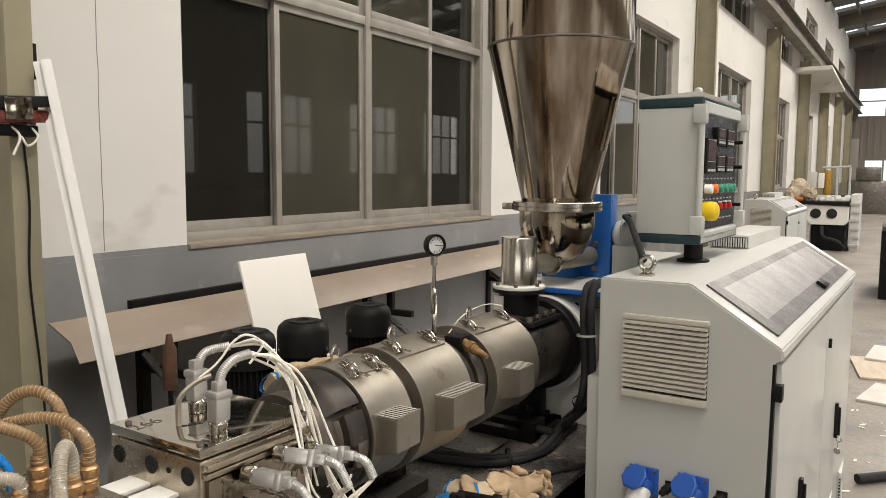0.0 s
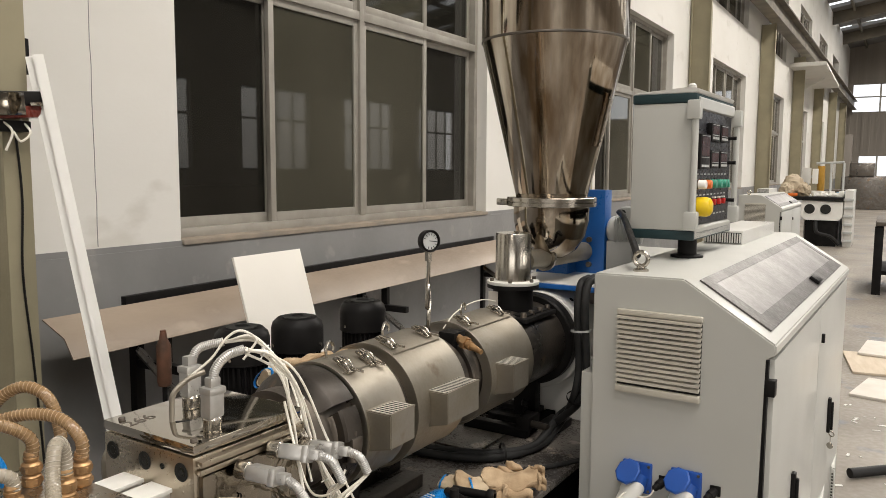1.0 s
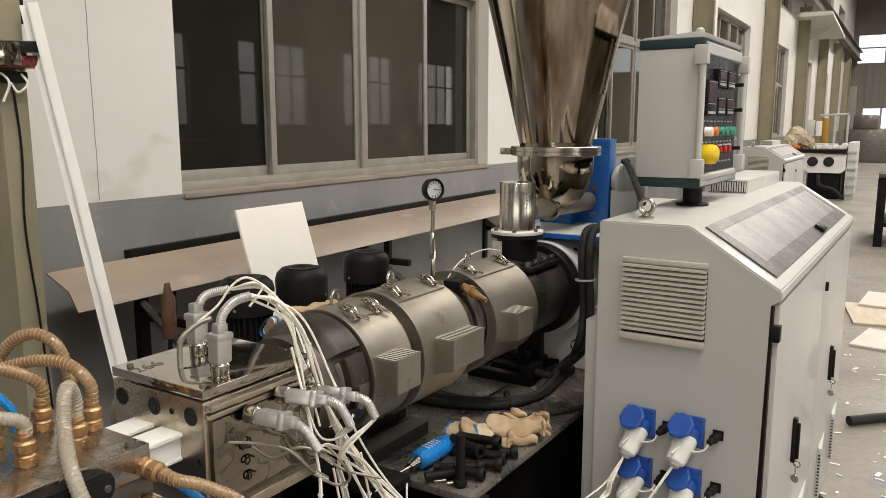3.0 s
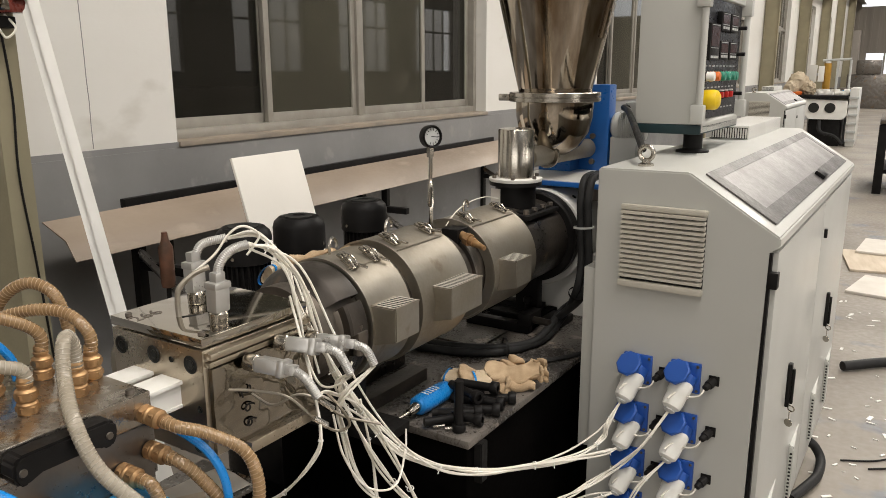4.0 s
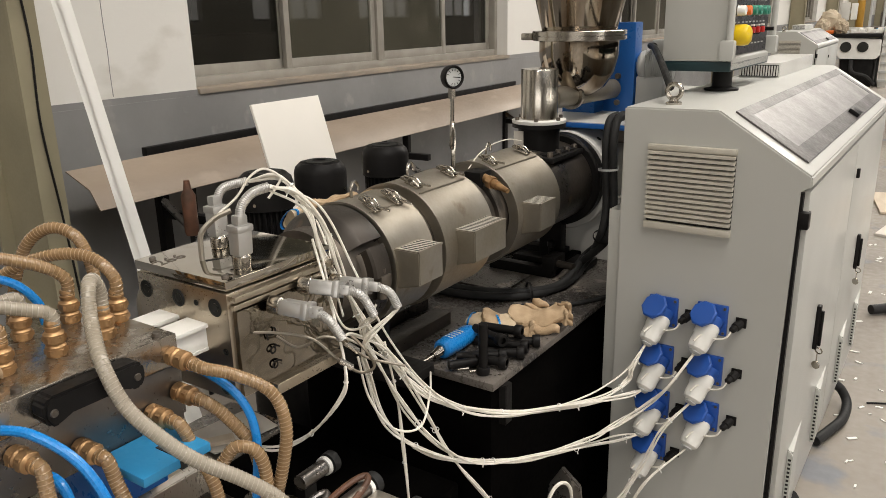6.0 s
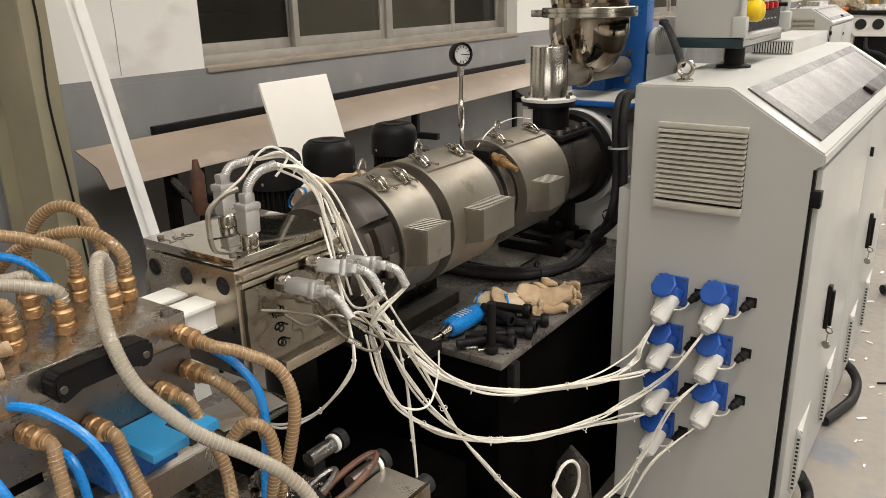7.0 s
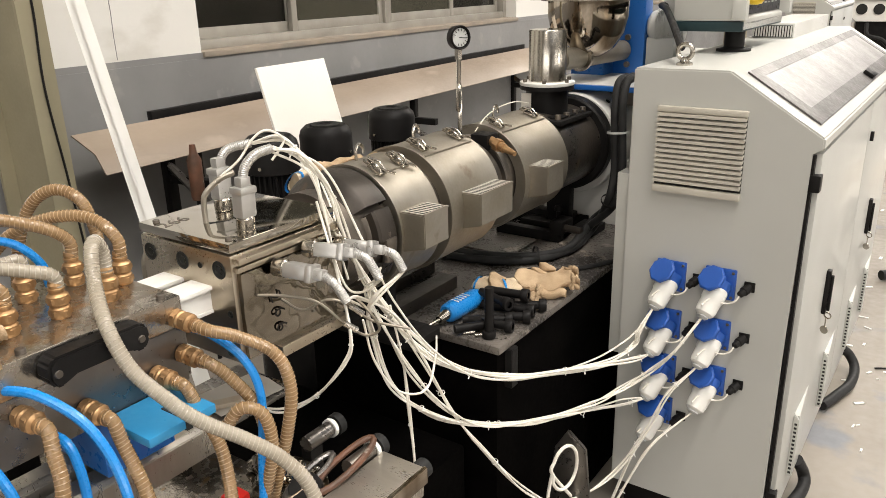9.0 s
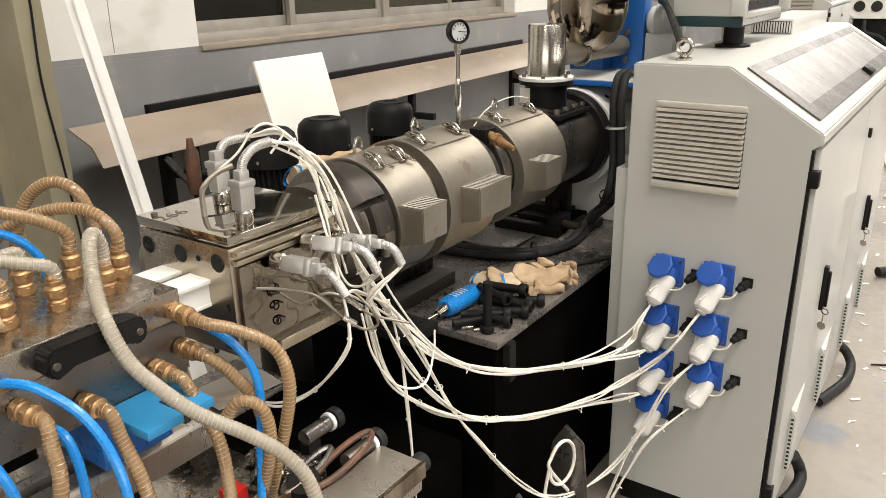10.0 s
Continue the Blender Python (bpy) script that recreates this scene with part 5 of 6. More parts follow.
for u, z, v in ((-0.646, 0.700, -0.923), (-0.533, 0.700, -0.935)):
    p = part("pipe_stub", rod((u, v - 0.075, z), (u, v, z), 0.015, 18), M_CALSIDE, table)
    part("pipe_ring", lathe([(0.012, 0), (0.0185, 0), (0.0185, 0.008), (0.012, 0.008)], (u, v - 0.012, z), (0, 1, 0), 20), M_WHITEPL, p)
    part("pipe_cap", lathe([(0, 0), (0.021, 0), (0.021, 0.016), (0, 0.016)], (u, v, z), (0, 1, 0), 20), M_RUBBER, p)
    part("pipe_support", box(u - 0.012, u + 0.012, v - 0.075, v - 0.045, 0.46, z - 0.010), M_BLACK, p)
# levers, cock and red knob among the hoses
for k, (c, s) in enumerate((((-0.53, -1.02, 0.715), 1.0), ((-0.565, -1.07, 0.708), 0.75))):
    pts = [Vector(c) + Vector((0.020 * math.cos(a) * s, 0.075 * math.sin(a) * s, 0.012 * math.sin(a))) for a in [2 * math.pi * j / 24 for j in range(25)]]
    single("lever_ring", sweep(pts, 0.006, 8, None, False), M_RUST if k == 0 else M_CALSIDE, c, "worn oblong steel lever ring on the table edge", "lever", "", MACHINE)
valve = thing("water_valve", (-0.60, -1.15, 0.634), "brass water valve with red knob and black wheel", "valve", m=MACHINE)
part("body", rod((-0.60, -1.12, 0.66), (-0.60, -1.22, 0.66), 0.022, 16), M_BRASS, valve)
part("hex", lathe([(0, 0), (0.028, 0), (0.028, 0.02), (0, 0.02)], (-0.60, -1.14, 0.66), (0, -1, 0), 6), M_BRASS, valve)
part("knob", box(-0.64, -0.605, -1.20, -1.165, 0.68, 0.72, 0.006), M_RED, valve, "red knob")
part("wheel", lathe([(0.008, 0), (0.028, 0), (0.030, 0.004), (0.030, 0.016), (0.028, 0.02), (0.008, 0.02)], (-0.555, -1.09, 0.69), (0.2, -0.3, 1), 12), M_BLACK, valve, "black hand wheel")
part("stem", rod((-0.60, -1.14, 0.66), (-0.555, -1.09, 0.69), 0.007, 10), M_BRASS, valve)

calib = thing("calibrator", (-0.82, -1.5, 0.895), "wet stainless vacuum calibrator block with brass hose fittings", "calibrator", m=MACHINE)
part("body", box(-0.96, -0.70, -2.1, -1.18, 0.905, 1.000, 0.002), M_CALSIDE, calib, "dull stained calibrator side")
lid = part("lid", box(-0.962, -0.698, -2.1, -1.178, 1.001, 1.05, 0.002), M_CALIB, calib, "wet scratched stainless lid")
part("end_plate", box(-0.955, -0.705, -1.178, -1.172, 0.91, 1.0, 0.001), M_CALSIDE, calib)
for u in (-0.715, -0.945):
    for v in (-1.20, -1.215 - 0.2, -1.62):
        bolt(lid, (u, v, 1.05), (0, 0, 1), 0.007, 0.006)
h = part("handle", prism([(-1.408, 1.038), (-1.398, 1.047), (-1.270, 1.047), (-1.260, 1.040), (-1.258, 1.020), (-1.266, 1.006), (-1.282, 1.006), (-1.296, 1.019), (-1.374, 1.019), (-1.388, 1.004), (-1.402, 1.004), (-1.410, 1.018)], "x", -0.698, -0.664, 0.004), M_BLACK, calib, "black moulded handle")
for v in (-1.397, -1.273):
    part("screw", lathe([(0, 0.002), (0.005, 0.002), (0.006, 0)], (-0.664, v, 1.024), (1, 0, 0), 12), M_BARREL, h)
bk = part("support_block", box(-0.699, -0.595, -1.33, -1.215, 0.897, 0.912, 0.003), M_BLUEBLOCK, calib, "bright blue support block")
part("slot", box(-0.650, -0.593, -1.270, -1.260, 0.895, 0.9135), M_VENTDARK, bk)
for v in (-1.27, -1.9):
    part("support_block", box(-0.97, -0.72, v - 0.06, v + 0.06, 0.80, 0.905, 0.003), M_BLUE, calib)


def fitting(parent, at, axis):
    f = part("hose_fitting", lathe([(0, 0), (0.0135, 0), (0.0145, 0.002), (0.0145, 0.015), (0.0125, 0.0175), (0.0125, 0.0195), (0.0150, 0.0215), (0.0150, 0.034), (0.0125, 0.037), (0.0105, 0.038), (0.0105, 0.041), (0.0115, 0.042), (0.0115, 0.045), (0.0100, 0.046), (0.0100, 0.049), (0.0110, 0.050), (0.0095, 0.055), (0, 0.055)], at, axis, 22), M_BRASS, parent, "tarnished brass hose fitting")
    for h0 in (0.003, 0.0225):
        part("hex_nut", lathe([(0.0140, h0), (0.0165, h0 + 0.0015), (0.0165, h0 + 0.0085), (0.0140, h0 + 0.010)], at, axis, 6), M_BRASS, f)
    return f


TOPF = [(-0.885, -1.236), (-0.776, -1.245), (-0.820, -1.192), (-0.882, -1.316), (-0.780, -1.321), (-0.783, -1.395), (-0.885, -1.19)]
for u, v in TOPF:
    fitting(calib, (u, v, 1.05), (0, 0, 1))
SIDEF = [(-1.192, 1.018), (-1.189, 0.957), (-1.239, 0.942), (-1.355, 0.942), (-1.441, 0.975)]
for v, z in SIDEF:
    fitting(calib, (-0.700, v, z), (1, 0.12, -0.12))


def hose(pts, m=M_HOSE, r=0.0098):
    """Clear suction hose with its spiral."""
    h = thing("suction_hose", pts[0], "amber reinforced suction hose on a brass fitting" if m is M_HOSE else "pale clear reinforced suction hose on a brass fitting", "hose", "calibrator hoses", MACHINE)
    part("wall", sweep(even(glide(pts, 14), 0.006), r, 14), m, h)
    part("spiral", spiral(pts, r * 0.96, 0.0011, 0.0066), M_HOSEWIRE if m is M_HOSE else M_PALEWIRE, h)
    return h


def up(k, dz=0.04):
    return (TOPF[k][0], TOPF[k][1], 1.05 + dz)


def out(k, d):
    return (-0.70 + d, SIDEF[k][0] + 0.12 * d, SIDEF[k][1] - 0.12 * d)


hose([up(0, 0.036), up(0, 0.075), (-0.91, -1.275, 1.155), (-0.95, -1.34, 1.175), (-1.0, -1.42, 1.16), (-1.05, -1.50, 1.06), (-1.06, -1.55, 0.86)])
hose([up(2, 0.036), up(2, 0.075), (-0.86, -1.205, 1.155), (-0.92, -1.235, 1.155), (-0.99, -1.28, 1.12), (-1.05, -1.33, 1.02), (-1.08, -1.38, 0.85)])
hose([up(6, 0.036), (-0.888, -1.185, 1.12), (-0.91, -1.19, 1.175), (-0.955, -1.21, 1.19), (-1.0, -1.235, 1.15), (-1.02, -1.26, 1.05), (-1.03, -1.28, 0.88)])
hose([up(3, 0.036), up(3, 0.065), (-0.895, -1.345, 1.115), (-0.93, -1.41, 1.13), (-0.99, -1.50, 1.11), (-1.04, -1.57, 1.0), (-1.05, -1.60, 0.85)], M_HOSEPALE)
hose([up(4, 0.036), up(4, 0.062), (-0.79, -1.345, 1.125), (-0.82, -1.40, 1.140), (-0.88, -1.49, 1.13), (-0.96, -1.58, 1.08), (-1.03, -1.65, 0.93)], M_HOSEPALE)
hose([up(5, 0.036), up(5, 0.065), (-0.80, -1.42, 1.125), (-0.85, -1.49, 1.13), (-0.93, -1.57, 1.06), (-1.0, -1.62, 0.93)])
hose([up(1, 0.036), up(1, 0.075), (-0.768, -1.258, 1.148), (-0.750, -1.276, 1.140), (-0.728, -1.292, 1.102), (-0.668, -1.320, 1.064), (-0.630, -1.318, 1.007), (-0.59, -1.297, 0.961), (-0.56, -1.269, 0.922), (-0.51, -1.228, 0.884), (-0.47, -1.202, 0.851), (-0.44, -1.184, 0.799), (-0.41, -1.19, 0.70), (-0.38, -1.22, 0.5), (-0.37, -1.25, 0.2), (-0.37, -1.27, 0.012)], M_HOSEPALE, 0.0105)
hose([out(0, 0.034), out(0, 0.07), (-0.60, -1.155, 0.995), (-0.555, -1.125, 0.965), (-0.535, -1.12, 0.91), (-0.54, -1.13, 0.84), (-0.56, -1.14, 0.76), (-0.58, -1.15, 0.68)])
hose([out(1, 0.034), out(1, 0.06), (-0.62, -1.165, 0.925), (-0.585, -1.15, 0.88), (-0.565, -1.15, 0.82), (-0.57, -1.15, 0.75), (-0.59, -1.16, 0.68)])
hose([out(2, 0.034), out(2, 0.06), (-0.625, -1.225, 0.90), (-0.59, -1.22, 0.84), (-0.56, -1.235, 0.77), (-0.535, -1.26, 0.70), (-0.50, -1.29, 0.66), (-0.46, -1.33, 0.6)])
hose([out(3, 0.034), out(3, 0.055), (-0.635, -1.345, 0.90), (-0.60, -1.345, 0.84), (-0.575, -1.35, 0.77), (-0.55, -1.37, 0.70), (-0.53, -1.40, 0.655)])
hose([out(4, 0.034), out(4, 0.055), (-0.635, -1.438, 0.94), (-0.615, -1.445, 0.90), (-0.612, -1.46, 0.84), (-0.62, -1.48, 0.76), (-0.63, -1.50, 0.66)])
hose([(-0.66, -1.40, 0.655), (-0.62, -1.36, 0.665), (-0.58, -1.30, 0.668), (-0.56, -1.25, 0.668)], M_HOSE)
hose([(-0.60, -1.20, 0.86), (-0.575, -1.185, 0.895), (-0.55, -1.165, 0.88), (-0.545, -1.16, 0.82), (-0.56, -1.17, 0.74)], M_HOSE)


def air_tube(pts):
    single("air_tube", sweep(even(glide(pts, 12), 0.008), 0.0068, 10), M_BLUETUBE, pts[0], "bright blue plastic air tube along the calibrator", "air tube", "blue air tubes", MACHINE)


air_tube([(-0.71, -1.455, 1.015), (-0.66, -1.430, 1.01), (-0.61, -1.40, 0.965), (-0.57, -1.39, 0.89), (-0.545, -1.40, 0.79), (-0.53, -1.42, 0.66)])
air_tube([(-0.705, -1.182, 0.998), (-0.655, -1.165, 0.99), (-0.60, -1.15, 0.955), (-0.57, -1.15, 0.90), (-0.565, -1.165, 0.80), (-0.55, -1.19, 0.70), (-0.53, -1.22, 0.655)])
air_tube([(-0.705, -1.41, 0.93), (-0.66, -1.405, 0.92), (-0.63, -1.41, 0.86), (-0.62, -1.425, 0.77), (-0.62, -1.44, 0.66)])
air_tube([(-0.90, -1.27, 1.055), (-0.905, -1.275, 1.095), (-0.93, -1.31, 1.135), (-0.98, -1.39, 1.145), (-1.05, -1.48, 1.10), (-1.08, -1.53, 0.95)])
air_tube([(-0.70, -1.50, 0.95), (-0.66, -1.50, 0.94), (-0.64, -1.49, 0.88), (-0.635, -1.49, 0.78), (-0.635, -1.50, 0.66)])

for u0, u1 in ((-0.862, -0.808), (-0.788, -0.734)):
    p = thing("plastic_profile", ((u0 + u1) / 2, -1.13, 0.98), "white extruded plastic profile leaving the die", "profile", "white profiles", MACHINE)
    part("upper_flange", box(u0, u1, -1.18, -1.089, 1.020, 1.027, 0.001), M_WHITEPL, p)
    part("lower_flange", box(u0 + 0.004, u1 - 0.004, -1.18, -1.089, 0.978, 0.984, 0.001), M_WHITEPL, p)
    for u in (u0 + 0.006, u1 - 0.010):
        part("web", box(u, u + 0.004, -1.18, -1.089, 0.984, 1.020), M_WHITEPL, p)

# wooden slips and a leaflet below the die
part("bed_shelf", box(-1.0, -0.82, -1.085, -0.85, 0.690, 0.699, 0.002), M_CALSIDE, table, "stained steel shelf")
part("shelf_post", box(-0.95, -0.91, -1.07, -1.04, 0.46, 0.690), M_BLACK, table)
single("wood_slip", box(-0.045, 0.045, -0.012, 0.012, 0.0, 0.009, 0.001), M_WOOD, (0, 0, 0), "pale wooden slip on the steel shelf", "wood").matrix_world = MACHINE @ pose(-0.885, -1.00, 0.7045, 0, 0, 58)
sheet_bm = box(-0.055, 0.055, -0.075, 0.075, 0.0, 0.0012)
bmesh.ops.subdivide_edges(sheet_bm, edges=list(sheet_bm.edges), cuts=8, use_grid_fill=True)
for v in sheet_bm.verts:
    v.co.z += 0.0035 * (1 + noise.noise(v.co * 22))
single("leaflet", sheet_bm, M_PAPER, (0, 0, 0), "creased white leaflet lying on the steel shelf", "paper").matrix_world = MACHINE @ pose(-0.893, -0.94, 0.6992, 0, 0, -8)
for c, w in (((-0.668, -1.058, 0.634), 0.050), ((-0.605, -1.045, 0.634), 0.042)):
    foil = bmesh.new()
    bmesh.ops.create_icosphere(foil, subdivisions=4, radius=w)
    for v in foil.verts:
        n = v.co.normalized()
        v.co = Vector((v.co.x * 1.15, v.co.y * 0.75, v.co.z * 0.8 + 0.030)) + n * (0.012 * noise.noise(n * 3.1 + Vector((w * 90, 0, 0))) + 0.007 * abs(noise.noise(n * 9)))
        v.co.z = max(0.0, v.co.z)
    single("foil_wad", foil, M_FOIL, (0, 0, 0), "crumpled dirty foil wad on the table edge", "foil", "foil on the table", MACHINE).matrix_world = MACHINE @ Matrix.Translation(c)

# ---- things on the machine frame ----
def glove(name, m, label, seed=3):
    """A limp empty cotton work glove, crumpled flat, with folded ends and a knitted cuff."""
    g = thing(name, (0, 0, 0), label, "glove", "work gloves")
    rnd = random.Random(seed)
    bm = bmesh.new()

    def flap(a, b, w0, w1, h, fold):
        """One flattened, wrinkled lobe of cloth from a to b that may fold back on itself."""
        n, sides = 26, 22
        a, b = Vector(a), Vector(b)
        d = b - a
        across = Vector((-d.y, d.x, 0)).normalized()
        rings = []
        for i in range(n + 1):
            t = i / n
            f = t if t < 1 - fold else 2 * (1 - fold) - t
            c = a + d * f + across * 0.012 * math.sin(5 * t + seed) + Vector((0, 0, (0.016 if t > 1 - fold else 0) + 0.004 * math.sin(9 * t)))
            w = (w0 + (w1 - w0) * t) * math.sin(min(1, 8 * t + 0.2) * math.pi / 2) * math.sqrt(max(0.02, 1 - max(0, (t - 0.86) / 0.14) ** 2))
            rings.append([bm.verts.new(c + across * w * math.cos(2 * math.pi * k / sides) + Vector((0, 0, h + h * math.sin(2 * math.pi * k / sides)))) for k in range(sides)])
        for A, B in zip(rings, rings[1:]):
            for k in range(sides):
                bm.faces.new((A[k], A[(k + 1) % sides], B[(k + 1) % sides], B[k]))
        bm.faces.new(rings[0]), bm.faces.new(rings[-1])

    flap((-0.05, 0, 0), (0.10, 0.005, 0), 0.040, 0.044, 0.016, 0)
    for k in range(4):
        y = -0.034 + 0.023 * k
        flap((0.075, y * 0.9, 0.004 * (k % 2)), (0.135 + rnd.uniform(-0.03, 0.03), y * 1.5 + rnd.uniform(-0.03, 0.03), 0), 0.015, 0.012, 0.010, rnd.choice((0, 0.35, 0.45, 0.3)))
    flap((0.01, 0.03, 0.006), (0.055 + rnd.uniform(0, 0.02), 0.075, 0), 0.018, 0.013, 0.010, 0.35)
    for v in bm.verts:
        big, small = noise.noise(v.co * 22 + Vector((seed, 1, 0))), noise.noise(v.co * 75 + Vector((0, seed, 3)))
        v.co.z = max(0.0008, v.co.z * (1 + 0.55 * big) + 0.0045 * abs(small) - 0.002)
        v.co.x += 0.006 * noise.noise(v.co * 28)
        v.co.y += 0.006 * noise.noise(v.co * 28 + Vector((9, 0, 0)))
    part("cloth", bm, M_GLOVE, g)
    line = [Vector((-0.045 - 0.004 * k, 0.003 * math.sin(k), 0.014)) for k in range(9)]
    cuff = sweep(line, lambda i: 0.036 + (0.0014 if i % 2 else 0), 24)
    for v in cuff.verts:
        v.co.z = max(0.0008, v.co.z * 0.42 + 0.004 + 0.004 * noise.noise(v.co * 60))
    c = part("cuff", cuff, M_CUFF, g, "knitted tan cuff")
    hem = lathe([(0.036, 0), (0.0382, 0.001), (0.0382, 0.005), (0.036, 0.006)], (-0.083, 0, 0.014), (1, 0, 0), 24)
    for v in hem.verts:
        v.co.z = max(0.0008, v.co.z * 0.42 + 0.004)
    part("hem", hem, M_BLUETUBE, c, "blue hem")
    g.matrix_world = m
    return g


glove("work_glove", MACHINE @ pose(-0.678, -0.212, 0.722, 0, 0, 14), "tan cotton work glove lying on the black machine frame", 3)
glove("work_glove", MACHINE @ pose(-0.610, -0.182, 0.736, 4, -4, 40), "tan cotton work glove lying on the black machine frame", 8)
glove("work_glove", MACHINE @ pose(-0.905, -0.63, 1.088, -38, 0, 86), "tan cotton work glove draped over the barrel", 5)
glove("work_glove", MACHINE @ pose(-0.722, -1.560, 1.052, 0, 0, 88), "brown soiled work glove lying on the calibrator", 12)

tool = thing("die_grinder", (-0.69, -0.42, 0.72), "blue handled air tool lying on the machine frame", "tool", m=MACHINE)
g0, g1 = Vector((-0.696, -0.467, 0.747)), Vector((-0.691, -0.334, 0.747))
gd = (g1 - g0).normalized()
gl = (g1 - g0).length
grip = part("grip", lathe([(0, 0), (0.018, 0), (0.0235, 0.006), (0.0255, 0.03), (0.0245, gl - 0.02), (0.020, gl - 0.004), (0, gl)], g0, gd, 28), M_BLUETUBE, tool, "blue ribbed grip")
across = gd.cross(Vector((0, 0, 1))).normalized()
for k in range(5):
    for j in range(3):
        c = g0 + gd * (0.030 + 0.011 * k) + Vector((0, 0, 0.0245)) + across * (0.008 * (j - 1) + 0.004)
        part("print_bar", box(-0.003, 0.003, -0.0014, 0.0014, -0.001, 0.0012, 0, None, Matrix.Translation(c) @ Matrix.Rotation(math.atan2(across.y, across.x), 4, "Z")), M_WHITEPL, grip)
part("shaft", rod(g0 + gd * 0.004, g0 - gd * 0.03 - Vector((0, 0, 0.004)), 0.014, 16, r2=0.009), M_BRUSHED, tool)
part("tip", rod(g0 - gd * 0.03 - Vector((0, 0, 0.004)), Vector((-0.708, -0.538, 0.737)), 0.005, 12, r2=0.003), M_BRUSHED, tool)
part("neck", rod(g1 - gd * 0.004, g1 + gd * 0.028, 0.012, 14), M_CALSIDE, tool)


def cap_bolt(m, ln):
    b = thing("cap_bolt", (0, 0, 0), "black socket head bolt lying on the machine frame", "bolt", "spare bolts on the frame")
    part("shank", lathe([(0, 0), (0.0095, 0), (0.0105, 0.001), (0.0105, ln), (0, ln)], (0, 0, 0.016), (1, 0, 0), 16), M_BLACK, b)
    hd = part("head", lathe([(0.008, 0), (0.015, 0), (0.016, 0.0015), (0.016, 0.016), (0.015, 0.018), (0.009, 0.018), (0.009, 0.008), (0, 0.008)], (-0.018, 0, 0.016), (1, 0, 0), 20), M_BLACK, b)
    b.matrix_world = m
    return b


rnd = random.Random(11)
lay = [(-0.555, -0.43, -8, 0.09), (-0.575, -0.40, 15, 0.10), (-0.545, -0.365, 6, 0.09), (-0.555, -0.325, -5, 0.11), (-0.545, -0.285, 12, 0.09), (-0.60, -0.455, 30, 0.07), (-0.61, -0.345, -15, 0.08), (-0.625, -0.30, 8, 0.09)]
for u, v, turn, ln in lay:
    cap_bolt(MACHINE @ pose(u, v, 0.721, 0, 0, 180 + 20 + turn) @ Matrix.Translation((0, 0, 0)), ln)
for u, v, turn in ((-0.59, -0.375, 160), (-0.58, -0.31, 190)):
    cap_bolt(MACHINE @ pose(u, v, 0.750, 0, 0, turn), 0.09)
cap_bolt(MACHINE @ pose(-0.556, -0.475, 0.739, 0, -90, 0), 0.105)
for k in range(3):
    u, v = (-0.63, -0.495) if k == 0 else ((-0.645, -0.47) if k == 1 else (-0.60, -0.49))
    single("small_screw", rod((u, v, 0.725), (u + 0.02, v + 0.018, 0.725), 0.004, 10), M_BRUSHED, (u, v, 0.72), "small steel screw on the dusty frame", "screw", "small screws", MACHINE)
deb = bmesh.new()
for k in range(150):
    u, v, s = rnd.uniform(-0.80, -0.53), rnd.uniform(-0.50, -0.15), rnd.uniform(0.001, 0.0035)
    box(-s, s, -s * rnd.uniform(0.5, 1.6), s, 0, s, 0, deb, Matrix.Translation((u, v, 0.7205)) @ Matrix.Rotation(rnd.uniform(0, 3), 4, "Z"))
single("metal_swarf", deb, M_BENCHTOP, (-0.66, -0.3, 0.72), "grit and swarf scattered over the machine frame", "swarf", "", MACHINE, "stuff")

# ---- pumps behind the barrel ----
def vacuum_pump():
    p = thing("vacuum_pump", (0, 0, 0), "black finned vertical pump motor standing behind the barrel", "pump", "black pump motors")
    part("cowl", lathe([(0.0, 1.100), (0.060, 1.098), (0.074, 1.085), (0.079, 1.068), (0.079, 1.0), (0.072, 0.997)], (0, 0, 0), steps=36), M_BLACK, p)
    star = []
    for k in range(28):
        for da, r in ((0.0, 0.062), (5.5, 0.062), (6.0, 0.072), (9.5, 0.072)):
            a = radians(360 / 28 * k + da)
            star.append((r * math.cos(a), r * math.sin(a)))
    part("finned_body", prism(star, "z", 0.70, 0.996), M_BLACK, p)
    part("terminal_box", box(-0.045, 0.045, -0.105, -0.06, 0.83, 0.92, 0.006), M_BLACK, p)
    for a in (20, 140, 260):
        part("screw", lathe([(0, 0.004), (0.005, 0.004), (0.005, 0)], (0.079 * math.cos(radians(a)), 0.079 * math.sin(radians(a)), 1.02), (math.cos(radians(a)), math.sin(radians(a)), 0), 10), M_BRUSHED, p)
    part("vent_ring", lathe([(0.02, 1.102), (0.045, 1.1015), (0.045, 1.099)], (0, 0, 0), steps=24), M_VENTDARK, p)
    part("pump_body", lathe([(0, 0), (0.11, 0), (0.11, 0.03), (0.085, 0.05), (0.085, 0.66), (0.10, 0.67), (0.10, 0.70), (0, 0.70)], (0, 0, 0), steps=28), M_BLACK, p)
    return p


first = vacuum_pump()
first.matrix_world = pose(-1.6, 2.045, 0.0, 0, 0, -120)
copy_thing(first, pose(-1.6, 1.705, 0, 0, 0, -10))
copy_thing(first, pose(-1.633, 1.504, 0, 0, 0, 30))

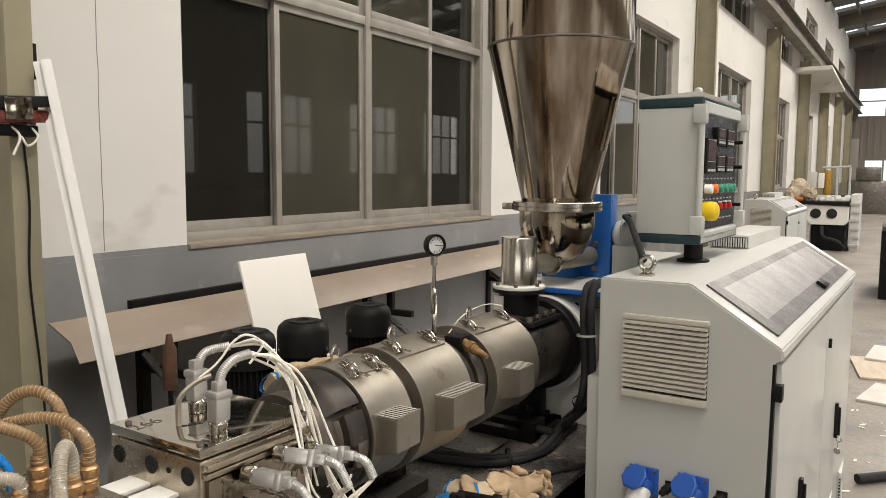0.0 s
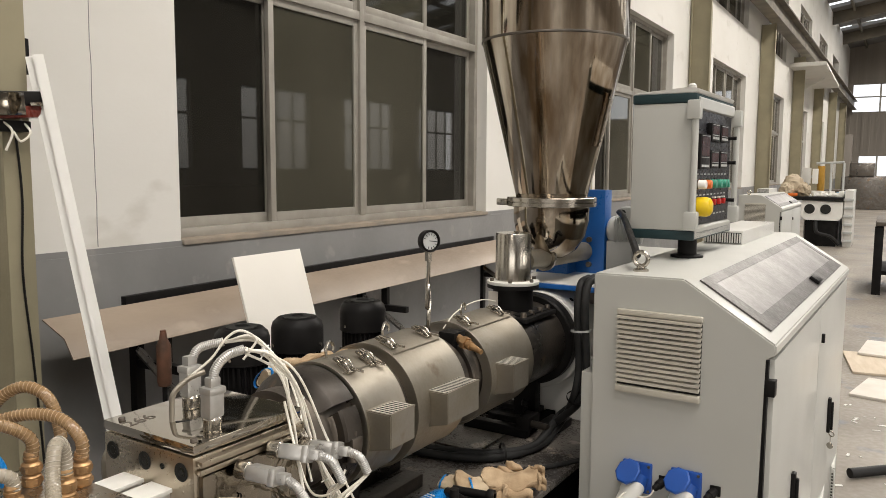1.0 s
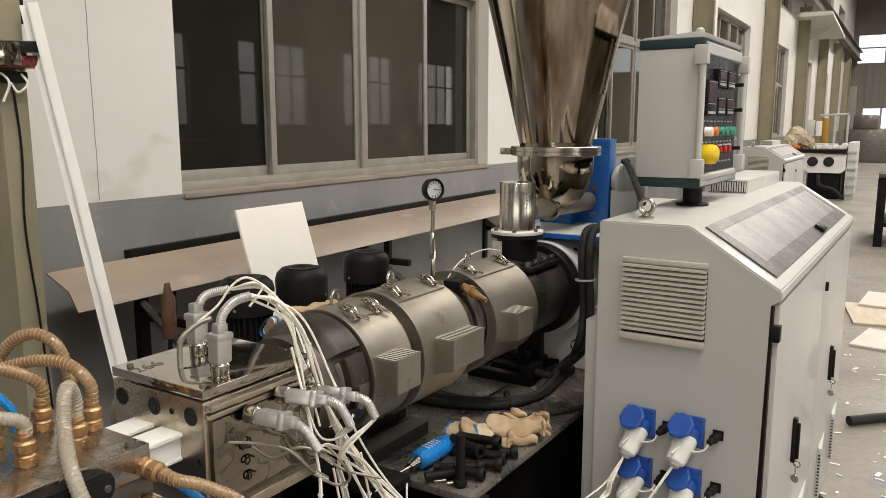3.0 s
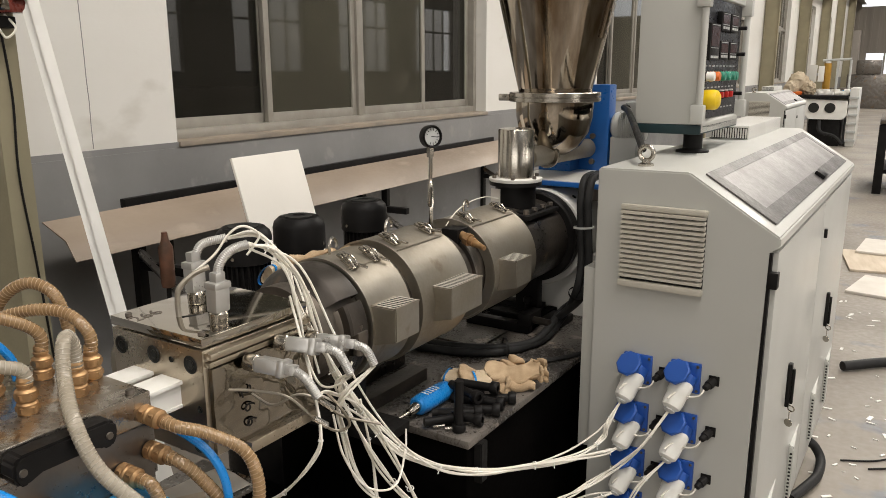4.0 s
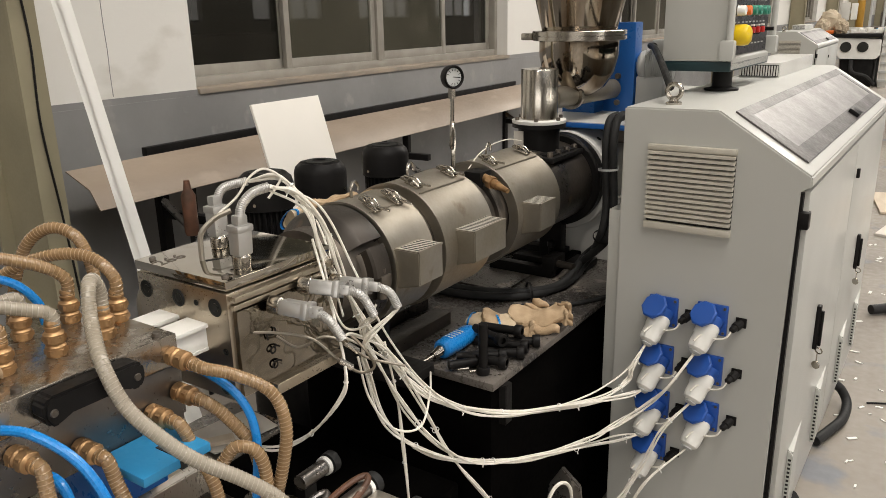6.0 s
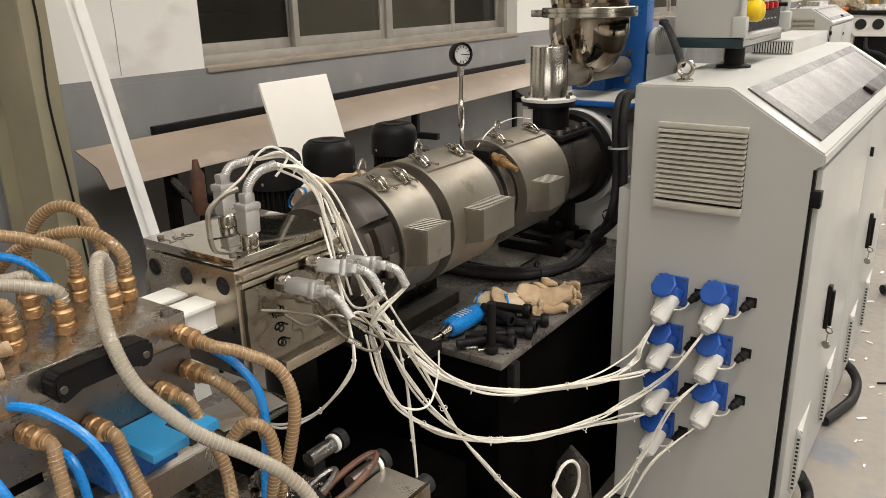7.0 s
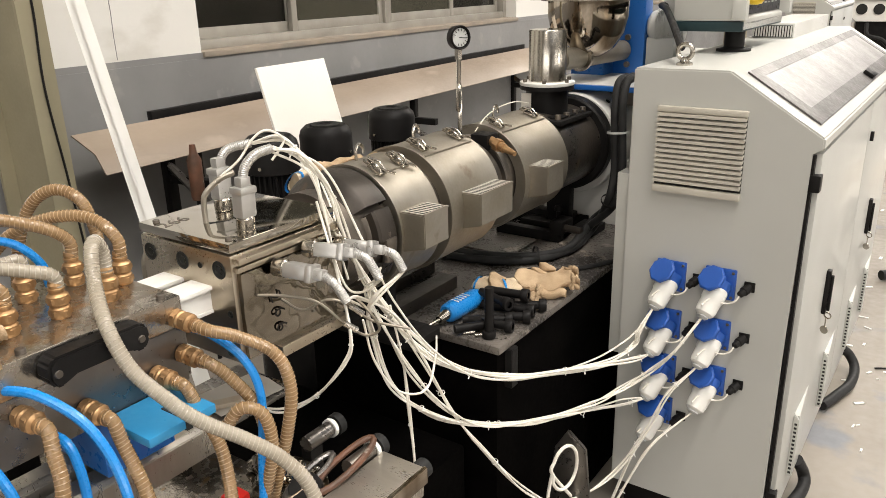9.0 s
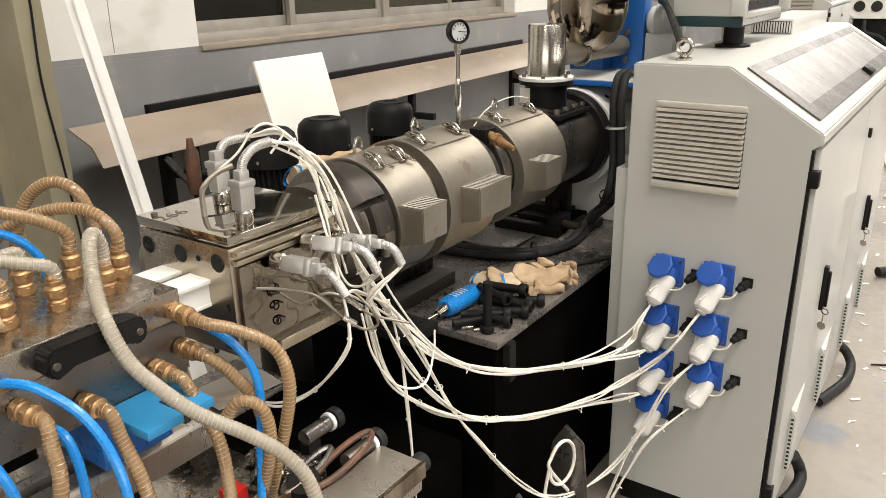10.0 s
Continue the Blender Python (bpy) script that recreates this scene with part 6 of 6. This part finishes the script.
# ---- along the wall ----
rack = thing("pipe_rack", (-2.68, 3.4, 0), "dark steel rack standing against the grey wall", "rack")
part("top_rail", box(-2.765, -2.735, 1.97, 5.40, 0.985, 1.022, 0.003), M_BLACK, rack)
for y in (2.0, 3.6, 5.2):
    part("post", box(-2.765, -2.725, y, y + 0.045, 0.0, 0.985, 0.002), M_BLACK, rack)
    part("arm", box(-2.725, -2.42, y + 0.006, y + 0.04, 0.72, 0.755, 0.002), M_BLACK, rack)
    bm = bmesh.new()
    sweep([Vector((-2.745, y + 0.02, 0.80)), Vector((-2.36, y - 0.03, 0.60))], 0.017, 6, bm)
    part("brace", bm, M_CALSIDE, rack)
sheet = thing("folded_sheet", (-2.62, 3.3, 0.755), "long brown dusty folded metal sheet lying on the rack", "metal sheet")
out_line = [(-2.725, 0.988), (-2.722, 0.992), (-2.595, 0.935), (-2.548, 0.862), (-2.552, 0.860), (-2.599, 0.931)]
part("sheet", prism(out_line, "y", 1.60, 5.6), M_PLANK, sheet)
for y in (2.02, 3.62, 5.22):
    part("rest", box(-2.60, -2.56, y, y + 0.03, 0.755, 0.87, 0.002), M_BLACK, sheet)

board = thing("leaning_board", (-2.2, 2.45, 0.0), "plain white board leaning against the rack", "board")
bm = box(-0.012, 0.0, -0.206, 0.206, 0.0, 1.238, 0.002)
bmesh.ops.transform(bm, matrix=Matrix.Translation((-2.0, 2.40, 0.0)) @ Matrix.Rotation(radians(-16.5), 4, "Y"), verts=bm.verts)
part("sheet", bm, M_BOARD, board)

pole = thing("white_batten", (-1.95, 1.62, 0), "long white plastic angle batten leaning on the column", "batten")
a, b = Vector((-2.049, 1.498, 0.0)), Vector((-2.485, 1.436, 1.900))
d = (b - a).normalized()
side = d.cross(Vector((0.83, -0.55, 0))).normalized()
nrm = side.cross(d)
for name, off, wd, dp in (("inner_flange", 0.0, 0.022, 0.004), ("web", 0.022, 0.004, 0.020), ("outer_flange", 0.026, 0.028, 0.022)):
    bm = bmesh.new()
    q = [a + side * off, a + side * (off + wd), a + side * (off + wd) + nrm * dp, a + side * off + nrm * dp]
    vs = [bm.verts.new(p) for p in q] + [bm.verts.new(p + (b - a)) for p in q]
    for f in ((0, 1, 2, 3), (7, 6, 5, 4), (0, 4, 5, 1), (1, 5, 6, 2), (2, 6, 7, 3), (3, 7, 4, 0)):
        bm.faces.new([vs[k] for k in f])
    part(name, bm, M_WHITEPL, pole)

lamp = thing("warning_lamp", (-2.47, 1.35, 1.73), "burgundy and black lamp housing taped to the column", "lamp")
t = Matrix.Translation((-2.47, 1.36, 1.745)) @ Matrix.Rotation(radians(4), 4, "X")
part("lens", box(-0.03, 0.035, -0.165, 0.125, -0.045, -0.004, 0.012, None, t), M_BURGUNDY, lamp, "burgundy translucent lower shell")
part("housing", box(-0.035, 0.038, -0.16, 0.12, -0.004, 0.040, 0.012, None, t), M_BLACK, lamp)
part("tape", box(-0.001, 0.0405, -0.055, 0.035, -0.036, 0.036, 0.004, None, t), M_FOIL, lamp, "silver tape")
part("latch", box(0.036, 0.044, 0.05, 0.10, -0.008, 0.004, 0.002, None, t), M_BRUSHED, lamp)
part("latch", box(0.036, 0.044, -0.13, -0.08, -0.012, 0.0, 0.002, None, t), M_BRUSHED, lamp)
for pts in ([(-2.47, 1.28, 1.70), (-2.46, 1.25, 1.66), (-2.46, 1.27, 1.61), (-2.465, 1.25, 1.57)], [(-2.47, 1.33, 1.70), (-2.45, 1.36, 1.66), (-2.455, 1.34, 1.60)], [(-2.47, 1.40, 1.70), (-2.45, 1.42, 1.66), (-2.455, 1.39, 1.63), (-2.46, 1.37, 1.66)]):
    part("wire", tube(pts, 0.004, 6), M_CREAM, lamp)
part("bracket", box(-2.505, -2.46, 1.29, 1.43, 1.66, 1.695, 0.004), M_BLACK, lamp)
single("column_cable", tube([(-2.50, 1.40, 1.67), (-2.497, 1.41, 1.45), (-2.498, 1.40, 1.2), (-2.496, 1.42, 0.9), (-2.497, 1.44, 0.55), (-2.495, 1.45, 0.2), (-2.47, 1.47, 0.025)], 0.004, 6), M_BLACK, (-2.497, 1.41, 0.02), "thin black cable running down the column", "cable")
ext = thing("grease_gun", (-2.47, 1.93, 0.0), "rusty red cylinder hanging at the rack", "cylinder")
part("tube", lathe([(0, 0.70), (0.024, 0.70), (0.028, 0.715), (0.028, 0.86), (0.016, 0.885), (0.011, 0.92), (0, 0.92)], (-2.47, 1.93, 0), steps=20), M_RUST, ext)
part("stand", rod((-2.47, 1.93, 0.0), (-2.47, 1.93, 0.705), 0.010, 10), M_BLACK, ext)

# pale box in the dark room, seen through the open casement
single("pale_cabinet", box(-4.6, -4.0, 3.3, 4.4, 0.0, 1.42, 0.01), M_MOTORGREY, (-4.3, 3.85, 0), "pale cabinet standing in the unlit room", "cabinet")

# stain below the sill and cracks in the plaster
single("drip_stain", prism([(0, 0), (0.05, 0.0), (0.042, -0.10), (0.03, -0.22), (0.012, -0.20)], "x", -2.7878, -2.7872), M_SILL, (-2.7878, 4.18, 1.19), "brown drip stain below the sill", "stain").matrix_world = Matrix.Translation((-2.7878 + 2.7878 - 2.7872, 4.18, 1.19))
crack = bmesh.new()
pts = [Vector((-2.7995, 1.90 + 0.004 * noise.noise(Vector((0, k * 0.7, 0))), 1.23 + 0.09 * k)) for k in range(22)]
sweep(pts, 0.0016, 4, crack)
single("plaster_crack", crack, M_DADO, (-2.7995, 1.9, 1.23), "fine vertical crack in the white plaster", "crack")

# ---- far end of the line ----
c2 = copy_thing(cabinet, pose(-1.185, 9.65, 0, 0, 0, -1.5))
tagged(c2, "light grey electrical cabinet of the second machine")

puller = thing("haul_off_machine", (-1.15, 17.9, 0), "white and black machine with round openings standing by the wall", "machine")
part("panel", prism([(-1.53, 0.62), (-1.45, 0.54), (-0.83, 0.54), (-0.76, 0.62), (-0.76, 0.92), (-1.53, 0.95)], "y", 17.5, 18.0, 0.008), M_WHITEPL, puller, "white front panel")
# Dark discs on the closed panel stand for the shade inside round openings.
for x in (-1.37, -1.07):
    part("opening", lathe([(0, 0.012), (0.10, 0.012), (0.10, 0)], (x, 17.495, 0.77), (0, -1, 0), 24), M_VENTDARK, puller)
part("base", box(-1.45, -0.86, 17.6, 19.2, 0.0, 0.54, 0.01), M_BLACK, puller)
part("top", box(-1.95, -0.76, 17.45, 19.0, 0.95, 1.02, 0.01), M_BLACK, puller)
part("leg", box(-1.92, -1.82, 17.6, 17.7, 0, 0.95, 0.004), M_ORANGE, puller)
part("hose", tube([(-1.25, 17.55, 0.5), (-1.2, 17.35, 0.3), (-0.95, 17.35, 0.22), (-0.80, 17.45, 0.06)], 0.04, 8), M_RUBBER, puller)
for k in range(9):
    x = -1.42 + 0.075 * k
    single("plastic_offcut", box(-0.05, 0.05, -0.14, 0.14, 0, 0.04 + 0.035 * ((k * 7) % 3), 0.006), M_WHITEPL, (0, 0, 0), "white plastic offcut lying on the machine", "offcut", "offcuts on the machine").matrix_world = pose(x, 17.9 + 0.1 * (k % 3), 1.022, 0, 0, 25 * (k % 4))
side = thing("side_cabinet", (-0.68, 17.8, 0), "white ribbed machine casing beside the black machine", "machine casing")
part("body", box(-0.74, -0.58, 17.6, 19.2, 0.0, 1.16, 0.01), M_CABTOP, side)
for k in range(6):
    part("rib", box(-0.75, -0.57, 17.57, 17.6, 0.1 + 0.17 * k, 0.15 + 0.17 * k, 0.004), M_MOTORGREY, side)
bm = bmesh.new()
bmesh.ops.create_icosphere(bm, subdivisions=3, radius=0.1)
for v in bm.verts:
    v.co = Vector((v.co.x * 1.5, v.co.y, max(0, v.co.z * 0.6 + 0.03))) + 0.03 * noise.noise_vector(v.co * 14)
    v.co.z = max(0, v.co.z)
single("blue_rag", bm, M_BLUEBLOCK, (0, 0, 0), "crumpled blue cloth lying on the black machine", "cloth").matrix_world = pose(-0.85, 18.4, 1.02, 0, 0, 20)

sack = thing("material_sack", (-1.72, 17.8, 1.02), "tan woven material sacks heaped on the black machine", "sack")
for (x, y, z), s in (((-1.74, 17.9, 1.24), 0.21), ((-1.52, 17.8, 1.14), 0.14), ((-1.85, 17.7, 1.13), 0.15)):
    bm = bmesh.new()
    bmesh.ops.create_icosphere(bm, subdivisions=4, radius=s)
    for v in bm.verts:
        n = v.co.normalized()
        v.co = Vector((v.co.x, v.co.y, v.co.z * 1.15)) + n * (0.035 * noise.noise(n * 3 + Vector((x, y, z))) + 0.02 * noise.noise(n * 9 + Vector((z, x, y))))
        v.co += Vector((x, y, z))
        v.co.z = max(v.co.z, 1.021)
    part("bag", bm, M_SACK, sack)
part("orange_cloth", box(-1.86, -1.62, 17.58, 17.68, 1.02, 1.09, 0.03), M_ORANGE, sack)

post = thing("yellow_post", (-1.25, 18.8, 0), "yellow painted pipe post", "post")
part("pipe", rod((-1.27, 18.8, 0), (-1.27, 18.8, 1.66), 0.075, 16), M_AMBER, post)
gate = thing("pipe_portal", (-1.0, 18.2, 0), "white pipe portal above the black machine", "pipe frame")
for x in (-1.05, -0.81):
    part("upright", rod((x, 18.3, 0), (x, 18.3, 1.72), 0.025, 12), M_MOTORGREY, gate)
part("bar", rod((-1.34, 18.3, 1.715), (-0.80, 18.3, 1.74), 0.024, 12), M_MOTORGREY, gate)
ebox = thing("switch_box", (-1.45, 18.3, 0), "pale switch box on a thin post", "switch box")
part("body", box(-1.60, -1.44, 18.3, 18.42, 1.28, 1.62, 0.008), M_CABTOP, ebox)
part("post", rod((-1.50, 18.36, 0), (-1.50, 18.36, 1.28), 0.03, 10), M_MOTORGREY, ebox)
part("side_body", box(-1.41, -1.30, 18.3, 18.42, 1.28, 1.60, 0.008), M_WHITEPL, ebox)
part("link", box(-1.44, -1.41, 18.34, 18.38, 1.4, 1.46), M_MOTORGREY, ebox)

can = thing("wall_canopy", (-2.2, 25.0, 4.25), "white slab canopy fixed to the wall between columns", "canopy")
part("slab", prism([(-2.40, 4.25), (-1.50, 4.25), (-1.50, 4.36), (-2.40, 4.36)], "y", 22.2, 28.4, 0.02), M_WALL, can)
part("bracket", prism([(-2.40, 3.9), (-2.34, 3.9), (-1.7, 4.25), (-2.40, 4.25)], "y", 25.2, 25.3), M_WALL, can)

bench = thing("black_bench", (0.4, 11.2, 0), "black steel work bench with grey drawer", "bench")
part("top", box(-0.12, 1.6, 10.9, 12.4, 0.87, 0.92, 0.01), M_BARREL, bench)
for x in (-0.08, 1.5):
    for y in (10.98, 12.3):
        part("leg", box(x - 0.05, x + 0.05, y - 0.05, y + 0.05, 0, 0.86, 0.004), M_BLACK, bench)
part("drawer", box(0.02, 0.7, 10.92, 11.5, 0.50, 0.86, 0.01), M_CAB, bench)
part("shelf", box(-0.06, 1.5, 11.0, 12.3, 0.25, 0.30, 0.004), M_BLACK, bench)
far = thing("far_machine", (-0.6, 36, 0), "dark cluttered machines near the end wall", "machine")
part("body", box(-1.6, 0.1, 35.5, 38, 0, 1.35, 0.05), M_CALSIDE, far)
part("hood", box(-1.3, -0.4, 35.4, 36.8, 1.35, 1.9, 0.05), M_CALSIDE, far)
part("cabinet", box(-2.6, -1.4, 39.5, 40.3, 0.0, 3.2, 0.03), M_FARWALL, far)
part("table", box(-2.3, -0.9, 30.2, 31.4, 0.8, 0.9, 0.02), M_BARREL, far)
for x in (-2.2, -1.0):
    part("leg", box(x - 0.05, x + 0.05, 30.7, 30.8, 0, 0.8), M_BLACK, far)
pt = thing("drain_pipe", (-2.55, 33, 0), "white drain pipe along the wall", "pipe")
part("pipe", rod((-2.55, 33, 0), (-2.55, 33, 7.5), 0.14, 12), M_WALL, pt)

# ---- on the floor by the cabinet ----
for pts in ([(-0.017, 1.26, 0.1), (0.011, 1.278, 0.07), (0.037, 1.257, 0.03), (0.041, 1.127, 0.025), (0.011, 0.999, 0.025), (-0.018, 0.9, 0.025)], [(-0.005, 0.355, 0.12), (0.01, 0.398, 0.06), (0.021, 0.38, 0.03), (0.016, 0.308, 0.025), (0, 0.242, 0.025)]):
    single("floor_hose", tube(pts, 0.018, 12), M_RUBBER, pts[-1], "thick grey black hose from under the cabinet to the floor", "hose", "cabinet hoses", MACHINE)
single("floor_hose", tube([(0.0, 2.4, 0.03), (0.25, 2.62, 0.03), (0.6, 2.66, 0.03), (1.2, 2.6, 0.03)], 0.025, 12), M_RUBBER, (0.25, 2.62, 0), "black hose lying across the concrete floor", "hose", "", MACHINE)
for (x, y, w, d, z, turn), m in (((0.35, 6.95, 1.2, 0.75, 0.0, 8), M_WOOD), ((0.5, 7.35, 1.3, 0.6, 0.022, -6), M_PAPER), ((0.30, 6.0, 0.9, 0.55, 0.0, -12), M_PAPER), ((0.55, 6.3, 0.8, 0.4, 0.015, 20), M_WOOD)):
    single("plywood_sheet", box(-w / 2, w / 2, -d / 2, d / 2, 0.0, 0.018, 0.002), m, (0, 0, 0), "pale sheet of board lying on the floor", "board", "sheets on the floor").matrix_world = pose(x, y, z + 0.001, 0, 0, turn)
single("thin_wire", tube([(0.10, 1.35, 0.005), (0.25, 1.45, 0.005), (0.45, 1.75, 0.005), (0.62, 1.80, 0.005), (0.5, 1.55, 0.006), (0.2, 1.33, 0.005)], 0.004, 6), M_BLACK, (0.2, 1.4, 0), "thin dark wire curled on the floor", "wire", "", MACHINE)
scr = bmesh.new()
for k in range(170):
    x, y, s = rnd.uniform(-0.22, 1.0), rnd.uniform(1.8, 5.6), rnd.uniform(0.005, 0.024)
    t = Matrix.Translation((x, y, 0.0015)) @ Matrix.Rotation(rnd.uniform(0, 6.3), 4, "Z")
    box(-s, s, -s * rnd.uniform(0.2, 0.5), s * 0.3, 0, 0.003, 0, scr, t)
single("plastic_scraps", scr, M_WHITEPL, (0.2, 3.4, 0), "white plastic shavings scattered on the concrete floor", "scraps", "", IDENT, "stuff")
